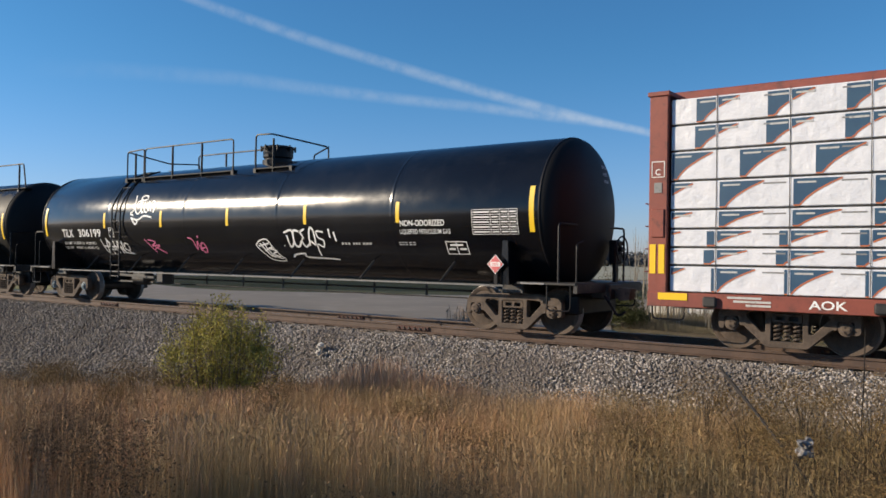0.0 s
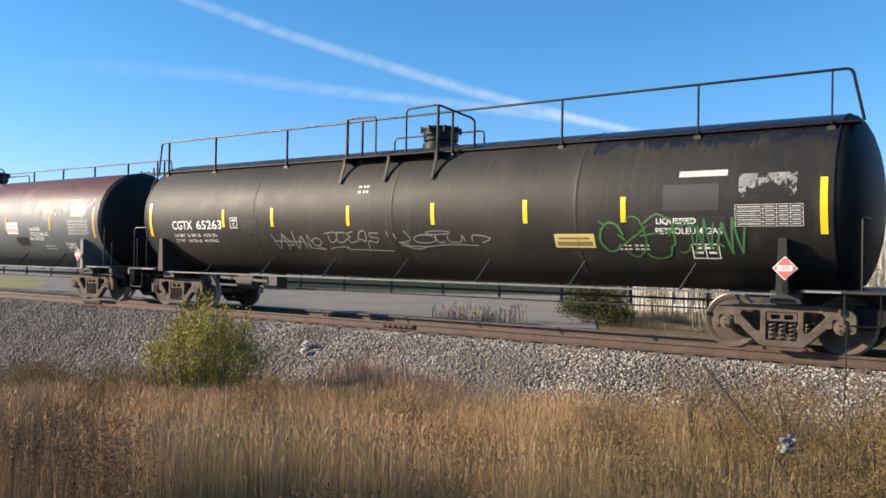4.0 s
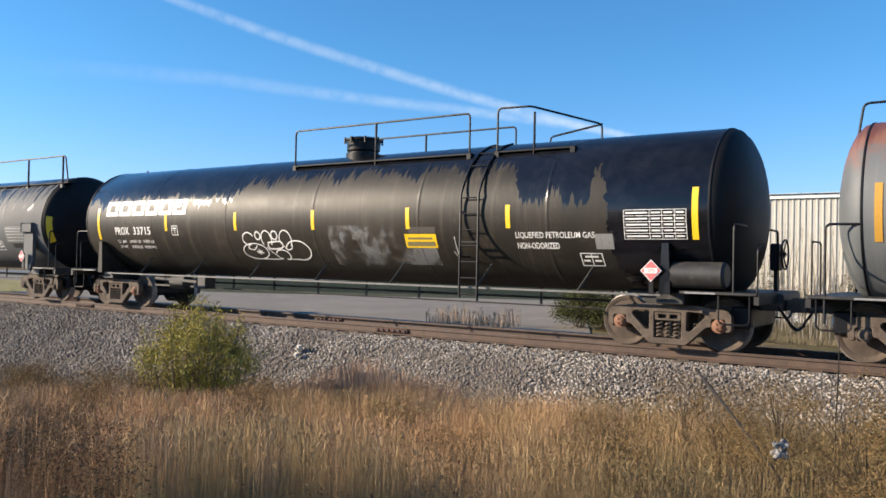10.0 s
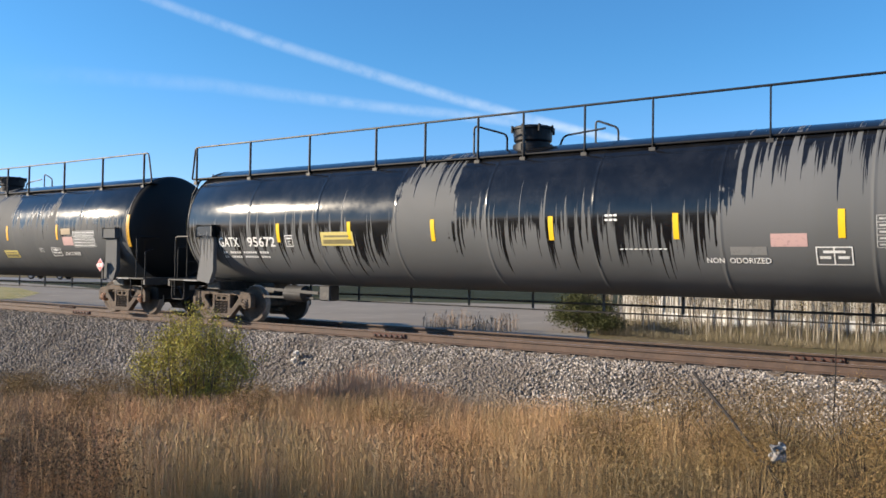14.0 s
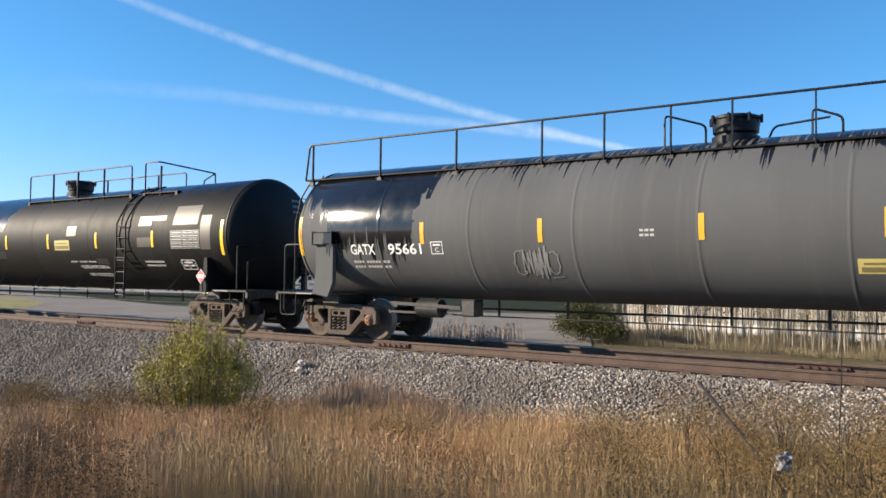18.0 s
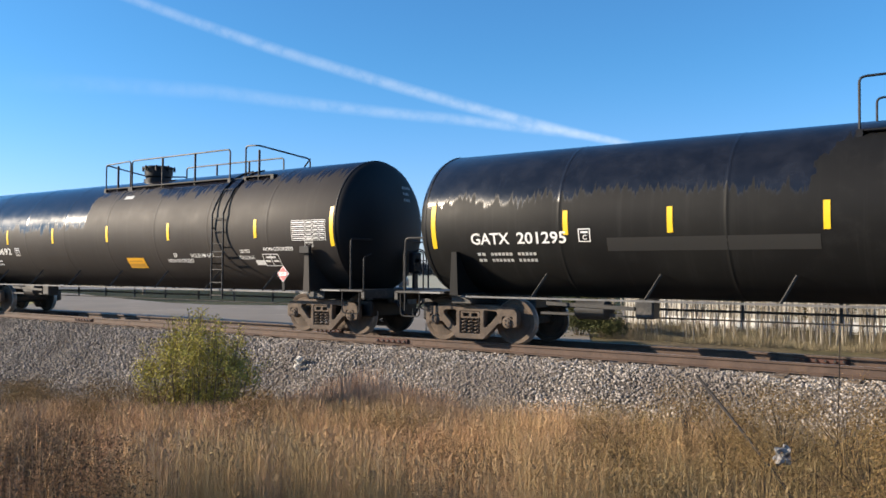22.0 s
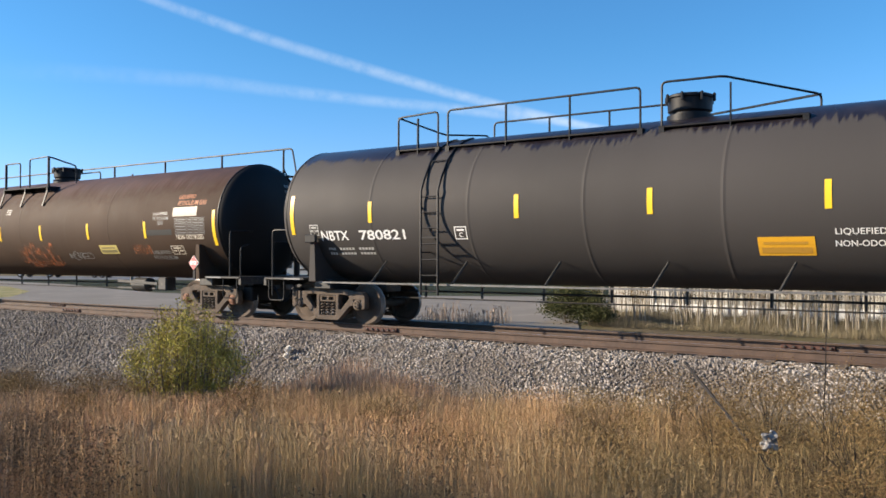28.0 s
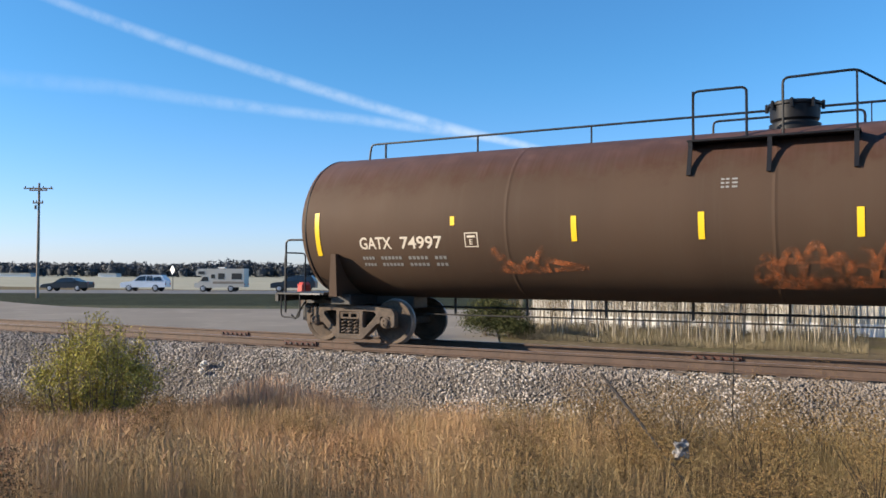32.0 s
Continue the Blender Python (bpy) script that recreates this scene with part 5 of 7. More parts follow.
         labels=((4.05, -0.88, 0.82, 0.27, LABEL_YELLOW, LABEL_INK),), patches=((-5.76, -0.09, 0.09, 0.17, YELLOW), (5.59, -0.89, 0.77, 0.28, FAN), (6.33, -0.36, 1.07, 0.15, DARK_PATCH), (7.45, 0.12, 0.95, 0.24, PALE_PEEL)), tags=((-5.0, -1.12, 1.9, 0.62, FAN, FANS, 0.10), (-0.35, -1.4, 2.2, 0.85, FAN, ARCHES, 0.11), (-0.2, -1.45, 1.9, 0.6, FAN, FANS, 0.13)), scrawls=((2.4, -1.1, 1.1, 0.3, GREY_PATCH, 5, 0.02),), end_ladder=(1,), placard=8.48, side_pipe=False, brake_at=13.6),
]
BUILT = [tank_car(s) for s in CARS]

# wordmark of white blocks on the stained black car
car, t, hb = BUILT[3]
for k in range(6):
    x, g = -8.12 + k * 0.60, Geo()
    for a, b, c, d in ((0, 0, 0.15, 0.42), (0.15, 0.31, 0.40, 0.42), (0.15, 0, 0.40, 0.11), (0.40, 0.0, 0.54, 0.42)):
        t.patch(x + a, b + 0.10, x + c, d + 0.10, geo=g)
    part("wordmark_block", g, WHITE_PAINT, car, "one white block of the painted mark")
part("air_tank", Geo().lathe([(hb + 0.15, 0.0), (hb + 0.15, 0.19), (hb + 0.2, 0.23), (hb + 1.05, 0.23), (hb + 1.1, 0.19), (hb + 1.1, 0.0)], "x", 18, (0, -1.32, 1.32)), FRAME_STEEL, car, "scuffed black air tank")
# red end marker on the last coupler
car, t, hb = BUILT[9]
part("end_marker", Geo().box(-hb - 1.95, -0.42, 0.92, -hb - 1.72, -0.12, 1.25, 0.06), BRAKE_RED, car, "red end-of-train marker")
part("marker_pole", Geo().beam((-hb - 1.8, -0.28, 0.4), (-hb - 1.8, -0.28, 0.95), 0.05, 0.05), FRAME_STEEL, car)


# lumber car at the head
OXIDE = surface("oxide_red_paint", (0.26, 0.065, 0.04), (0.20, 0.05, 0.035), 2.0, 0.55, grime=(0.13, 0.04, 0.03))
WRAP = surface("white_wrap", (0.72, 0.73, 0.76), (0.66, 0.68, 0.72), 1.6, 0.5, bump=0.8, fine=5.0, dist=0.03, grime=(0.60, 0.62, 0.66))
WRAP_BLUE = surface("wrap_blue_print", (0.022, 0.065, 0.125), (0.03, 0.085, 0.15), 2.0, 0.5)
WRAP_RED = surface("wrap_red_print", (0.50, 0.16, 0.06), (0.45, 0.13, 0.05), 2.0, 0.5)


def lumber_car(left):
    """Centre-beam flat car; its origin lies under its rear bogie."""
    x1, xe, xr = 18.6, -2.25, 20.85
    car = tagged(new("lumber_car"), "oxide-red centre-beam flat car loaded with white-wrapped lumber", "flat car")
    car.location = (left, TRACK_Y, 0)
    MOVING.append((car, left))
    part("deck", Geo().box(xe, -1.36, 0.82, xr, 1.36, 0.93, 0.01), OXIDE, car)
    for y in (-1, 1):
        part("side_sill", Geo().box(xe, min(y * 1.36, y * 1.44), 0.70, xr, max(y * 1.36, y * 1.44), 0.95, 0.01), OXIDE, car)
        part("top_chord", Geo().box(xe, y * 0.3 - 0.2, 4.33, xr, y * 0.3 + 0.2, 4.61, 0.02), OXIDE, car)
        for k in range(8):
            u = xe + 1.0 + 2.6 * k
            part("winch", Geo().box(u, min(y * 1.44, y * 1.52), 0.72, u + 0.24, max(y * 1.44, y * 1.52), 0.90, 0.03), FRAME_STEEL, car)
    part("centre_beam", Geo().box(xe + 0.2, -0.12, 0.93, xr - 0.2, 0.12, 4.34), OXIDE, car)
    for e, s in ((xe, 1), (xr, -1)):
        b = part("bulkhead", Geo().box(min(e + s * 0.02, e + s * 0.08), -1.36, 0.93, max(e + s * 0.02, e + s * 0.08), 1.36, 4.35, 0.01), OXIDE, car, "oxide-red end bulkhead")
        for y in (-1.37, 1.37, -0.5, 0.5):
            part("bulkhead_post", Geo().box(min(e, e + s * 0.34), y - 0.05, 0.80, max(e, e + s * 0.34), y + 0.05, 4.40, 0.015), OXIDE, b)
        part("bulkhead_cap", Geo().box(min(e - s * 0.03, e + s * 0.37), -1.45, 4.38, max(e - s * 0.03, e + s * 0.37), 1.45, 4.46, 0.01), OXIDE, b)
        for u in (0.03, 0.19):
            part("reflector_stripe", Geo().box(min(e + s * u, e + s * (u + 0.11)), -1.43, 1.27, max(e + s * u, e + s * (u + 0.11)), -1.42, 1.78), YELLOW, b)
        part("stake_pocket", Geo().box(min(e + s * 0.05, e + s * 0.29), -1.445, 1.9, max(e + s * 0.05, e + s * 0.29), -1.42, 2.4, 0.02), OXIDE, b)
        part("hand_hole", Geo().box(min(e + s * 0.10, e + s * 0.24), -1.43, 2.68, max(e + s * 0.10, e + s * 0.24), -1.42, 2.86), GREY_PATCH, b)
        for y in (-1.2, 1.2):
            for k in range(4):
                part("grab_iron", Geo().tube([(e - s * 0.06, y - 0.2, 1.3 + 0.4 * k), (e - s * 0.06, y + 0.2, 1.3 + 0.4 * k)], 0.012, 5), OXIDE, b)
    part("sill_stripe", Geo().box(xe + 0.20, -1.452, 0.82, xe + 0.72, -1.442, 0.94), YELLOW, car, "yellow reflective strip")
    g = Geo()
    for a, c, d, h in ((0.05, 2.95, 0.24, 0.014), (0.05, 3.22, 0.24, 0.014), (0.05, 2.95, 0.014, 0.28), (0.276, 2.95, 0.014, 0.28)):
        g.box(xe + a, -1.428, c, xe + a + d, -1.422, c + h)
    part("boxed_mark", g, WHITE_PAINT, car)
    for text, x, z, h, w in (("AOK", 0.42, 0.76, 0.14, 0.56), ("C", xe + 0.12, 2.99, 0.11, 0.09)):
        vs, fs = lettering(text, h, w)
        part("lettering", Geo().add([(x + u, -1.446 if z < 1 else -1.428, z + v) for u, v in vs], fs), WHITE_PAINT, car, "white stencilled writing")
    for k, (x, w) in enumerate(((-0.85, 0.55), (-0.75, 0.6), (-0.55, 0.4))):
        part("small_writing", Geo().box(x, -1.447, 0.88 - 0.06 * k, x + w, -1.443, 0.915 - 0.06 * k), WORN_WHITE, car)
    bogie(car, 0.0), bogie(car, x1)
    for x, s in ((0.0, -1), (x1, 1)):
        e = x + s * 2.2
        part("coupler", Geo().box(min(e, e + s * 0.35), -0.12, 0.72, max(e, e + s * 0.35), 0.12, 0.95, 0.03), DUSTY_CAST, car)
        part("draft_sill", Geo().box(min(x, e), -0.28, 0.62, max(x, e), 0.28, 0.90), FRAME_STEEL, car)
        handrail(car, [(e - s * 0.02, -1.38, 0.74), (e - s * 0.02, -1.38, 0.48), (e - s * 0.6, -1.38, 0.48), (e - s * 0.6, -1.38, 0.74)], 0.016, "sill_step")
    # lumber bundles in eight layers, each printed face with a blue field cut by an arc
    zs = (0.95, 1.42, 1.73, 2.05, 2.38, 2.88, 3.40, 3.85, 4.32)
    shift = (-0.08, -0.21, -0.16, 0.04, 0.05, 0.38, -0.38, -0.36)
    pitch, seam0 = 1.18, -4.58 - left
    for k in range(8):
        z0, z1 = zs[k] + 0.018, zs[k + 1] - 0.018
        edges = [xe + 0.37] + [seam0 + pitch * i for i in range(19)] + [xr - 0.37]
        edges = [x for x in edges if xe + 0.36 <= x <= xr - 0.36]
        for xa, xb in zip(edges, edges[1:]):
            if xb - xa < 0.2:
                continue
            b = part("lumber_pack", Geo().box(xa, -1.34, z0, xb - 0.002, -0.14, z1, 0.012), WRAP, car, "white-wrapped pack of lumber with blue print")
            part("lumber_pack", Geo().box(xa, 0.14, z0, xb - 0.012, 1.34, z1, 0.025), WRAP, car, "white-wrapped pack of lumber with blue print")
            f, h = -1.344, z1 - z0 - 0.05
            for i in range(-1, 20):
                u0 = seam0 + shift[k] + pitch * i
                w = 0.72
                a, c = max(u0, xa + 0.02), min(u0 + w, xb - 0.03)
                if c - a < 0.05:
                    continue
                n = 8
                top = z0 + 0.025 + h
                arc = []
                for j in range(n + 1):
                    u = a + (c - a) * j / n
                    arc.append((u, z0 + 0.025 + h * max(0.0, min(1.0, (u - u0 - 0.12) / (w - 0.12))) ** 0.62))
                part("blue_print", Geo().add([(u, f, z) for u, z in arc] + [(c, f, top), (a, f, top)], [tuple(range(n + 3))]) if arc[-1][1] < top - 0.004 else Geo().add([(u, f, z) for u, z in arc] + [(a, f, top)], [tuple(range(n + 2))]), WRAP_BLUE, b, smooth=0)
                g = Geo()
                for (u, z), (uu, zz) in zip(arc, arc[1:]):
                    g.add([(u, f - 0.002, z), (uu, f - 0.002, zz), (uu + 0.012, f - 0.002, zz - 0.022), (u + 0.012, f - 0.002, z - 0.022)], [(0, 1, 2, 3)])
                part("red_band", g, WRAP_RED, b, smooth=0)
                if c - a > 0.3:
                    part("small_print", Geo().box(a + 0.06, f - 0.003, top - 0.075, min(c, a + 0.34), f - 0.001, top - 0.045), WORN_WHITE, b)
            if xb - xa > 0.8:
                part("small_print", Geo().box(xb - 0.42, f - 0.001, z1 - 0.09, xb - 0.06, f + 0.002, z1 - 0.065), GREY_PATCH, b)
    for i in range(19):
        x = seam0 + pitch * i
        if x < xr - 0.4:
            part("strap", Geo().box(x - 0.007, -1.352, 0.95, x + 0.003, -1.346, 4.34), FRAME_STEEL, car)
    for k in range(1, 8):
        part("spacer", Geo().box(xe + 0.42, -1.31, zs[k] - 0.017, xr - 0.42, -0.2, zs[k] + 0.017), FRAME_STEEL, car)
    return car


lumber_car(-3.5)


# ---------------------------------------------------------------- ground, track and background
def ground_height(y):
    """Level across the track, on the camera's side and beyond."""
    pts = ((-30, -0.35), (-2, -0.35), (2, -0.5), (7, -1.10), (12.4, -1.30), (17.9, -1.0), (19.5, -0.75), (24, -0.62), (30, -0.60), (60, -0.62), (90, -0.70))
    if y <= pts[0][0]:
        return pts[0][1]
    for (a, p), (b, q) in zip(pts, pts[1:]):
        if y <= b:
            k = (y - a) / (b - a)
            return p + (q - p) * (k * k * (3 - 2 * k))
    return pts[-1][1]


def ground_at(x, y):
    """The ground on the camera's side falls away into a ditch towards -x."""
    z = ground_height(y)
    if y < 13.2:
        k, m = min(1, max(0, (-x - 7.0) / 16.0)), min(1, max(0, (y - 3.5) / 6.0))
        z -= 0.95 * k * k * (3 - 2 * k) * m
    return z


def dry_grass(name, a, b, c, scale=0.35, bump=0.6):
    n = Nodes(name)
    v = n.coord()
    col = n.mix(n.ramp(n.noise(v, scale, 5.0), 0.4, 0.6), a, b)
    col = n.mix(n.ramp(n.noise(v, scale * 7, 6.0, 0.7), 0.45, 0.7), col, c)
    n.bump(n.noise(v, 25, 4.0), bump, 0.05)
    return n.done(col, 0.95, 0.0, 0.1)


GROUND = dry_grass("dry_ground", (0.14, 0.105, 0.06), (0.12, 0.10, 0.045), (0.19, 0.15, 0.09))
FIELD = dry_grass("stubble_field", (0.36, 0.34, 0.26), (0.32, 0.31, 0.24), (0.28, 0.28, 0.20), 0.03, 0.2)
LAWN = dry_grass("lawn_strip", (0.024, 0.030, 0.014), (0.034, 0.038, 0.019), (0.020, 0.024, 0.013), 0.2)
VERGE = dry_grass("verge_grass", (0.060, 0.064, 0.034), (0.082, 0.082, 0.046), (0.042, 0.046, 0.026), 0.2)
ASPHALT = surface("old_asphalt", (0.202, 0.180, 0.152), (0.241, 0.215, 0.182), 0.25, 0.95, fine=30, spec=0.1, grime=(0.28, 0.25, 0.213))
ROAD_GREY = surface("road_asphalt", (0.12, 0.12, 0.125), (0.15, 0.15, 0.15), 0.2, 0.85, fine=20)
xs = [-2600, -1200, -600, -300, -150] + [-100 + 4 * k for k in range(40)] + [80, 160, 320, 700, 1400, 2600]
ys = [-600, -200, -60, -30, -15, -6] + [-2 + 0.5 * k for k in range(64)] + [32, 36, 40, 50, 60, 70, 90, 130, 200, 400, 800, 1500, 2800]
vs = [(x, y, ground_at(x, y) + 0.06 * noise.noise((x * 0.3, y * 0.3, 0)) * (1 if y < 25 else 0)) for y in ys for x in xs]
fs = [(j * len(xs) + i, j * len(xs) + i + 1, (j + 1) * len(xs) + i + 1, (j + 1) * len(xs) + i) for j in range(len(ys) - 1) for i in range(len(xs) - 1)]
thing("ground", Geo().add(vs, fs), GROUND, pose(0, 0, 0), "dry autumn ground of brown grass and soil", "ground", kind="structure")


def sheet(name, poly, z, mat, label, category="ground"):
    thing(name, Geo().add([(x, y, z) for x, y in poly], [tuple(range(len(poly)))]), mat, pose(0, 0, 0), label, category, kind="structure", smooth=0)


# view axis at the end of the clip, in which the road and the fields beyond lie square
AX, RT = Vector((-0.483, 0.876)), Vector((0.876, 0.483))


def far(depth, side):
    p = AX * depth + RT * side
    return (p.x, p.y)


sheet("far_field", [far(105, -900), far(105, 500), far(2400, 1800), far(2400, -2600)], -0.66, FIELD, "pale stubble field beyond the road")
sheet("roadside_lawn", [far(44, -120), far(44, 40), far(83, 40), far(83, -260)], -0.592, LAWN, "dark mown grass ditch beside the road")
sheet("verge", [far(47, -30), far(47, 20), far(52, 20), far(52, -40)], -0.588, VERGE, "paler strip of mown verge")
sheet("lot", [(-75, 21.5), (-10.0, 21.5), (-12.2, 26), (-14.2, 33), far(47.5, 8), far(47.5, -19), far(50, -23), far(56, -29), far(66, -38), far(84, -62), far(84, -84)], -0.582, ASPHALT, "grey paved yard and drive beyond the track", "pavement")
DRY_VERGE = dry_grass("dry_verge", (0.30, 0.26, 0.12), (0.24, 0.22, 0.09), (0.36, 0.30, 0.17), 0.3)
sheet("verge", [(-43, 20.5), (-45, 24), (-52, 29), (-62, 33), (-75, 35), (-110, 36), (-110, 20.5)], -0.574, DRY_VERGE, "dry olive grass verge beside the paved yard")
thing("road", Geo().add([(*far(84, -400), -0.50), (*far(84, 300), -0.50), (*far(93, 300), -0.50), (*far(93, -400), -0.50), (*far(80, -400), -0.72), (*far(80, 300), -0.72), (*far(97, 300), -0.72), (*far(97, -400), -0.72)], [(0, 1, 2, 3), (4, 5, 1, 0), (3, 2, 6, 7)]), ROAD_GREY, pose(0, 0, 0), "grey two-lane road on a low bank", "road", kind="structure", smooth=0)

# ballast bed
BALLAST = surface("ballast", (0.09, 0.076, 0.062), (0.14, 0.118, 0.098), 0.8, 0.95, bump=1.0, fine=22, dist=0.05, grime=(0.07, 0.06, 0.05))
STONE = Nodes("ballast_stone")
rnd_i = STONE.put("ShaderNodeNewGeometry").outputs["Random Per Island"]
col = STONE.mix(STONE.ramp(rnd_i, 0.0, 1.0), (0.10, 0.088, 0.076), (0.48, 0.43, 0.38))
col = STONE.mix(STONE.ramp(STONE.noise(STONE.coord(), 0.5, 3.0), 0.45, 0.65), col, (0.22, 0.19, 0.165))
# stones darken towards -x: the backlit look there is put into their colour
along = STONE.put("ShaderNodeSeparateXYZ", {0: STONE.put("ShaderNodeTexCoord").outputs["Object"]}).outputs[0]
backlit = STONE.math("ADD", along, STONE.math("MULTIPLY", STONE.noise(STONE.coord(), 0.35, 4.0), 9.0))
col = STONE.mix(STONE.math("MULTIPLY", STONE.ramp(backlit, -6.0, -20.0), 0.55), col, (0.075, 0.068, 0.064))
STONE = STONE.done(col, 0.95, 0.0, 0.2)
prof = [(10.4, -2.6), (12.35, -1.16), (13.45, -0.36), (13.7, -0.27), (13.95, -0.225), (14.4, -0.215), (16.5, -0.215), (16.85, -0.22), (17.05, -0.28), (18.2, -1.0), (18.6, -1.1)]
bx = [-420, -200, -120, -80] + [-60 + 0.5 * k for k in range(140)] + [30, 60, 150]
vs = [(x, y, z + 0.03 * noise.noise((x * 1.3, y * 1.3, 2.0))) for x in bx for y, z in prof]
m = len(prof)
fs = [(i * m + k, i * m + k + 1, (i + 1) * m + k + 1, (i + 1) * m + k) for i in range(len(bx) - 1) for k in range(m - 1)]
thing("ballast_bed", Geo().add(vs, fs), BALLAST, pose(0, 0, 0), "grey crushed-stone ballast bank", "ballast", kind="structure")


def bank_z(y):
    for (a, p), (b, q) in zip(prof, prof[1:]):
        if a <= y <= b:
            return p + (q - p) * (y - a) / (b - a)
    return -1.3


def scatter_stones():
    rs = np.random.RandomState(3)
    base = np.array([(1, 0, -0.3), (0.2, 0.9, 0.1), (-0.8, 0.5, -0.2), (-0.7, -0.7, 0.2), (0.4, -0.9, -0.1), (0.1, 0.1, 0.8), (0, 0, -0.8)])
    tri = np.array([(0, 1, 5), (1, 2, 5), (2, 3, 5), (3, 4, 5), (4, 0, 5), (1, 0, 6), (2, 1, 6), (3, 2, 6), (4, 3, 6), (0, 4, 6)])
    n = 78000
    x = -34 + 38 * rs.rand(n) ** 0.8
    y = 11.2 + 3.15 * rs.rand(n) ** 0.8
    keep = (y > 12.1) | (x < -9)
    x, y = x[keep], y[keep]
    n = len(x)
    y[: n // 12] = 14.75 + 1.2 * rs.rand(n // 12)
    z = np.array([bank_z(v) for v in y]) + rs.rand(n) * 0.02
    size = (0.014 + 0.022 * rs.rand(n) ** 1.6) * (1 + 0.4 * np.clip((-x - 8) / 14, 0, 1))
    q = rs.rand(n, 3) * 6.28
    c, s = np.cos(q), np.sin(q)
    V = np.repeat(base[None], n, 0) * (0.7 + 0.6 * rs.rand(n, 7, 1)) * size[:, None, None]
    X, Y = V[..., 0].copy(), V[..., 1].copy()
    V[..., 0], V[..., 1] = X * c[:, 0:1] - Y * s[:, 0:1], X * s[:, 0:1] + Y * c[:, 0:1]
    Y, Z = V[..., 1].copy(), V[..., 2].copy()
    V[..., 1], V[..., 2] = Y * c[:, 1:2] - Z * s[:, 1:2], Y * s[:, 1:2] + Z * c[:, 1:2]
    V += np.stack([x, y, z], -1)[:, None]
    F = tri[None] + (np.arange(n) * 7)[:, None, None]
    return V.reshape(-1, 3), F.reshape(-1, 3)


def fast_mesh(name, V, F, mat, nv=3):
    me = bpy.data.meshes.new(name)
    me.vertices.add(len(V)), me.loops.add(F.size), me.polygons.add(len(F))
    me.vertices.foreach_set("co", np.ascontiguousarray(V, dtype=np.float32).ravel())
    me.loops.foreach_set("vertex_index", np.ascontiguousarray(F, dtype=np.int32).ravel())
    me.polygons.foreach_set("loop_start", np.arange(0, F.size, nv, dtype=np.int32))
    me.materials.append(mat)
    me.update(calc_edges=True)
    return me


V, F = scatter_stones()
tagged(new("ballast_stones", fast_mesh("ballast_stones", V, F, STONE)), "loose grey crushed stones on the ballast bank", "ballast", kind="stuff")

# rails, ties, joint bars
RAIL_RUST = surface("rail_rust", (0.065, 0.040, 0.029), (0.10, 0.064, 0.046), 3.0, 0.75, fine=40, grime=(0.055, 0.034, 0.025))
RAIL_HEAD = surface("rail_head", (0.30, 0.24, 0.20), (0.36, 0.30, 0.26), 3.0, 0.45, 0.4)
TIE_WOOD = surface("tie_wood", (0.10, 0.075, 0.055), (0.15, 0.115, 0.085), 3.0, 0.9, bump=0.6, grime=(0.06, 0.045, 0.035))
BAR_RUST = surface("joint_bar_rust", (0.10, 0.045, 0.034), (0.07, 0.034, 0.027), 5.0, 0.85)
rail_prof = [(-0.07, -0.18), (0.07, -0.18), (0.07, -0.167), (0.012, -0.145), (0.010, -0.05), (0.036, -0.038), (0.036, -0.006), (0.026, 0.0), (-0.026, 0.0), (-0.036, -0.006), (-0.036, -0.038), (-0.010, -0.05), (-0.012, -0.145), (-0.07, -0.167)]
for y in (14.55, 16.05):
    g = Geo()
    k = len(rail_prof)
    g.add([(x, y + a, b) for x in (-420, 150) for a, b in rail_prof], [(i, (i + 1) % k, k + (i + 1) % k, k + i) for i in range(k)] + [tuple(range(k))[::-1], tuple(range(k, 2 * k))])
    g.mi[7] = 1
    r = thing("rail", g, [RAIL_RUST, RAIL_HEAD], pose(0, 0, 0), "rusty steel rail on timber ties", "rail", "running rails", kind="structure", smooth=0)
    for xj in ((-11.6, -23.7, 0.4) if y < 15 else (-14.9, -3.0, -27.0)):
        j = part("joint_bar", Geo().box(xj - 0.46, y - 0.055, -0.135, xj + 0.46, y - 0.012, -0.045, 0.012), BAR_RUST, r, "rusty joint bar")
        for b in (-0.38, -0.23, -0.08, 0.08, 0.23, 0.38):
            part("bolt", Geo().lathe([(-0.085, 0.0), (-0.085, 0.024), (-0.05, 0.026)], "y", 6, (xj + b, y, -0.09)), FRAME_STEEL, j)
tie = Geo().box(-0.115, -1.3, -0.36, 0.115, 1.3, -0.19, 0.012).mesh("tie", TIE_WOOD)
plate = Geo().box(-0.10, -0.17, -0.19, 0.10, 0.17, -0.178).mesh("tie_plate", RAIL_RUST)
for i in range(64):
    o = tagged(new("tie", tie), "weathered timber tie half sunk in ballast", "tie", "track ties", kind="structure")
    o.location = (-33 + 0.55 * i + random.uniform(-0.03, 0.03), TRACK_Y + random.uniform(-0.05, 0.05), random.uniform(-0.01, 0.012))
    o.rotation_euler = (0, 0, random.uniform(-0.02, 0.02))
    for y in (-0.75, 0.75):
        p = part("tie_plate", plate, None, o)
        p.location = (0, y, 0)

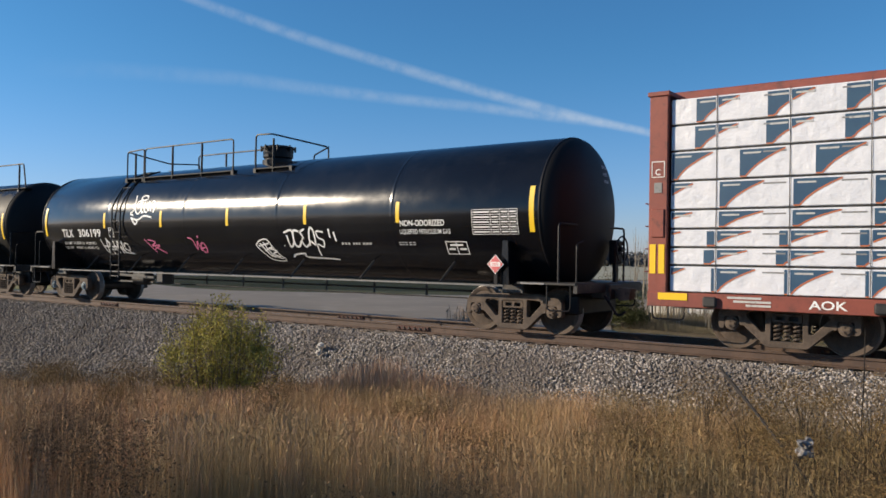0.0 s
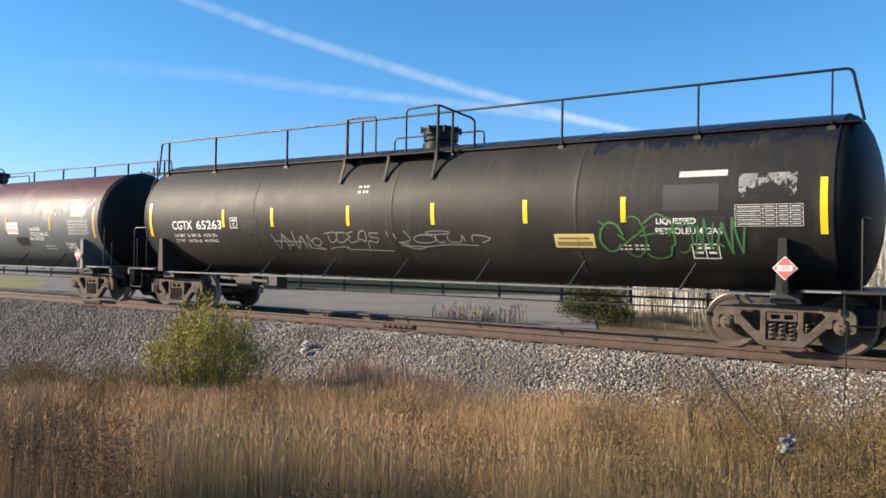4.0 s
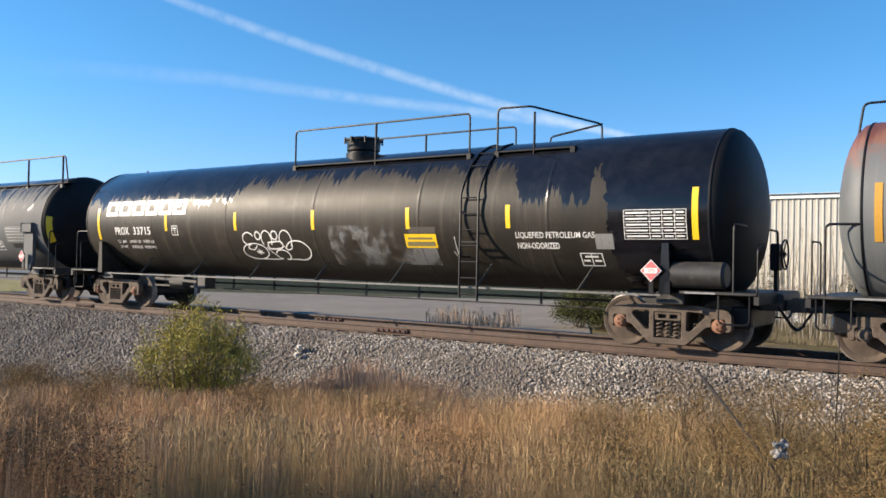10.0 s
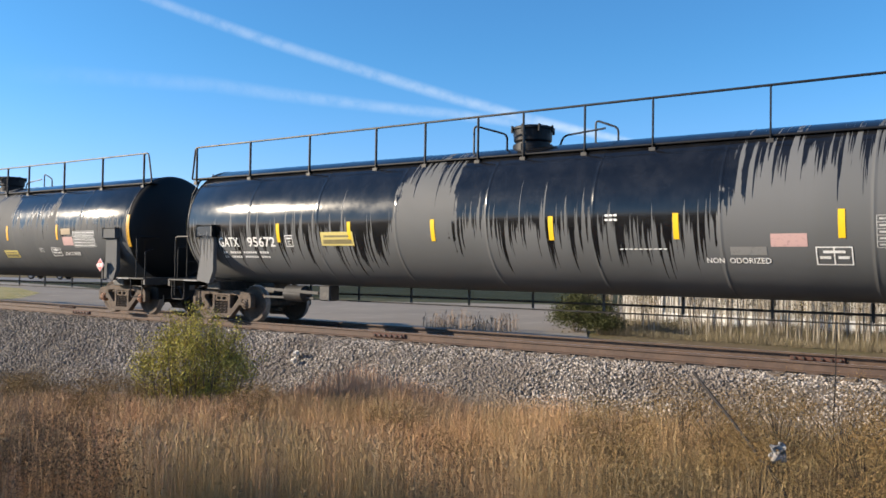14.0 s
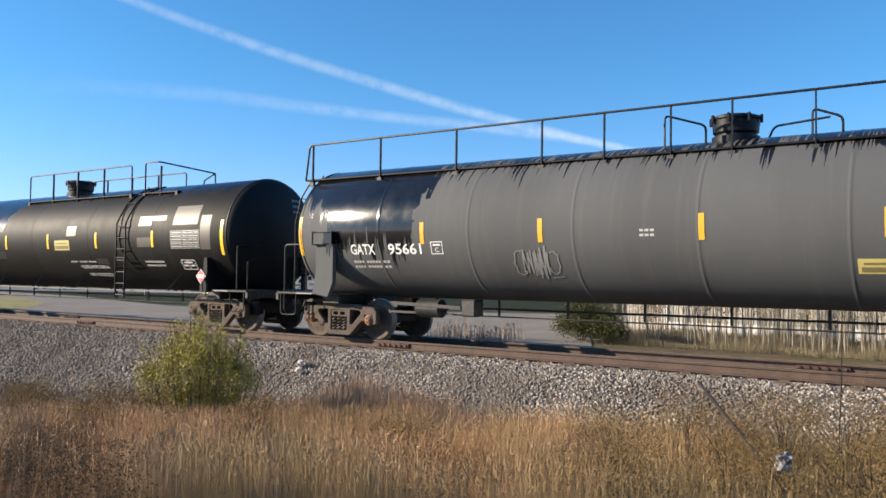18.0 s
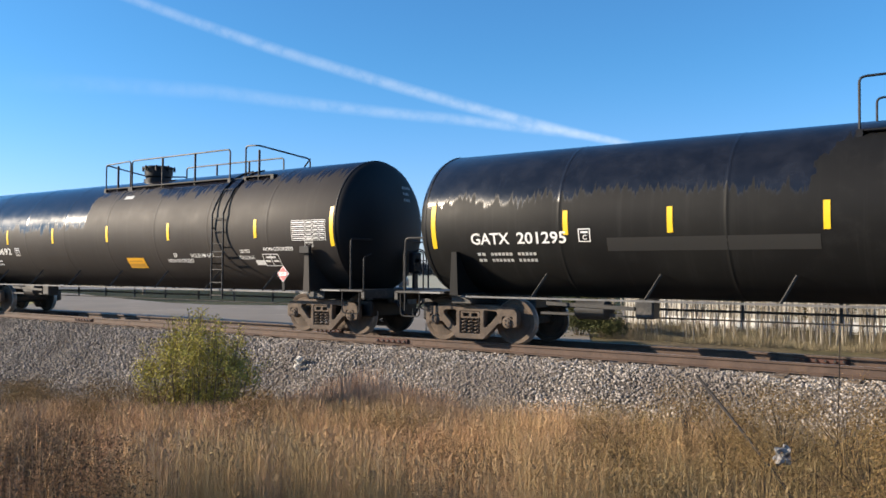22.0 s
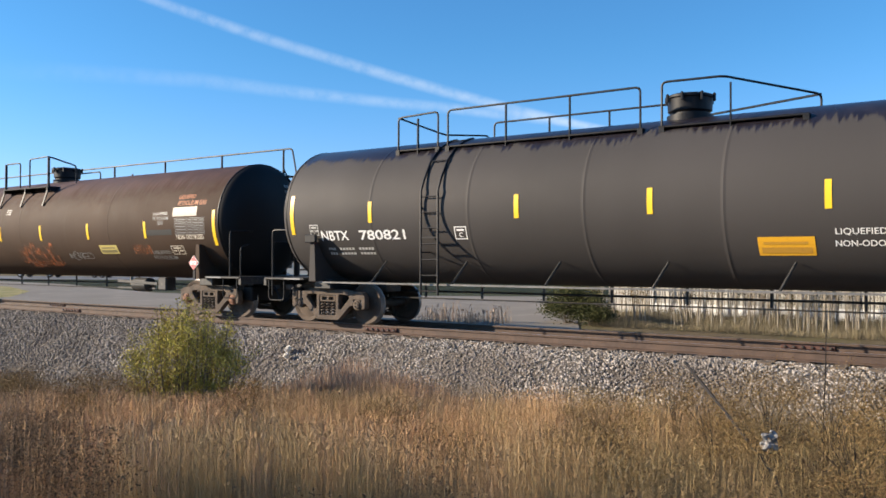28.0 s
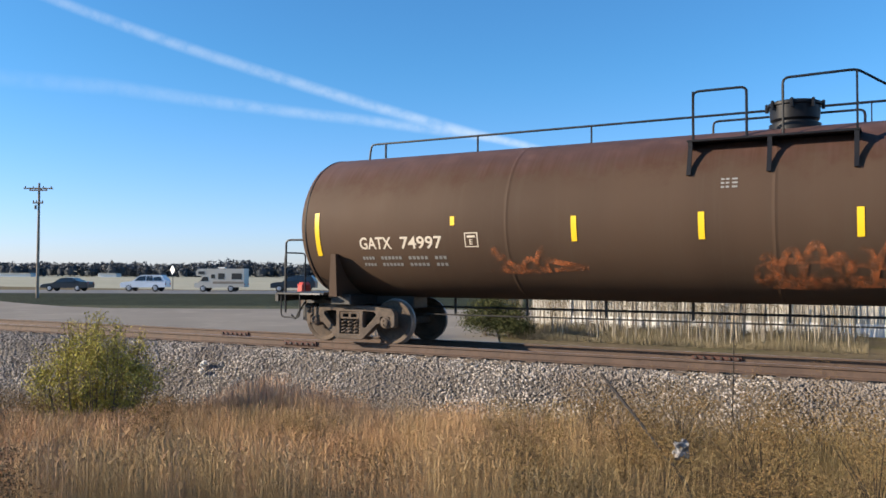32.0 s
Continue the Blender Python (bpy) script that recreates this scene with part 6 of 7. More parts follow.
# utility pole
POLE_WOOD = surface("pole_wood", (0.20, 0.165, 0.13), (0.27, 0.225, 0.18), 2.0, 0.9)
px, py = far(66, -32.3)
g = Geo().tube([(0, 0, -0.8), (0, 0, 4), (0, 0, 8.6)], [0.125, 0.11, 0.085], 10)
pole = thing("utility_pole", g, POLE_WOOD, pose(px, py, 0, 0, 0, 29), "weathered timber utility pole with two crossarms", "utility pole")
for z, w in ((8.15, 1.15), (8.0, 0.7), (7.0, 0.4)):
    c = part("crossarm", Geo().beam((-w, -0.15, z), (w, -0.15, z), 0.09, 0.11), POLE_WOOD, pole)
    for u in (-0.9, -0.35, 0.35, 0.9):
        part("insulator", Geo().lathe([(0.0, 0.03), (0.05, 0.05), (0.12, 0.045), (0.16, 0.0)], "z", 8, (u * w, -0.15, z + 0.05)), FRAME_STEEL, c)
part("transformer", Geo().lathe([(6.5, 0.0), (6.5, 0.09), (6.8, 0.09), (6.85, 0.0)], "z", 12, (-0.22, -0.1, 0)), FRAME_STEEL, pole)

# metal building, its long wall parallel to the track
METAL = surface("pale_metal_siding", (0.44, 0.42, 0.37), (0.50, 0.48, 0.43), 0.7, 0.6, grime=(0.36, 0.33, 0.28), spec=0.3)
TRIM_WHITE = surface("white_trim", (0.74, 0.74, 0.72), (0.68, 0.68, 0.66), 2.0, 0.5)
bx0, by0, bh = -11.6, 31.2, 4.75
house = tagged(new("metal_building"), "long pale metal building with ribbed siding", "building")
house.location = (bx0, by0, -0.62)
L = 46.0
part("wall", Geo().box(0, 0, 0, L, 14, bh), METAL, house)
part("roof", Geo().add([(-0.15, -0.2, bh), (L, -0.2, bh), (L, 7, bh + 0.12), (-0.15, 7, bh + 0.12), (L, 14.2, bh), (-0.15, 14.2, bh)], [(0, 1, 2, 3), (3, 2, 4, 5)]), METAL, house)
rib = Geo().add([(x, y, z) for z in (0, bh - 0.02) for x, y in ((-0.04, 0), (-0.02, -0.025), (0.02, -0.025), (0.04, 0))], [(0, 1, 5, 4), (1, 2, 6, 5), (2, 3, 7, 6)]).mesh("rib", METAL, 0)
for k in range(1, 200):
    part("rib", rib, None, house).location = (k * 0.2, 0, 0)
part("annex", Geo().box(-1.7, 0.6, 0, -0.07, 4.0, 2.9), METAL, house, "low pale metal annex")
part("corner_trim", Geo().box(-0.06, -0.06, 0, 0.22, 0.2, bh), TRIM_WHITE, house)
part("eave_trim", Geo().box(-0.1, -0.10, bh - 0.16, L, -0.02, bh + 0.02), TRIM_WHITE, house)
part("base_course", Geo().box(0.0, -0.03, 0, L, 0.0, 0.45), TRIM_WHITE, house)


# ---------------------------------------------------------------- plants
def leaf_material(name, a, b, c):
    n = Nodes(name)
    r = n.put("ShaderNodeNewGeometry").outputs["Random Per Island"]
    col = n.mix(n.ramp(r, 0.0, 0.7), a, b)
    col = n.mix(n.ramp(r, 0.75, 0.95), col, c)
    big = n.noise(n.coord(), 0.8, 3.0)
    col = n.mix(n.math("MULTIPLY", n.ramp(big, 0.42, 0.6), 0.5), col, b)
    n.set(n.bsdf.inputs["Subsurface Weight"], 0.0)
    return n.done(col, 0.8, 0.0, 0.15)


def blades(name, n, place, height, width, lean, seed, mat, head=0.0):
    """Grass: bent tapering blades; with head, stems that carry a seed head. place(rs, n) gives x, y and ground z; height(x, y) metres."""
    rs = np.random.RandomState(seed)
    x, y, z = place(rs, n)
    h = height(x, y) * (0.45 + 0.75 * rs.rand(n))
    a, b = rs.rand(n) * 6.283, rs.rand(n) * 6.283
    w = width * (0.6 + 0.8 * rs.rand(n))
    dx, dy = np.cos(a), np.sin(a)
    r = rs.rand(n)
    lx, ly = np.cos(b) * lean * h * r, np.sin(b) * lean * h * r
    rows = ((0, -1, 0), (0, 1, 0), (0.55, -0.8, 0.3), (0.55, 0.8, 0.3), (1, 0, 1))
    if head:
        k = 1 - head
        rows = ((0, -1, 0), (0, 1, 0), (k, -0.7, 0.5), (k, 0.7, 0.5), (k + head * 0.4, -2.2, 0.75), (k + head * 0.4, 2.2, 0.75), (1, 0, 1.1))
    P = np.zeros((n, len(rows), 3))
    for i, (k, s, l) in enumerate(rows):
        P[:, i, 0] = x + dx * w * s / 2 + lx * l
        P[:, i, 1] = y + dy * w * s / 2 + ly * l
        P[:, i, 2] = z + h * k
    o = (np.arange(n) * len(rows))[:, None]
    tris = [(0, 1, 3), (0, 3, 2), (2, 3, 4)] if not head else [(0, 1, 3), (0, 3, 2), (2, 3, 5), (2, 5, 4), (4, 5, 6)]
    F = np.concatenate([o + np.array([t]) for t in tris], 0)
    return fast_mesh(name, P.reshape(-1, 3), F, mat)


def grass_material(name, gain):
    g = Nodes(name)
    ri = g.put("ShaderNodeNewGeometry").outputs["Random Per Island"]
    tone = lambda lo, hi: g.mix(g.math("MULTIPLY", g.ramp(ri, 0.0, 1.0), 0.55), (lo[0] * gain, lo[1] * gain * 0.985, lo[2] * gain), (hi[0] * gain, hi[1] * gain * 0.985, hi[2] * gain))
    big = g.noise(g.coord(scale=(0.4, 0.9, 0.2)), 0.75, 5.0, 0.6)
    mid = g.noise(g.coord(scale=(1, 1.3, 0.2), shift=(7, 0, 0)), 1.1, 5.0, 0.65)
    grey = g.noise(g.coord(scale=(0.7, 1.2, 0.2), shift=(31, 4, 0)), 0.8, 4.0, 0.6)
    col = g.mix(g.ramp(big, 0.42, 0.58), tone((0.22, 0.13, 0.065), (0.50, 0.34, 0.19)), tone((0.14, 0.10, 0.045), (0.37, 0.28, 0.15)))
    col = g.mix(g.ramp(mid, 0.53, 0.63), col, tone((0.20, 0.115, 0.066), (0.44, 0.285, 0.18)))
    col = g.mix(g.ramp(grey, 0.52, 0.60), col, tone((0.09, 0.07, 0.05), (0.25, 0.20, 0.145)))
    dark = g.noise(g.coord(scale=(1, 1.4, 0.3), shift=(3, 14, 0)), 1.5, 5.0, 0.7)
    col = g.mix(g.math("MULTIPLY", g.ramp(dark, 0.54, 0.64), 0.6), col, tone((0.06, 0.045, 0.022), (0.20, 0.14, 0.07)))
    east = g.put("ShaderNodeSeparateXYZ", {0: g.put("ShaderNodeTexCoord").outputs["Object"]}).outputs[0]
    # olive weeds towards +x; the shade of the hollow there darkens this tone too
    olive = g.ramp(g.math("ADD", east, g.math("MULTIPLY", g.noise(g.coord(shift=(0, 51, 0)), 0.7, 4.0), 5.0)), -3.0, 1.5)
    col = g.mix(g.math("MULTIPLY", olive, 0.75), col, tone((0.065, 0.052, 0.022), (0.19, 0.155, 0.075)))
    return g.done(col, 0.9, 0.0, 0.1)


GRASS = grass_material("low_dry_grass", 1.95)
CHAFF = grass_material("dry_chaff", 1.55)
SEED_GRASS = grass_material("seeding_grass", 1.85)
ground_np = np.vectorize(ground_at)


def ragged(x, wide, fine):
    return np.array([wide * noise.noise((a * 0.45, 3.0, 5.0)) + fine * noise.noise((a * 2.3, 9.0, 5.0)) for a in x])


def thicket(x, y):
    """Where brown weeds take over from the grass, 0 to 1."""
    s = x / y
    side = np.clip((-s - 1.32) / 0.3, 0, 1) + np.clip((s + 0.55) / 0.2, 0, 1) * np.clip((10.6 - y) / 1.5, 0, 1)
    patchy = np.array([noise.noise((a * 0.55, b * 0.8, 1.0)) + 0.5 * noise.noise((a * 1.5, b * 1.9, 4.0)) for a, b in zip(x, y)])
    return np.clip(side * 1.1 + 1.6 * patchy - 0.3, 0, 1)


def field_place(rs, n):
    y = 3.0 + 9.8 * rs.rand(n)
    x = -2.25 * y - 0.5 + (2.45 * y + 1.0) * rs.rand(n)
    y = np.minimum(y, 12.5 + ragged(x, 0.45, 0.3) - 0.5 * rs.rand(n) ** 2)
    keep = (rs.rand(n) > 0.85 * thicket(x, y)) & (0.81 * y - 0.58 * x > 6.0)
    k = np.where(keep)[0]
    k = k[rs.randint(0, len(k), n)]
    x, y = np.where(keep, x, x[k] + 0.05 * rs.normal(size=n)), np.where(keep, y, y[k] - 0.03 * rs.rand(n))
    return x, y, ground_np(x, y)


def field_height(x, y):
    wave = np.array([0.6 * noise.noise((a * 0.5, b * 0.6, 5.0)) + 0.5 * noise.noise((a * 1.7, b * 1.9, 2.0)) for a, b in zip(x, y)])
    low = 0.36 + 0.36 * np.clip((x + 13.0) / 13.0, 0, 1)
    return (low + 0.22 * wave) * (1 - 0.25 * np.clip((y - 12.1) / 0.6, 0, 1)) + 0.12 * np.clip((8.5 - y) / 3, 0, 1)


def stem_height(x, y):
    return field_height(x, y) * 1.12 + 0.05


tagged(new("low_grass", blades("low_grass", 380000, field_place, field_height, 0.0021, 0.17, 11, GRASS)), "matted dry brown and straw-coloured autumn grass", "grass", kind="stuff")
tagged(new("seeding_grass", blades("seeding_grass", 85000, field_place, stem_height, 0.0020, 0.13, 12, SEED_GRASS, 0.1)), "upright pale grass stems with dry seed heads", "grass", kind="stuff")



def chaff():
    """Small dry leaves, husks and broken bits caught all through the upper grass."""
    rs = np.random.RandomState(77)
    n = 120000
    x, y, z = field_place(rs, n)
    top = stem_height(x, y)
    p = np.stack([x, y, z + top * (0.35 + 0.75 * rs.rand(n) ** 0.8)], -1)
    d = rs.normal(size=(n, 3))
    d /= np.linalg.norm(d, axis=1)[:, None]
    s = np.cross(d, rs.normal(size=(n, 3)))
    s /= np.linalg.norm(s, axis=1)[:, None]
    l = 0.006 + 0.016 * rs.rand(n, 1) ** 2
    P = np.stack([p - d * l, p + s * l * 0.28, p + d * l, p - s * l * 0.28], 1)
    o = (np.arange(n) * 4)[:, None]
    return P.reshape(-1, 3), np.concatenate([o + np.array([[0, 1, 2]]), o + np.array([[0, 2, 3]])], 0)


V, F = chaff()
tagged(new("dry_leaf_bits", fast_mesh("dry_leaf_bits", V, F, CHAFF)), "small dry leaves and husks caught in the grass", "grass", kind="stuff")


def weed_leaves():
    """Brown leafy weeds that fill the thickets in the grass."""
    rs = np.random.RandomState(78)
    n = 900000
    y = 3.3 + 9.0 * rs.rand(n)
    x = -2.25 * y - 0.5 + (2.45 * y + 1.0) * rs.rand(n)
    keep = rs.rand(n) < thicket(x, y)
    x, y = x[keep][:200000], y[keep][:200000]
    n = len(x)
    lump = np.array([noise.noise((a * 2.6, b * 2.6, 8.0)) for a, b in zip(x, y)])
    top = field_height(x, y) * (1.0 + 0.45 * lump)
    p = np.stack([x, y, ground_np(x, y) + top * (0.25 + 0.75 * rs.rand(n) ** 0.6)], -1)
    d = rs.normal(size=(n, 3)) + np.array([0, 0, 0.5])
    d /= np.linalg.norm(d, axis=1)[:, None]
    s = np.cross(d, rs.normal(size=(n, 3)))
    s /= np.linalg.norm(s, axis=1)[:, None]
    l = 0.006 + 0.010 * rs.rand(n, 1)
    P = np.stack([p - d * l, p + s * l * 0.4, p + d * l, p - s * l * 0.4], 1)
    o = (np.arange(n) * 4)[:, None]
    return P.reshape(-1, 3), np.concatenate([o + np.array([[0, 1, 2]]), o + np.array([[0, 2, 3]])], 0)


THICKET = leaf_material("brown_thicket", (0.14, 0.092, 0.050), (0.095, 0.064, 0.035), (0.21, 0.14, 0.08))
V, F = weed_leaves()
tagged(new("brown_weeds", fast_mesh("brown_weeds", V, F, THICKET)), "brown leafy autumn weeds in thickets among the grass", "weeds", kind="stuff")


def plume_place(rs, n):
    x = -10.3 + 1.1 * rs.normal(size=n)
    y = 12.0 + 0.28 * rs.normal(size=n)
    return x, y, ground_np(x, y)


PLUME = leaf_material("reddish_plume", (0.46, 0.31, 0.21), (0.36, 0.235, 0.155), (0.56, 0.42, 0.30))
tagged(new("plume_grass", blades("plume_grass", 2600, plume_place, lambda x, y: 0.95 - 0.25 * np.abs(x + 10.3), 0.0035, 0.2, 14, PLUME, 0.35)), "reddish plume grass at the foot of the ballast", "grass", kind="stuff")

BUSH_LEAF = leaf_material("bush_leaf", (0.38, 0.325, 0.065), (0.255, 0.22, 0.05), (0.53, 0.47, 0.11))
TWIG = surface("twig_bark", (0.10, 0.075, 0.05), (0.15, 0.115, 0.08), 8.0, 0.9)
CONIFER = leaf_material("evergreen_leaf", (0.048, 0.054, 0.020), (0.070, 0.076, 0.028), (0.11, 0.108, 0.04))


def leaves(n, centre, radii, size, seed, mat, name, clumps=40, up=0.4):
    """Many small leaves in uneven clumps within an ellipsoid."""
    rs = np.random.RandomState(seed)
    c = rs.normal(size=(clumps, 3))
    c /= np.linalg.norm(c, axis=1)[:, None]
    c *= (0.25 + 0.75 * rs.rand(clumps, 1) ** 0.6)
    c[:, 2] = np.abs(c[:, 2]) * (1 + up) - up * 0.9
    k = rs.randint(0, clumps, n)
    p = c[k] + rs.normal(size=(n, 3)) * (0.13 if clumps > 60 else 0.16)
    p = p * np.array(radii) + np.array(centre)
    a = rs.rand(n) * 6.283
    e = (rs.rand(n) - 0.35) * 2.0
    d = np.stack([np.cos(a) * np.cos(e), np.sin(a) * np.cos(e), np.sin(e)], -1)
    s = np.cross(d, rs.normal(size=(n, 3)))
    s /= np.linalg.norm(s, axis=1)[:, None]
    l = size * (0.6 + 0.8 * rs.rand(n, 1))
    P = np.stack([p, p + d * l * 0.5 + s * l * 0.22, p + d * l, p + d * l * 0.5 - s * l * 0.22], 1)
    o = (np.arange(n) * 4)[:, None]
    return fast_mesh(name, P.reshape(-1, 3), np.concatenate([o + np.array([[0, 1, 2]]), o + np.array([[0, 2, 3]])], 0), mat)


def bush(name, x, y, z, radii, n, size, seed, mat, label, stems=26):
    rnd = random.Random(seed)
    b = tagged(new(name), label, "bush")
    b.location = (x, y, z)
    for k in range(stems):
        a, r = rnd.uniform(0, 6.28), rnd.uniform(0.3, 0.85)
        top = (math.cos(a) * radii[0] * r, math.sin(a) * radii[1] * r, radii[2] * rnd.uniform(1.0, 1.75) * (1.1 - 0.4 * r))
        part("stem", Geo().tube([(0.1 * math.cos(a), 0.1 * math.sin(a), 0), (top[0] * 0.5, top[1] * 0.5, top[2] * 0.55), top], [0.018, 0.012, 0.004], 5), TWIG, b)
    part("foliage", leaves(n, (0, 0, radii[2] * 0.8), radii, size, seed, mat, "foliage", 130), None, b)
    return b




def twiggy_shrub(x, y, z, wide, deep, tall, seed, label):
    """Upright forked twigs, each with a sparse sleeve of small leaves."""
    rnd, rs = random.Random(seed), np.random.RandomState(seed)
    b = tagged(new("shrub"), label, "bush")
    b.location = (x, y, z)
    ends = []
    for k in range(64):
        a, r = rnd.uniform(0, 6.283), rnd.random() ** 0.6
        u, v = math.cos(a) * r, math.sin(a) * r
        h = tall * (1.0 - 0.5 * r * r) * rnd.uniform(0.72, 1.06)
        base, mid, top = Vector((u * 0.55 * wide, v * 0.55 * deep, 0)), Vector((u * 0.85 * wide, v * 0.85 * deep, h * 0.5)), Vector((u * wide, v * deep, h))
        stem = part("stem", Geo().tube([base, mid, top], [0.016, 0.011, 0.003], 5), TWIG, b)
        ends.append((base.lerp(mid, 0.15), mid, top))
        g = Geo()
        for i in range(4):
            p = mid.lerp(top, rnd.uniform(0.0, 0.8)) if i else base.lerp(mid, 0.6)
            q = p + Vector((rnd.uniform(-0.32, 0.32), rnd.uniform(-0.28, 0.28), rnd.uniform(0.15, 0.45)))
            g.tube([p, p.lerp(q, 0.5) + Vector((0, 0, 0.03)), q], [0.006, 0.004, 0.0015], 4, False)
            ends.append((p, p.lerp(q, 0.5) + Vector((0, 0, 0.03)), q))
        part("twig", g, TWIG, stem)
    n = 24000
    T = np.array([[tuple(p) for p in e] for e in ends])
    k = rs.randint(0, len(ends), n)
    f = rs.rand(n, 1) ** 0.75
    P = np.where(f < 0.5, T[k, 0] + (T[k, 1] - T[k, 0]) * f * 2, T[k, 1] + (T[k, 2] - T[k, 1]) * (f * 2 - 1)) + rs.normal(size=(n, 3)) * 0.06
    d = rs.normal(size=(n, 3)) + np.array([0, 0, 0.3])
    d /= np.linalg.norm(d, axis=1)[:, None]
    s = np.cross(d, rs.normal(size=(n, 3)))
    s /= np.linalg.norm(s, axis=1)[:, None]
    l = 0.045 * (0.6 + 0.8 * rs.rand(n, 1))
    Q = np.stack([P, P + d * l * 0.5 + s * l * 0.2, P + d * l, P + d * l * 0.5 - s * l * 0.2], 1)
    o = (np.arange(n) * 4)[:, None]
    part("foliage", fast_mesh("foliage", Q.reshape(-1, 3), np.concatenate([o + np.array([[0, 1, 2]]), o + np.array([[0, 2, 3]])], 0), BUSH_LEAF), None, b)


twiggy_shrub(-12.6, 10.0, -1.52, 1.38, 1.05, 2.36, 4, "wispy yellow-green autumn shrub at the foot of the ballast")
bush("evergreen_shrub", -11.95, 24.8, -0.68, (0.92, 0.8, 0.80), 12000, 0.06, 9, CONIFER, "dark evergreen shrub beyond the track", 10)
bush("evergreen_shrub", -11.0, 24.6, -0.68, (0.72, 0.7, 0.62), 7000, 0.06, 10, CONIFER, "small dark evergreen shrub beyond the track", 6)

# distant tree belt: trunks hidden, crowns of clumped leaves
# blue-grey leaves: the haze of the distance is put into their colour
TREES = leaf_material("hazed_tree_leaf", (0.070, 0.080, 0.094), (0.078, 0.086, 0.096), (0.088, 0.088, 0.090))


def tree_belt():
    rs = np.random.RandomState(8)
    Vs, Fs, o = [], [], 0
    for k in range(520):
        side = -420 + 780 * rs.rand()
        dep = 430 + 60 * rs.rand()
        x, y = far(dep, side)
        hgt = 5.0 + 2.2 * rs.rand() + 4.5 * max(0, noise.noise((side * 0.03, 0, 0))) + 1.6 * noise.noise((side * 0.15, 3, 0))
        ring = [(math.cos(a), math.sin(a)) for a in (0.0, 1.05, 2.09, 3.14, 4.19, 5.24)]
        core = [(x + 2.6 * k * u * (0.8 + 0.4 * rs.rand()), y + 2.6 * k * v * (0.8 + 0.4 * rs.rand()), z * hgt) for k, z in ((0.9, 0.0), (1.1, 0.4), (0.75, 0.72)) for u, v in ring] + [(x, y, hgt * 0.86)]
        Vs.append(np.array(core))
        Fs.append(np.array([(r * 6 + j, r * 6 + (j + 1) % 6, r * 6 + 6 + j) for r in range(2) for j in range(6)] + [(r * 6 + (j + 1) % 6, r * 6 + 6 + (j + 1) % 6, r * 6 + 6 + j) for r in range(2) for j in range(6)] + [(12 + j, 12 + (j + 1) % 6, 18) for j in range(6)]) + o)
        o += 19
        n = 150
        c = rs.normal(size=(n, 3)) * np.array([2.2, 2.2, hgt * 0.25]) + np.array([x, y, hgt * 0.5])
        c[:, 2] = np.clip(c[:, 2], 0, hgt)
        r = 0.38 + 0.25 * rs.rand(n, 1, 1)
        T = rs.normal(size=(n, 4, 3)) * r + c[:, None]
        Vs.append(T.reshape(-1, 3))
        i = (np.arange(n) * 4)[:, None] + o
        Fs += [i + np.array([[0, 1, 2]]), i + np.array([[0, 2, 3]]), i + np.array([[0, 1, 3]])]
        o += n * 4
    return np.concatenate(Vs), np.concatenate(Fs)


V, F = tree_belt()
tagged(new("far_trees", fast_mesh("far_trees", V, F, TREES)), "distant dark tree belt on the horizon", "trees", kind="stuff")

# pale farm buildings beyond the field
for side, w, h in ((-163, 9.0, 1.3), (-211, 22.0, 1.2)):
    bx1, by1 = far(405, side)
    b = tagged(new("farm_building"), "small white farm building far off beyond the field", "building", "far farm buildings")
    b.matrix_world = pose(bx1, by1, -0.66, 0, 0, 28.9)
    part("wall", Geo().box(-w / 2, -3, 0, w / 2, 3, h), TRIM_WHITE, b)
    part("roof", Geo().slab([(-w / 2 - 0.3, h), (w / 2 + 0.3, h), (w / 2 - 0.5, h + 0.6), (-w / 2 + 0.5, h + 0.6)], -3.3, 3.3), METAL, b)

# thin leafless saplings and stalks along the far side of the track
SAPLING = surface("pale_bark", (0.34, 0.30, 0.235), (0.22, 0.185, 0.14), 5.0, 0.9, grime=(0.12, 0.10, 0.075))
rnd = random.Random(21)
for k in range(290):
    y = 25.2 + 5.4 * rnd.random()
    x = -0.44 * y + (0.40 * y) * rnd.random() ** 0.85
    h, fat = rnd.uniform(1.6, 3.6), rnd.choice((0.8, 1.0, 1.0, 1.5, 2.1))
    b = tagged(new("sapling"), "thin leafless pale sapling", "sapling", "leafless saplings")
    b.location = (x, y, ground_height(y) - 0.03)
    l = (rnd.uniform(-0.25, 0.25), rnd.uniform(-0.2, 0.2))
    part("stem", Geo().tube([(0, 0, 0), (l[0] * 0.3, l[1] * 0.5, h * 0.5), (l[0], l[1], h)], [0.013 * fat, 0.0095 * fat, 0.003], 5), SAPLING, b)
    for i in range(rnd.randint(2, 4)):
        z, a, r = h * rnd.uniform(0.3, 0.92), rnd.uniform(0, 6.28), rnd.uniform(0.15, 0.4)
        q = (l[0] * z / h, l[1] * z / h, z)
        g = Geo().tube([q, (q[0] + r * 0.5 * math.cos(a), q[1] + r * 0.5 * math.sin(a), z + r * 0.6), (q[0] + r * 0.8 * math.cos(a), q[1] + r * 0.8 * math.sin(a), z + r * 1.3)], [0.006, 0.004, 0.0015], 4, False)
        part("branch", g, SAPLING, b)


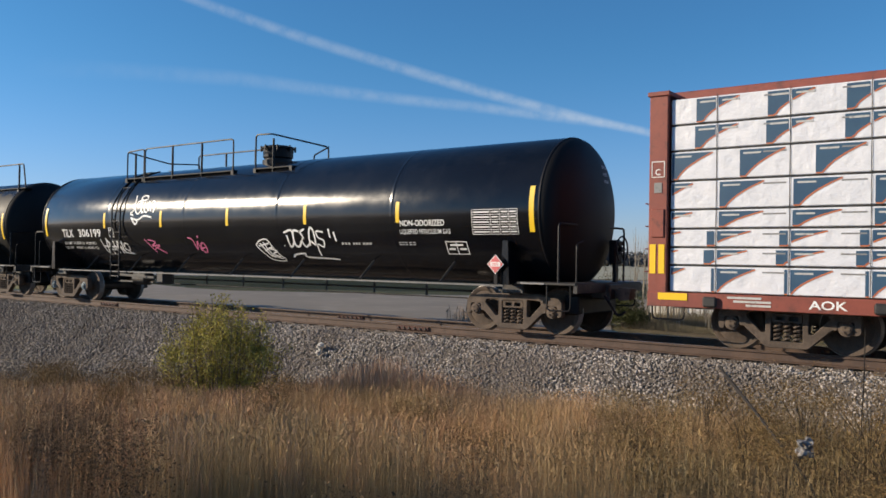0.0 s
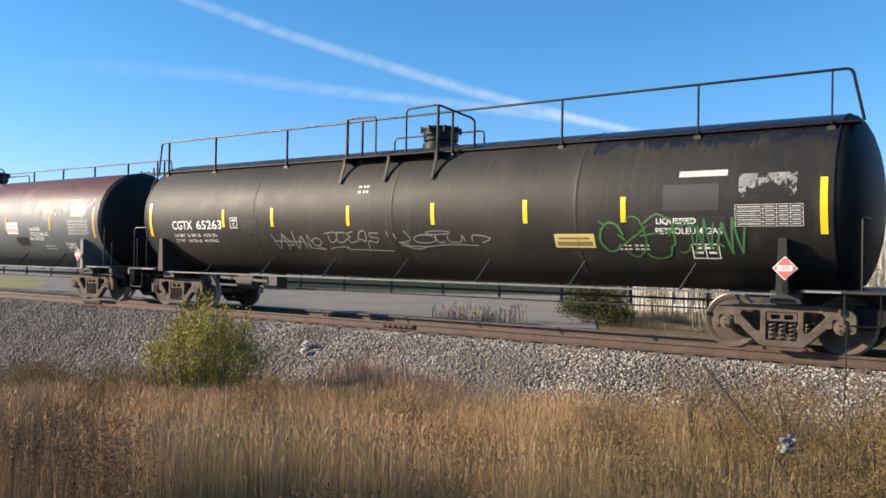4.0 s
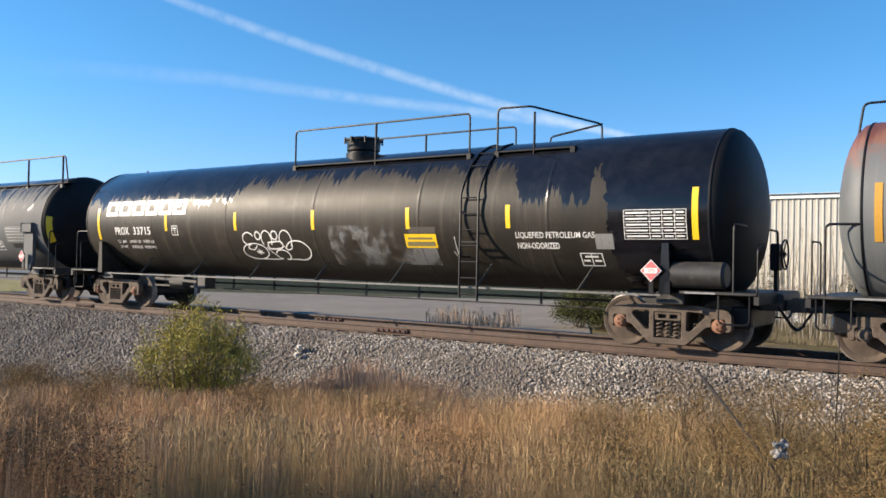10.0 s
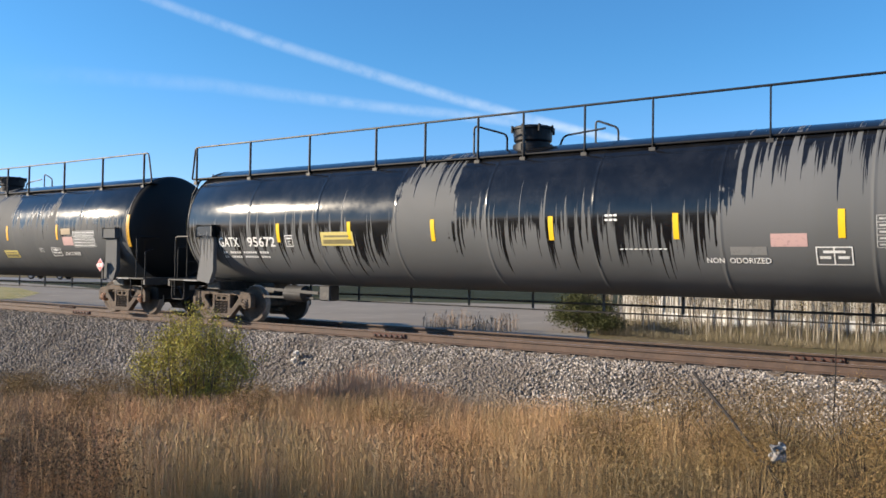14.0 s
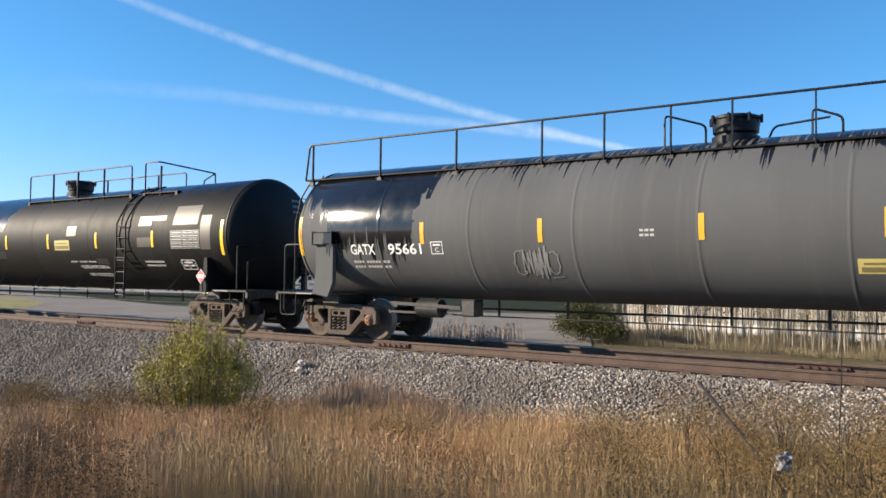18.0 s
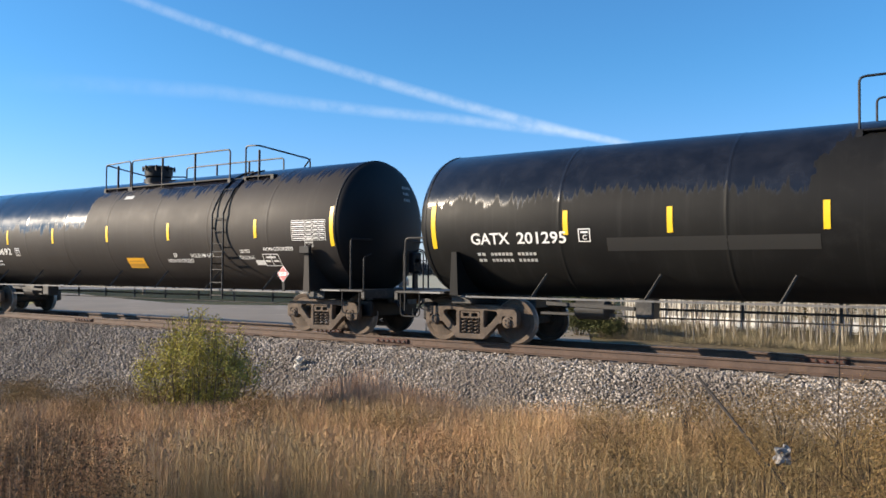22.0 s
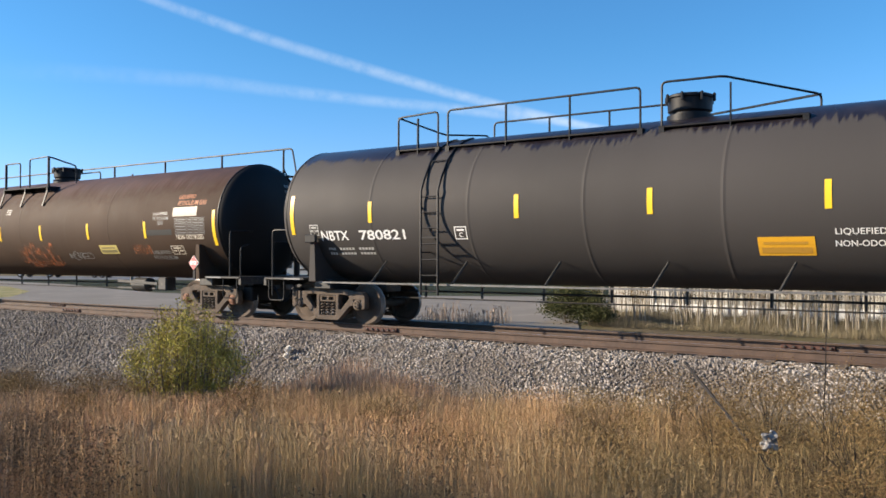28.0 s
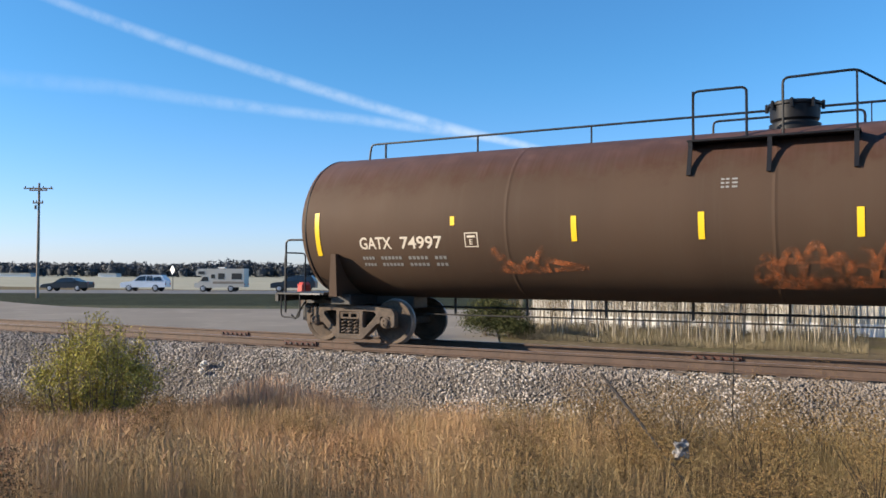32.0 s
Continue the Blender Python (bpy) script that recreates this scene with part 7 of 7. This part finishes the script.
LEAFY = leaf_material("olive_brown_leaf", (0.13, 0.10, 0.04), (0.09, 0.075, 0.03), (0.20, 0.13, 0.06))
for i in range(16):
    x, y = -12.8 + 0.62 * i + rnd.uniform(-0.3, 0.3), rnd.uniform(27.0, 30.0)
    h = rnd.uniform(1.5, 2.7)
    b = tagged(new("leafy_weed"), "tall thin weed with sparse olive-brown leaves", "weed", "tall weeds by the metal wall")
    b.location = (x, y, ground_height(y) - 0.02)
    for k in range(4):
        u, v = rnd.uniform(-0.35, 0.35), rnd.uniform(-0.3, 0.3)
        part("stem", Geo().tube([(u * 0.2, v * 0.2, 0), (u * 0.6, v * 0.6, h * 0.5), (u, v, h * rnd.uniform(0.8, 1.0))], [0.012, 0.009, 0.003], 4), TWIG, b)
    part("foliage", leaves(420, (0, 0, h * 0.55), (0.5, 0.4, h * 0.42), 0.07, 500 + i, LEAFY, "foliage", 60), None, b)


def brush_place(rs, n):
    y = 24.2 + 6.4 * rs.rand(n)
    x = -0.45 * y + (0.42 * y) * rs.rand(n)
    return x, y, ground_np(x, y)


BRUSH = leaf_material("dry_brush", (0.27, 0.22, 0.15), (0.19, 0.16, 0.10), (0.13, 0.12, 0.06))
tagged(new("dry_brush", blades("dry_brush", 60000, brush_place, lambda x, y: 0.24 + 0.08 * np.sin(x * 1.7) + 0.08 * np.cos(y * 2.1), 0.0045, 0.6, 5, BRUSH)), "dry brush and grass among the saplings", "brush", kind="stuff")


def reed_place(rs, n):
    y = 21.6 + 2.4 * rs.rand(n)
    x = -13.0 - 3.2 * rs.rand(n) + 0.25 * (22 - y)
    return x, y, ground_np(x, y)


REEDS = leaf_material("grey_reeds", (0.34, 0.26, 0.19), (0.26, 0.19, 0.14), (0.42, 0.32, 0.24))
tagged(new("dry_reeds", blades("dry_reeds", 600, reed_place, lambda x, y: 0.42 + 0.2 * np.sin(x * 3.1), 0.012, 0.3, 6, REEDS, 0.2)), "grey-brown dry reeds at the edge of the yard", "reeds", kind="stuff")

# ---------------------------------------------------------------- near weeds, twig, litter
DEAD_STALK = surface("dead_stalk", (0.012, 0.009, 0.007), (0.022, 0.016, 0.012), 8.0, 0.9)
WEED = leaf_material("brown_weed", (0.20, 0.12, 0.05), (0.13, 0.09, 0.035), (0.30, 0.19, 0.09))
CHALK = surface("chalky_stone", (0.72, 0.68, 0.62), (0.50, 0.47, 0.42), 14.0, 0.85, bump=0.6, fine=30, dist=0.02)
PALE_LITTER = surface("pale_litter", (0.32, 0.30, 0.28), (0.09, 0.078, 0.068), 14.0, 0.8, bump=0.8, fine=30, dist=0.02)


def weed(x, y, h, r, seed):
    rnd = random.Random(seed)
    b = tagged(new("weed"), "brown brushy autumn weed among the grass", "weed", "brushy weeds")
    b.location = (x, y, ground_at(x, y))
    for k in range(11):
        a, q = rnd.uniform(0, 6.28), rnd.uniform(0.1, 1.0) * r
        part("stem", Geo().tube([(0, 0, 0), (q * 0.3 * math.cos(a), q * 0.3 * math.sin(a), h * 0.6), (q * math.cos(a), q * math.sin(a), h * rnd.uniform(0.8, 1.05))], [0.008, 0.006, 0.002], 4), DEAD_STALK, b)
    part("foliage", leaves(4200, (0, 0, h * 0.8), (r * 1.15, r * 1.15, h * 0.42), 0.018, seed, WEED, "foliage", 26, 0.1), None, b)


for i, (x, y, h, r) in enumerate(((-2.6, 11.3, 1.0, 0.5), (-1.7, 10.6, 1.0, 0.55), (-0.8, 10.9, 1.05, 0.55), (0.2, 10.3, 1.0, 0.6), (-3.8, 11.2, 0.85, 0.4), (-1.2, 8.6, 0.85, 0.5), (-0.2, 8.2, 0.9, 0.5), (-2.6, 8.9, 0.7, 0.4),
                                  (-16.0, 10.4, 0.75, 0.6), (-13.0, 9.6, 0.62, 0.5), (-12.2, 8.2, 0.62, 0.5), (-5.4, 7.3, 0.6, 0.4), (-6.5, 8.4, 0.6, 0.4), (-3.3, 7.2, 0.65, 0.4), (-9.6, 8.8, 0.6, 0.45), (-18.5, 10.2, 0.7, 0.6), (-3.0, 10.2, 0.8, 0.5), (-2.2, 9.6, 0.8, 0.5), (-1.0, 9.6, 0.85, 0.5), (0.3, 9.2, 0.9, 0.5), (-4.2, 9.8, 0.65, 0.45), (-3.5, 8.4, 0.6, 0.4), (-1.9, 7.6, 0.7, 0.4), (-0.9, 7.2, 0.7, 0.4), (-2.6, 6.6, 0.6, 0.35), (-4.4, 6.6, 0.55, 0.35), (-14.6, 9.0, 0.55, 0.5), (-11.0, 7.0, 0.5, 0.4), (-8.4, 7.4, 0.5, 0.4), (-20.5, 11.0, 0.7, 0.7), (-16.5, 8.9, 0.6, 0.6), (-15.0, 7.9, 0.6, 0.6), (-13.5, 7.2, 0.6, 0.5))):
    weed(x, y, h + (0.22 if x > -5 else 0.1), r, 300 + i)
g = Geo().tube([(2.0, -3.1, -0.95), (1.57, -2.4, -0.43), (0.77, -1.1, -0.13), (0.35, -0.5, 0.05), (0.0, 0.0, 0.20)], [0.012, 0.014, 0.016, 0.020, 0.016], 6)
thing("dead_stalk", g, DEAD_STALK, pose(-3.27, 10.0, 0.02), "dark dead stalk leaning over the grass", "stalk")
g = Geo().tube([(0, 0, -1.15), (0.0, 0, -0.35), (0.02, 0, 0.1), (0.03, 0, 0.62)], [0.005, 0.006, 0.008, 0.005], 6)
thing("dead_stalk", g, DEAD_STALK, pose(-1.71, 10.0, 0.15), "dark upright dead stalk above the grass", "stalk")


def lump(name, x, y, z, s, seed, mat, label, category, squash=0.7):
    bm = bmesh.new()
    bmesh.ops.create_icosphere(bm, subdivisions=3, radius=s)
    for p in bm.verts:
        p.co *= 1 + 0.9 * noise.noise(p.co * (1.6 / s) + Vector((seed, 0, 0))) + 0.35 * noise.noise(p.co * (4 / s))
        p.co.z *= squash
    me = bpy.data.meshes.new(name)
    bm.to_mesh(me)
    bm.free()
    me.materials.append(mat)
    ob = new(name, me)
    ob.location = (x, y, z)
    tagged(ob, label, category)


lump("plastic_bag", -1.72, 7.5, -0.10, 0.075, 3, PALE_LITTER, "crumpled pale plastic bag caught in the grass", "litter", 0.9)
for i, (x, y, z, r) in enumerate(((-13.02, 13.05, -0.46, 0.075), (-12.92, 13.0, -0.42, 0.055), (-12.92, 12.9, -0.58, 0.07))):
    lump("pale_stone", x, y, z - 0.03, r * 0.85, 8 + 3 * i, CHALK, "pale broken stone on the ballast bank", "stone", 1.0)

# ---------------------------------------------------------------- contrails, far up in the sky
CONTRAIL = Nodes("contrail")
at = CONTRAIL.put("ShaderNodeAttribute")
at.attribute_name = "thick"
soft = CONTRAIL.noise(CONTRAIL.coord(), 0.02, 5.0, 0.6)
alpha = CONTRAIL.math("MULTIPLY", at.outputs["Fac"], CONTRAIL.ramp(soft, 0.0, 0.75), clamp=True)
# emission stands in for the sunlight on the trails
em = CONTRAIL.put("ShaderNodeEmission", {"Color": (0.88, 0.94, 1.0), "Strength": 0.62})
tr = CONTRAIL.put("ShaderNodeBsdfTransparent")
mx = CONTRAIL.put("ShaderNodeMixShader", {0: alpha, 1: tr.outputs[0], 2: em.outputs[0]})
CONTRAIL.t.links.new(mx.outputs[0], CONTRAIL.t.nodes["Material Output"].inputs["Surface"])


def contrail(path, widths, dens, label):
    """path: azimuth from +y towards -x and elevation, degrees; widths in degrees."""
    me = bpy.data.meshes.new("contrail")
    vs, fs, th = [], [], []
    steps, across = 60, 8
    for i in range(steps + 1):
        u = i / steps * (len(path) - 1)
        k = min(int(u), len(path) - 2)
        w = u - k
        az, el = (path[k][j] * (1 - w) + path[k + 1][j] * w for j in (0, 1))
        wd = widths[k] * (1 - w) + widths[k + 1] * w
        dn = dens[k] * (1 - w) + dens[k + 1] * w
        for c in range(across + 1):
            q = c / across * 2 - 1
            e = radians(el + q * wd / 2)
            a = radians(az)
            vs.append((-3000 * math.sin(a) * math.cos(e), 3000 * math.cos(a) * math.cos(e), 3000 * math.sin(e)))
            th.append(dn * (1 - q * q) ** 1.5)
    for i in range(steps):
        for c in range(across):
            o = i * (across + 1) + c
            fs.append((o, o + 1, o + across + 2, o + across + 1))
    me.from_pydata(vs, [], fs)
    me.attributes.new("thick", "FLOAT", "POINT").data.foreach_set("value", th)
    me.materials.append(CONTRAIL.m)
    tagged(new("contrail", me), label, "contrail", kind="structure")


contrail(((60, 18.2), (53.7, 16.6), (47.3, 14.95), (40, 13.12), (34.5, 11.68), (29, 10.25), (22, 8.55), (18, 7.8)), (0.75, 0.85, 0.95, 1.0, 1.0, 0.9, 0.65, 0.4), (0.2, 0.22, 0.25, 0.27, 0.32, 0.38, 0.36, 0.0), "broad white contrail across the blue sky")
contrail(((64, 11.4), (57, 11.8), (50.8, 11.85), (41.8, 11.15), (34, 10.5), (27, 9.6), (23, 8.9)), (1.6, 1.3, 1.2, 1.0, 0.9, 0.8, 0.6), (0.0, 0.06, 0.11, 0.20, 0.25, 0.26, 0.10), "faint thin contrail joining the broad one")


# ---------------------------------------------------------------- vehicles waiting on the road
def car_paint(name, c, rough=0.3):
    return surface(name, c, tuple(min(1, v * 1.15) for v in c), 0.8, rough, bump=0.02)


GLASS = Nodes("dark_glass").done((0.02, 0.025, 0.03), 0.08, 0.0, 0.8)
TYRE = surface("tyre_rubber", (0.015, 0.015, 0.016), (0.025, 0.025, 0.025), 4.0, 0.85)
ALLOY = surface("alloy", (0.45, 0.45, 0.46), (0.38, 0.38, 0.39), 4.0, 0.4, 0.7)
LAMP_CLEAR = surface("lamp_clear", (0.7, 0.7, 0.68), (0.6, 0.6, 0.6), 4.0, 0.2)
LAMP_RED = surface("lamp_red", (0.4, 0.02, 0.02), (0.3, 0.02, 0.02), 4.0, 0.3)
ROLLERS = []                 # (vehicle, road offset by time, wheels)


def vehicle(name, paint, length, width, outline, glass, wheels, label, category, side, depth=87.0, keys=None, wheel_r=0.33, extra=None):
    """outline and glass: (along, height) from the nose; the nose looks along -RT."""
    v = tagged(new(name), label, category)
    v.matrix_world = vehicle_pose(side, depth)
    n = len(outline)
    g = Geo()
    vs = []
    for y, k in ((-width / 2, 0.0), (-width / 2 * 0.98, 1.0), (width / 2 * 0.98, 1.0), (width / 2, 0.0)):
        vs += [(x - length / 2, y * (1.0 if z < 1.0 else 1.0 - 0.16 * min(1, (z - 1.0) / 0.5)) if category != "motorhome" else y, z) for x, z in outline]
    g.add(vs, [tuple(range(n)), tuple(range(4 * n - 1, 3 * n - 1, -1))] + [(j * n + i, j * n + (i + 1) % n, (j + 1) * n + (i + 1) % n, (j + 1) * n + i) for j in range(3) for i in range(n)])
    part("body", g, paint, v, smooth=25)
    for k, poly in enumerate(glass):
        for y in (-1, 1):
            vs = []
            for x, z in poly:
                w = width / 2 * (1.0 if category == "motorhome" else (1.0 - 0.16 * min(1, max(0, (z - 1.0)) / 0.5))) + 0.012
                vs.append((x - length / 2, y * w, z))
            part("window", Geo().add(vs, [tuple(range(len(poly)))]), GLASS, v, smooth=0)
    made = []
    for x in wheels:
        for y in (-1, 1):
            g = Geo().lathe([(-0.1, 0.0), (-0.1, wheel_r * 0.92), (-0.06, wheel_r), (0.06, wheel_r), (0.1, wheel_r * 0.92), (0.1, 0.0)], "y", 20)
            w = part("wheel", g, TYRE, v)
            w.location = (x - length / 2, y * (width / 2 - 0.1), wheel_r)
            g = Geo().lathe([(y * 0.102, wheel_r * 0.62), (y * 0.112, wheel_r * 0.5), (y * 0.105, 0.0)], "y", 12)
            part("rim", g, ALLOY, w)
            made.append((w, x - length / 2, y * (width / 2 - 0.1)))
    for y in (-1, 1):
        part("headlight", Geo().box(0.02 - length / 2 - 0.02, y * width * 0.36 - 0.14, 0.60, 0.10 - length / 2, y * width * 0.36 + 0.14, 0.74), LAMP_CLEAR, v)
        part("tail_light", Geo().box(length / 2 - 0.06, y * width * 0.40 - 0.10, 0.72, length / 2 + 0.01, y * width * 0.40 + 0.10, 0.92), LAMP_RED, v)
    if extra:
        extra(v, length, width)
    if keys:
        ROLLERS.append((v, depth, keys, made, wheel_r))
    return v


def vehicle_pose(side, depth):
    x, y = far(depth, side)
    return pose(x, y, -0.495, 0, 0, 28.87)


SEDAN = ((0.0, 0.35), (0.0, 0.62), (0.25, 0.74), (1.35, 0.90), (2.0, 1.34), (2.5, 1.43), (3.2, 1.41), (4.0, 1.04), (4.8, 0.98), (4.9, 0.75), (4.88, 0.36))
vehicle("sedan", car_paint("black_car_paint", (0.010, 0.010, 0.012), 0.3), 4.9, 1.8, SEDAN, (((1.5, 0.95), (2.05, 1.30), (2.6, 1.37), (2.6, 0.97)), ((2.68, 0.97), (2.68, 1.37), (3.15, 1.35), (3.75, 1.02))), (0.95, 3.85), "dark sedan moving slowly along the road", "car", -37.3,
        keys=((0.0, -37.3), (30.3, -37.3), (30.9, -37.75), (31.3, -38.3), (31.6, -38.75), (32.0, -39.4)))
SUV = ((0.0, 0.42), (0.0, 0.85), (0.3, 0.98), (1.25, 1.08), (1.85, 1.62), (2.3, 1.74), (4.2, 1.72), (4.62, 1.15), (4.65, 0.45))
vehicle("suv", car_paint("silver_car_paint", (0.55, 0.60, 0.66)), 4.65, 1.85, SUV, (((1.4, 1.12), (1.92, 1.58), (2.6, 1.64), (2.6, 1.14)), ((2.68, 1.14), (2.68, 1.64), (3.35, 1.64), (3.35, 1.14)), ((3.43, 1.14), (3.43, 1.63), (4.1, 1.60), (4.35, 1.16))), (0.9, 3.65), "pale silver sport utility car waiting on the road", "car", -31.2, wheel_r=0.37)
vehicle("suv", car_paint("black_suv_paint", (0.012, 0.012, 0.014), 0.3), 4.65, 1.85, SUV, (((1.4, 1.12), (1.92, 1.58), (2.6, 1.64), (2.6, 1.14)), ((2.68, 1.14), (2.68, 1.64), (3.35, 1.64), (3.35, 1.14)), ((3.43, 1.14), (3.43, 1.63), (4.1, 1.60), (4.35, 1.16))), (0.9, 3.65), "dark sport utility car waiting behind the motorhome", "car", -15.6, wheel_r=0.37)
STRIPE_TAN = surface("motorhome_stripe", (0.28, 0.23, 0.17), (0.24, 0.19, 0.14), 1.0, 0.5)


def motorhome_trim(v, length, width):
    for y in (-1, 1):
        part("side_stripe", Geo().box(1.9 - length / 2, y * (width / 2 + 0.004) - 0.004, 0.84, length / 2 - 0.05, y * (width / 2 + 0.004) + 0.004, 1.08), STRIPE_TAN, v)
    part("roof_unit", Geo().box(-0.35, -0.3, 2.42, 0.4, 0.3, 2.56, 0.05), TRIM_WHITE, v)


RV = tuple((x * 0.82, z * 0.82) for x, z in ((0.0, 0.5), (0.0, 1.1), (0.6, 1.25), (1.0, 1.95), (0.25, 2.05), (0.15, 2.55), (0.5, 2.92), (6.25, 2.96), (6.3, 0.6)))
RV_GLASS = tuple(tuple((x * 0.82, z * 0.82) for x, z in q) for q in (((0.75, 1.35), (1.1, 1.9), (1.75, 1.9), (1.75, 1.35)), ((0.5, 2.2), (0.5, 2.6), (1.3, 2.6), (1.3, 2.2)), ((2.1, 1.7), (2.1, 2.2), (2.6, 2.2), (2.6, 1.7)), ((3.0, 1.6), (3.0, 2.35), (3.8, 2.35), (3.8, 1.6)), ((4.7, 1.6), (4.7, 2.35), (6.0, 2.35), (6.0, 1.6))))
vehicle("motorhome", surface("cream_motorhome", (0.56, 0.51, 0.43), (0.50, 0.46, 0.39), 0.6, 0.5), 5.17, 2.1, RV, RV_GLASS, (0.9, 3.77), "cream motorhome with a brown stripe waiting on the road", "motorhome", -23.2, extra=motorhome_trim, wheel_r=0.35)
PICKUP = ((0.0, 0.5), (0.0, 0.95), (0.3, 1.05), (1.5, 1.12), (2.0, 1.68), (2.5, 1.80), (3.4, 1.78), (3.6, 1.12), (5.5, 1.10), (5.5, 0.5))
T_KEYS = ((0.0, -43.5), (30.0, -43.5), (30.5, -44.4), (30.9, -46.0), (31.3, -47.6), (32.0, -50.6))
vehicle("pickup_truck", car_paint("blue_silver_paint", (0.30, 0.38, 0.48)), 5.5, 1.9, PICKUP, (((1.7, 1.16), (2.1, 1.62), (2.65, 1.70), (2.65, 1.16)), ((2.75, 1.16), (2.75, 1.70), (3.3, 1.70), (3.4, 1.18))), (0.95, 4.3), "blue-silver pickup truck towing a low trailer", "pickup", -51.0, keys=tuple((t, p - 9.6) for t, p in T_KEYS), wheel_r=0.39)


def trailer_trim(v, length, width):
    for x in (-1.8, -0.6, 0.6, 1.8):
        part("rail_post", Geo().beam((x, -width / 2, 0.6), (x, -width / 2, 1.0), 0.05, 0.05), FRAME_STEEL, v)
    part("ramp", Geo().box(length / 2 - 0.06, -width / 2, 0.55, length / 2, width / 2, 1.45), FRAME_STEEL, v, "grey mesh tail ramp")
    part("load", Geo().box(-1.5, -0.5, 0.66, 0.2, 0.5, 1.2, 0.2).box(0.0, -0.45, 0.66, 0.9, 0.45, 1.35, 0.25).box(-0.9, -0.3, 1.1, -0.3, 0.3, 1.5, 0.15), FRAME_STEEL, v, "dark machine tied on the trailer")
    part("drawbar", Geo().beam((-length / 2 - 0.9, 0, 0.5), (-length / 2, 0, 0.55), 0.1, 0.1), FRAME_STEEL, v)


vehicle("trailer", FRAME_STEEL, 5.2, 1.8, ((0.0, 0.5), (0.0, 0.62), (5.2, 0.62), (5.2, 0.5)), (), (2.9, 3.75), "low dark utility trailer behind the pickup truck", "trailer", -45.5, keys=tuple((t, p - 3.2) for t, p in T_KEYS), extra=trailer_trim)

# diamond road sign behind the cars
sx, sy = far(92, -30.0)
g = Geo().tube([(0, 0, -0.6), (0, 0, 2.3)], 0.04, 6)
sign = thing("road_sign", g, FRAME_STEEL, pose(sx, sy, 0, 0, 0, -15.0), "small diamond road sign seen from its pale back", "road sign")
part("sign_plate", Geo().slab([(0, 1.25), (0.55, 1.8), (0, 2.35), (-0.55, 1.8)], -0.06, -0.045), TRIM_WHITE, sign)


# ---------------------------------------------------------------- what moves
def motions():
    for car, x0 in MOVING:
        walk(car, [(k * 0.5, pose(x0 + rolled(k * 0.5), TRACK_Y, 0)) for k in range(65)])
    for w, x, r0 in WHEELS:
        walk(w, [(k * 0.1, pose(x, 0, WHEEL_R, 0, math.degrees(rolled(k * 0.1) / WHEEL_R), 0)) for k in range(321)])
    for v, depth, keys, wheels, r in ROLLERS:
        walk(v, [(t, vehicle_pose(s, depth)) for t, s in keys])
        fine = [keys[0]]
        for (t0, s0), (t1, s1) in zip(keys, keys[1:]):
            n = max(1, math.ceil(abs(s1 - s0) / (r * 1.2)))
            fine += [(t0 + (t1 - t0) * (i + 1) / n, s0 + (s1 - s0) * (i + 1) / n) for i in range(n)]
        for w, x, y in wheels:
            walk(w, [(t, pose(x, y, r, 0, math.degrees((s - keys[0][1]) / r), 0)) for t, s in fine])


motions()
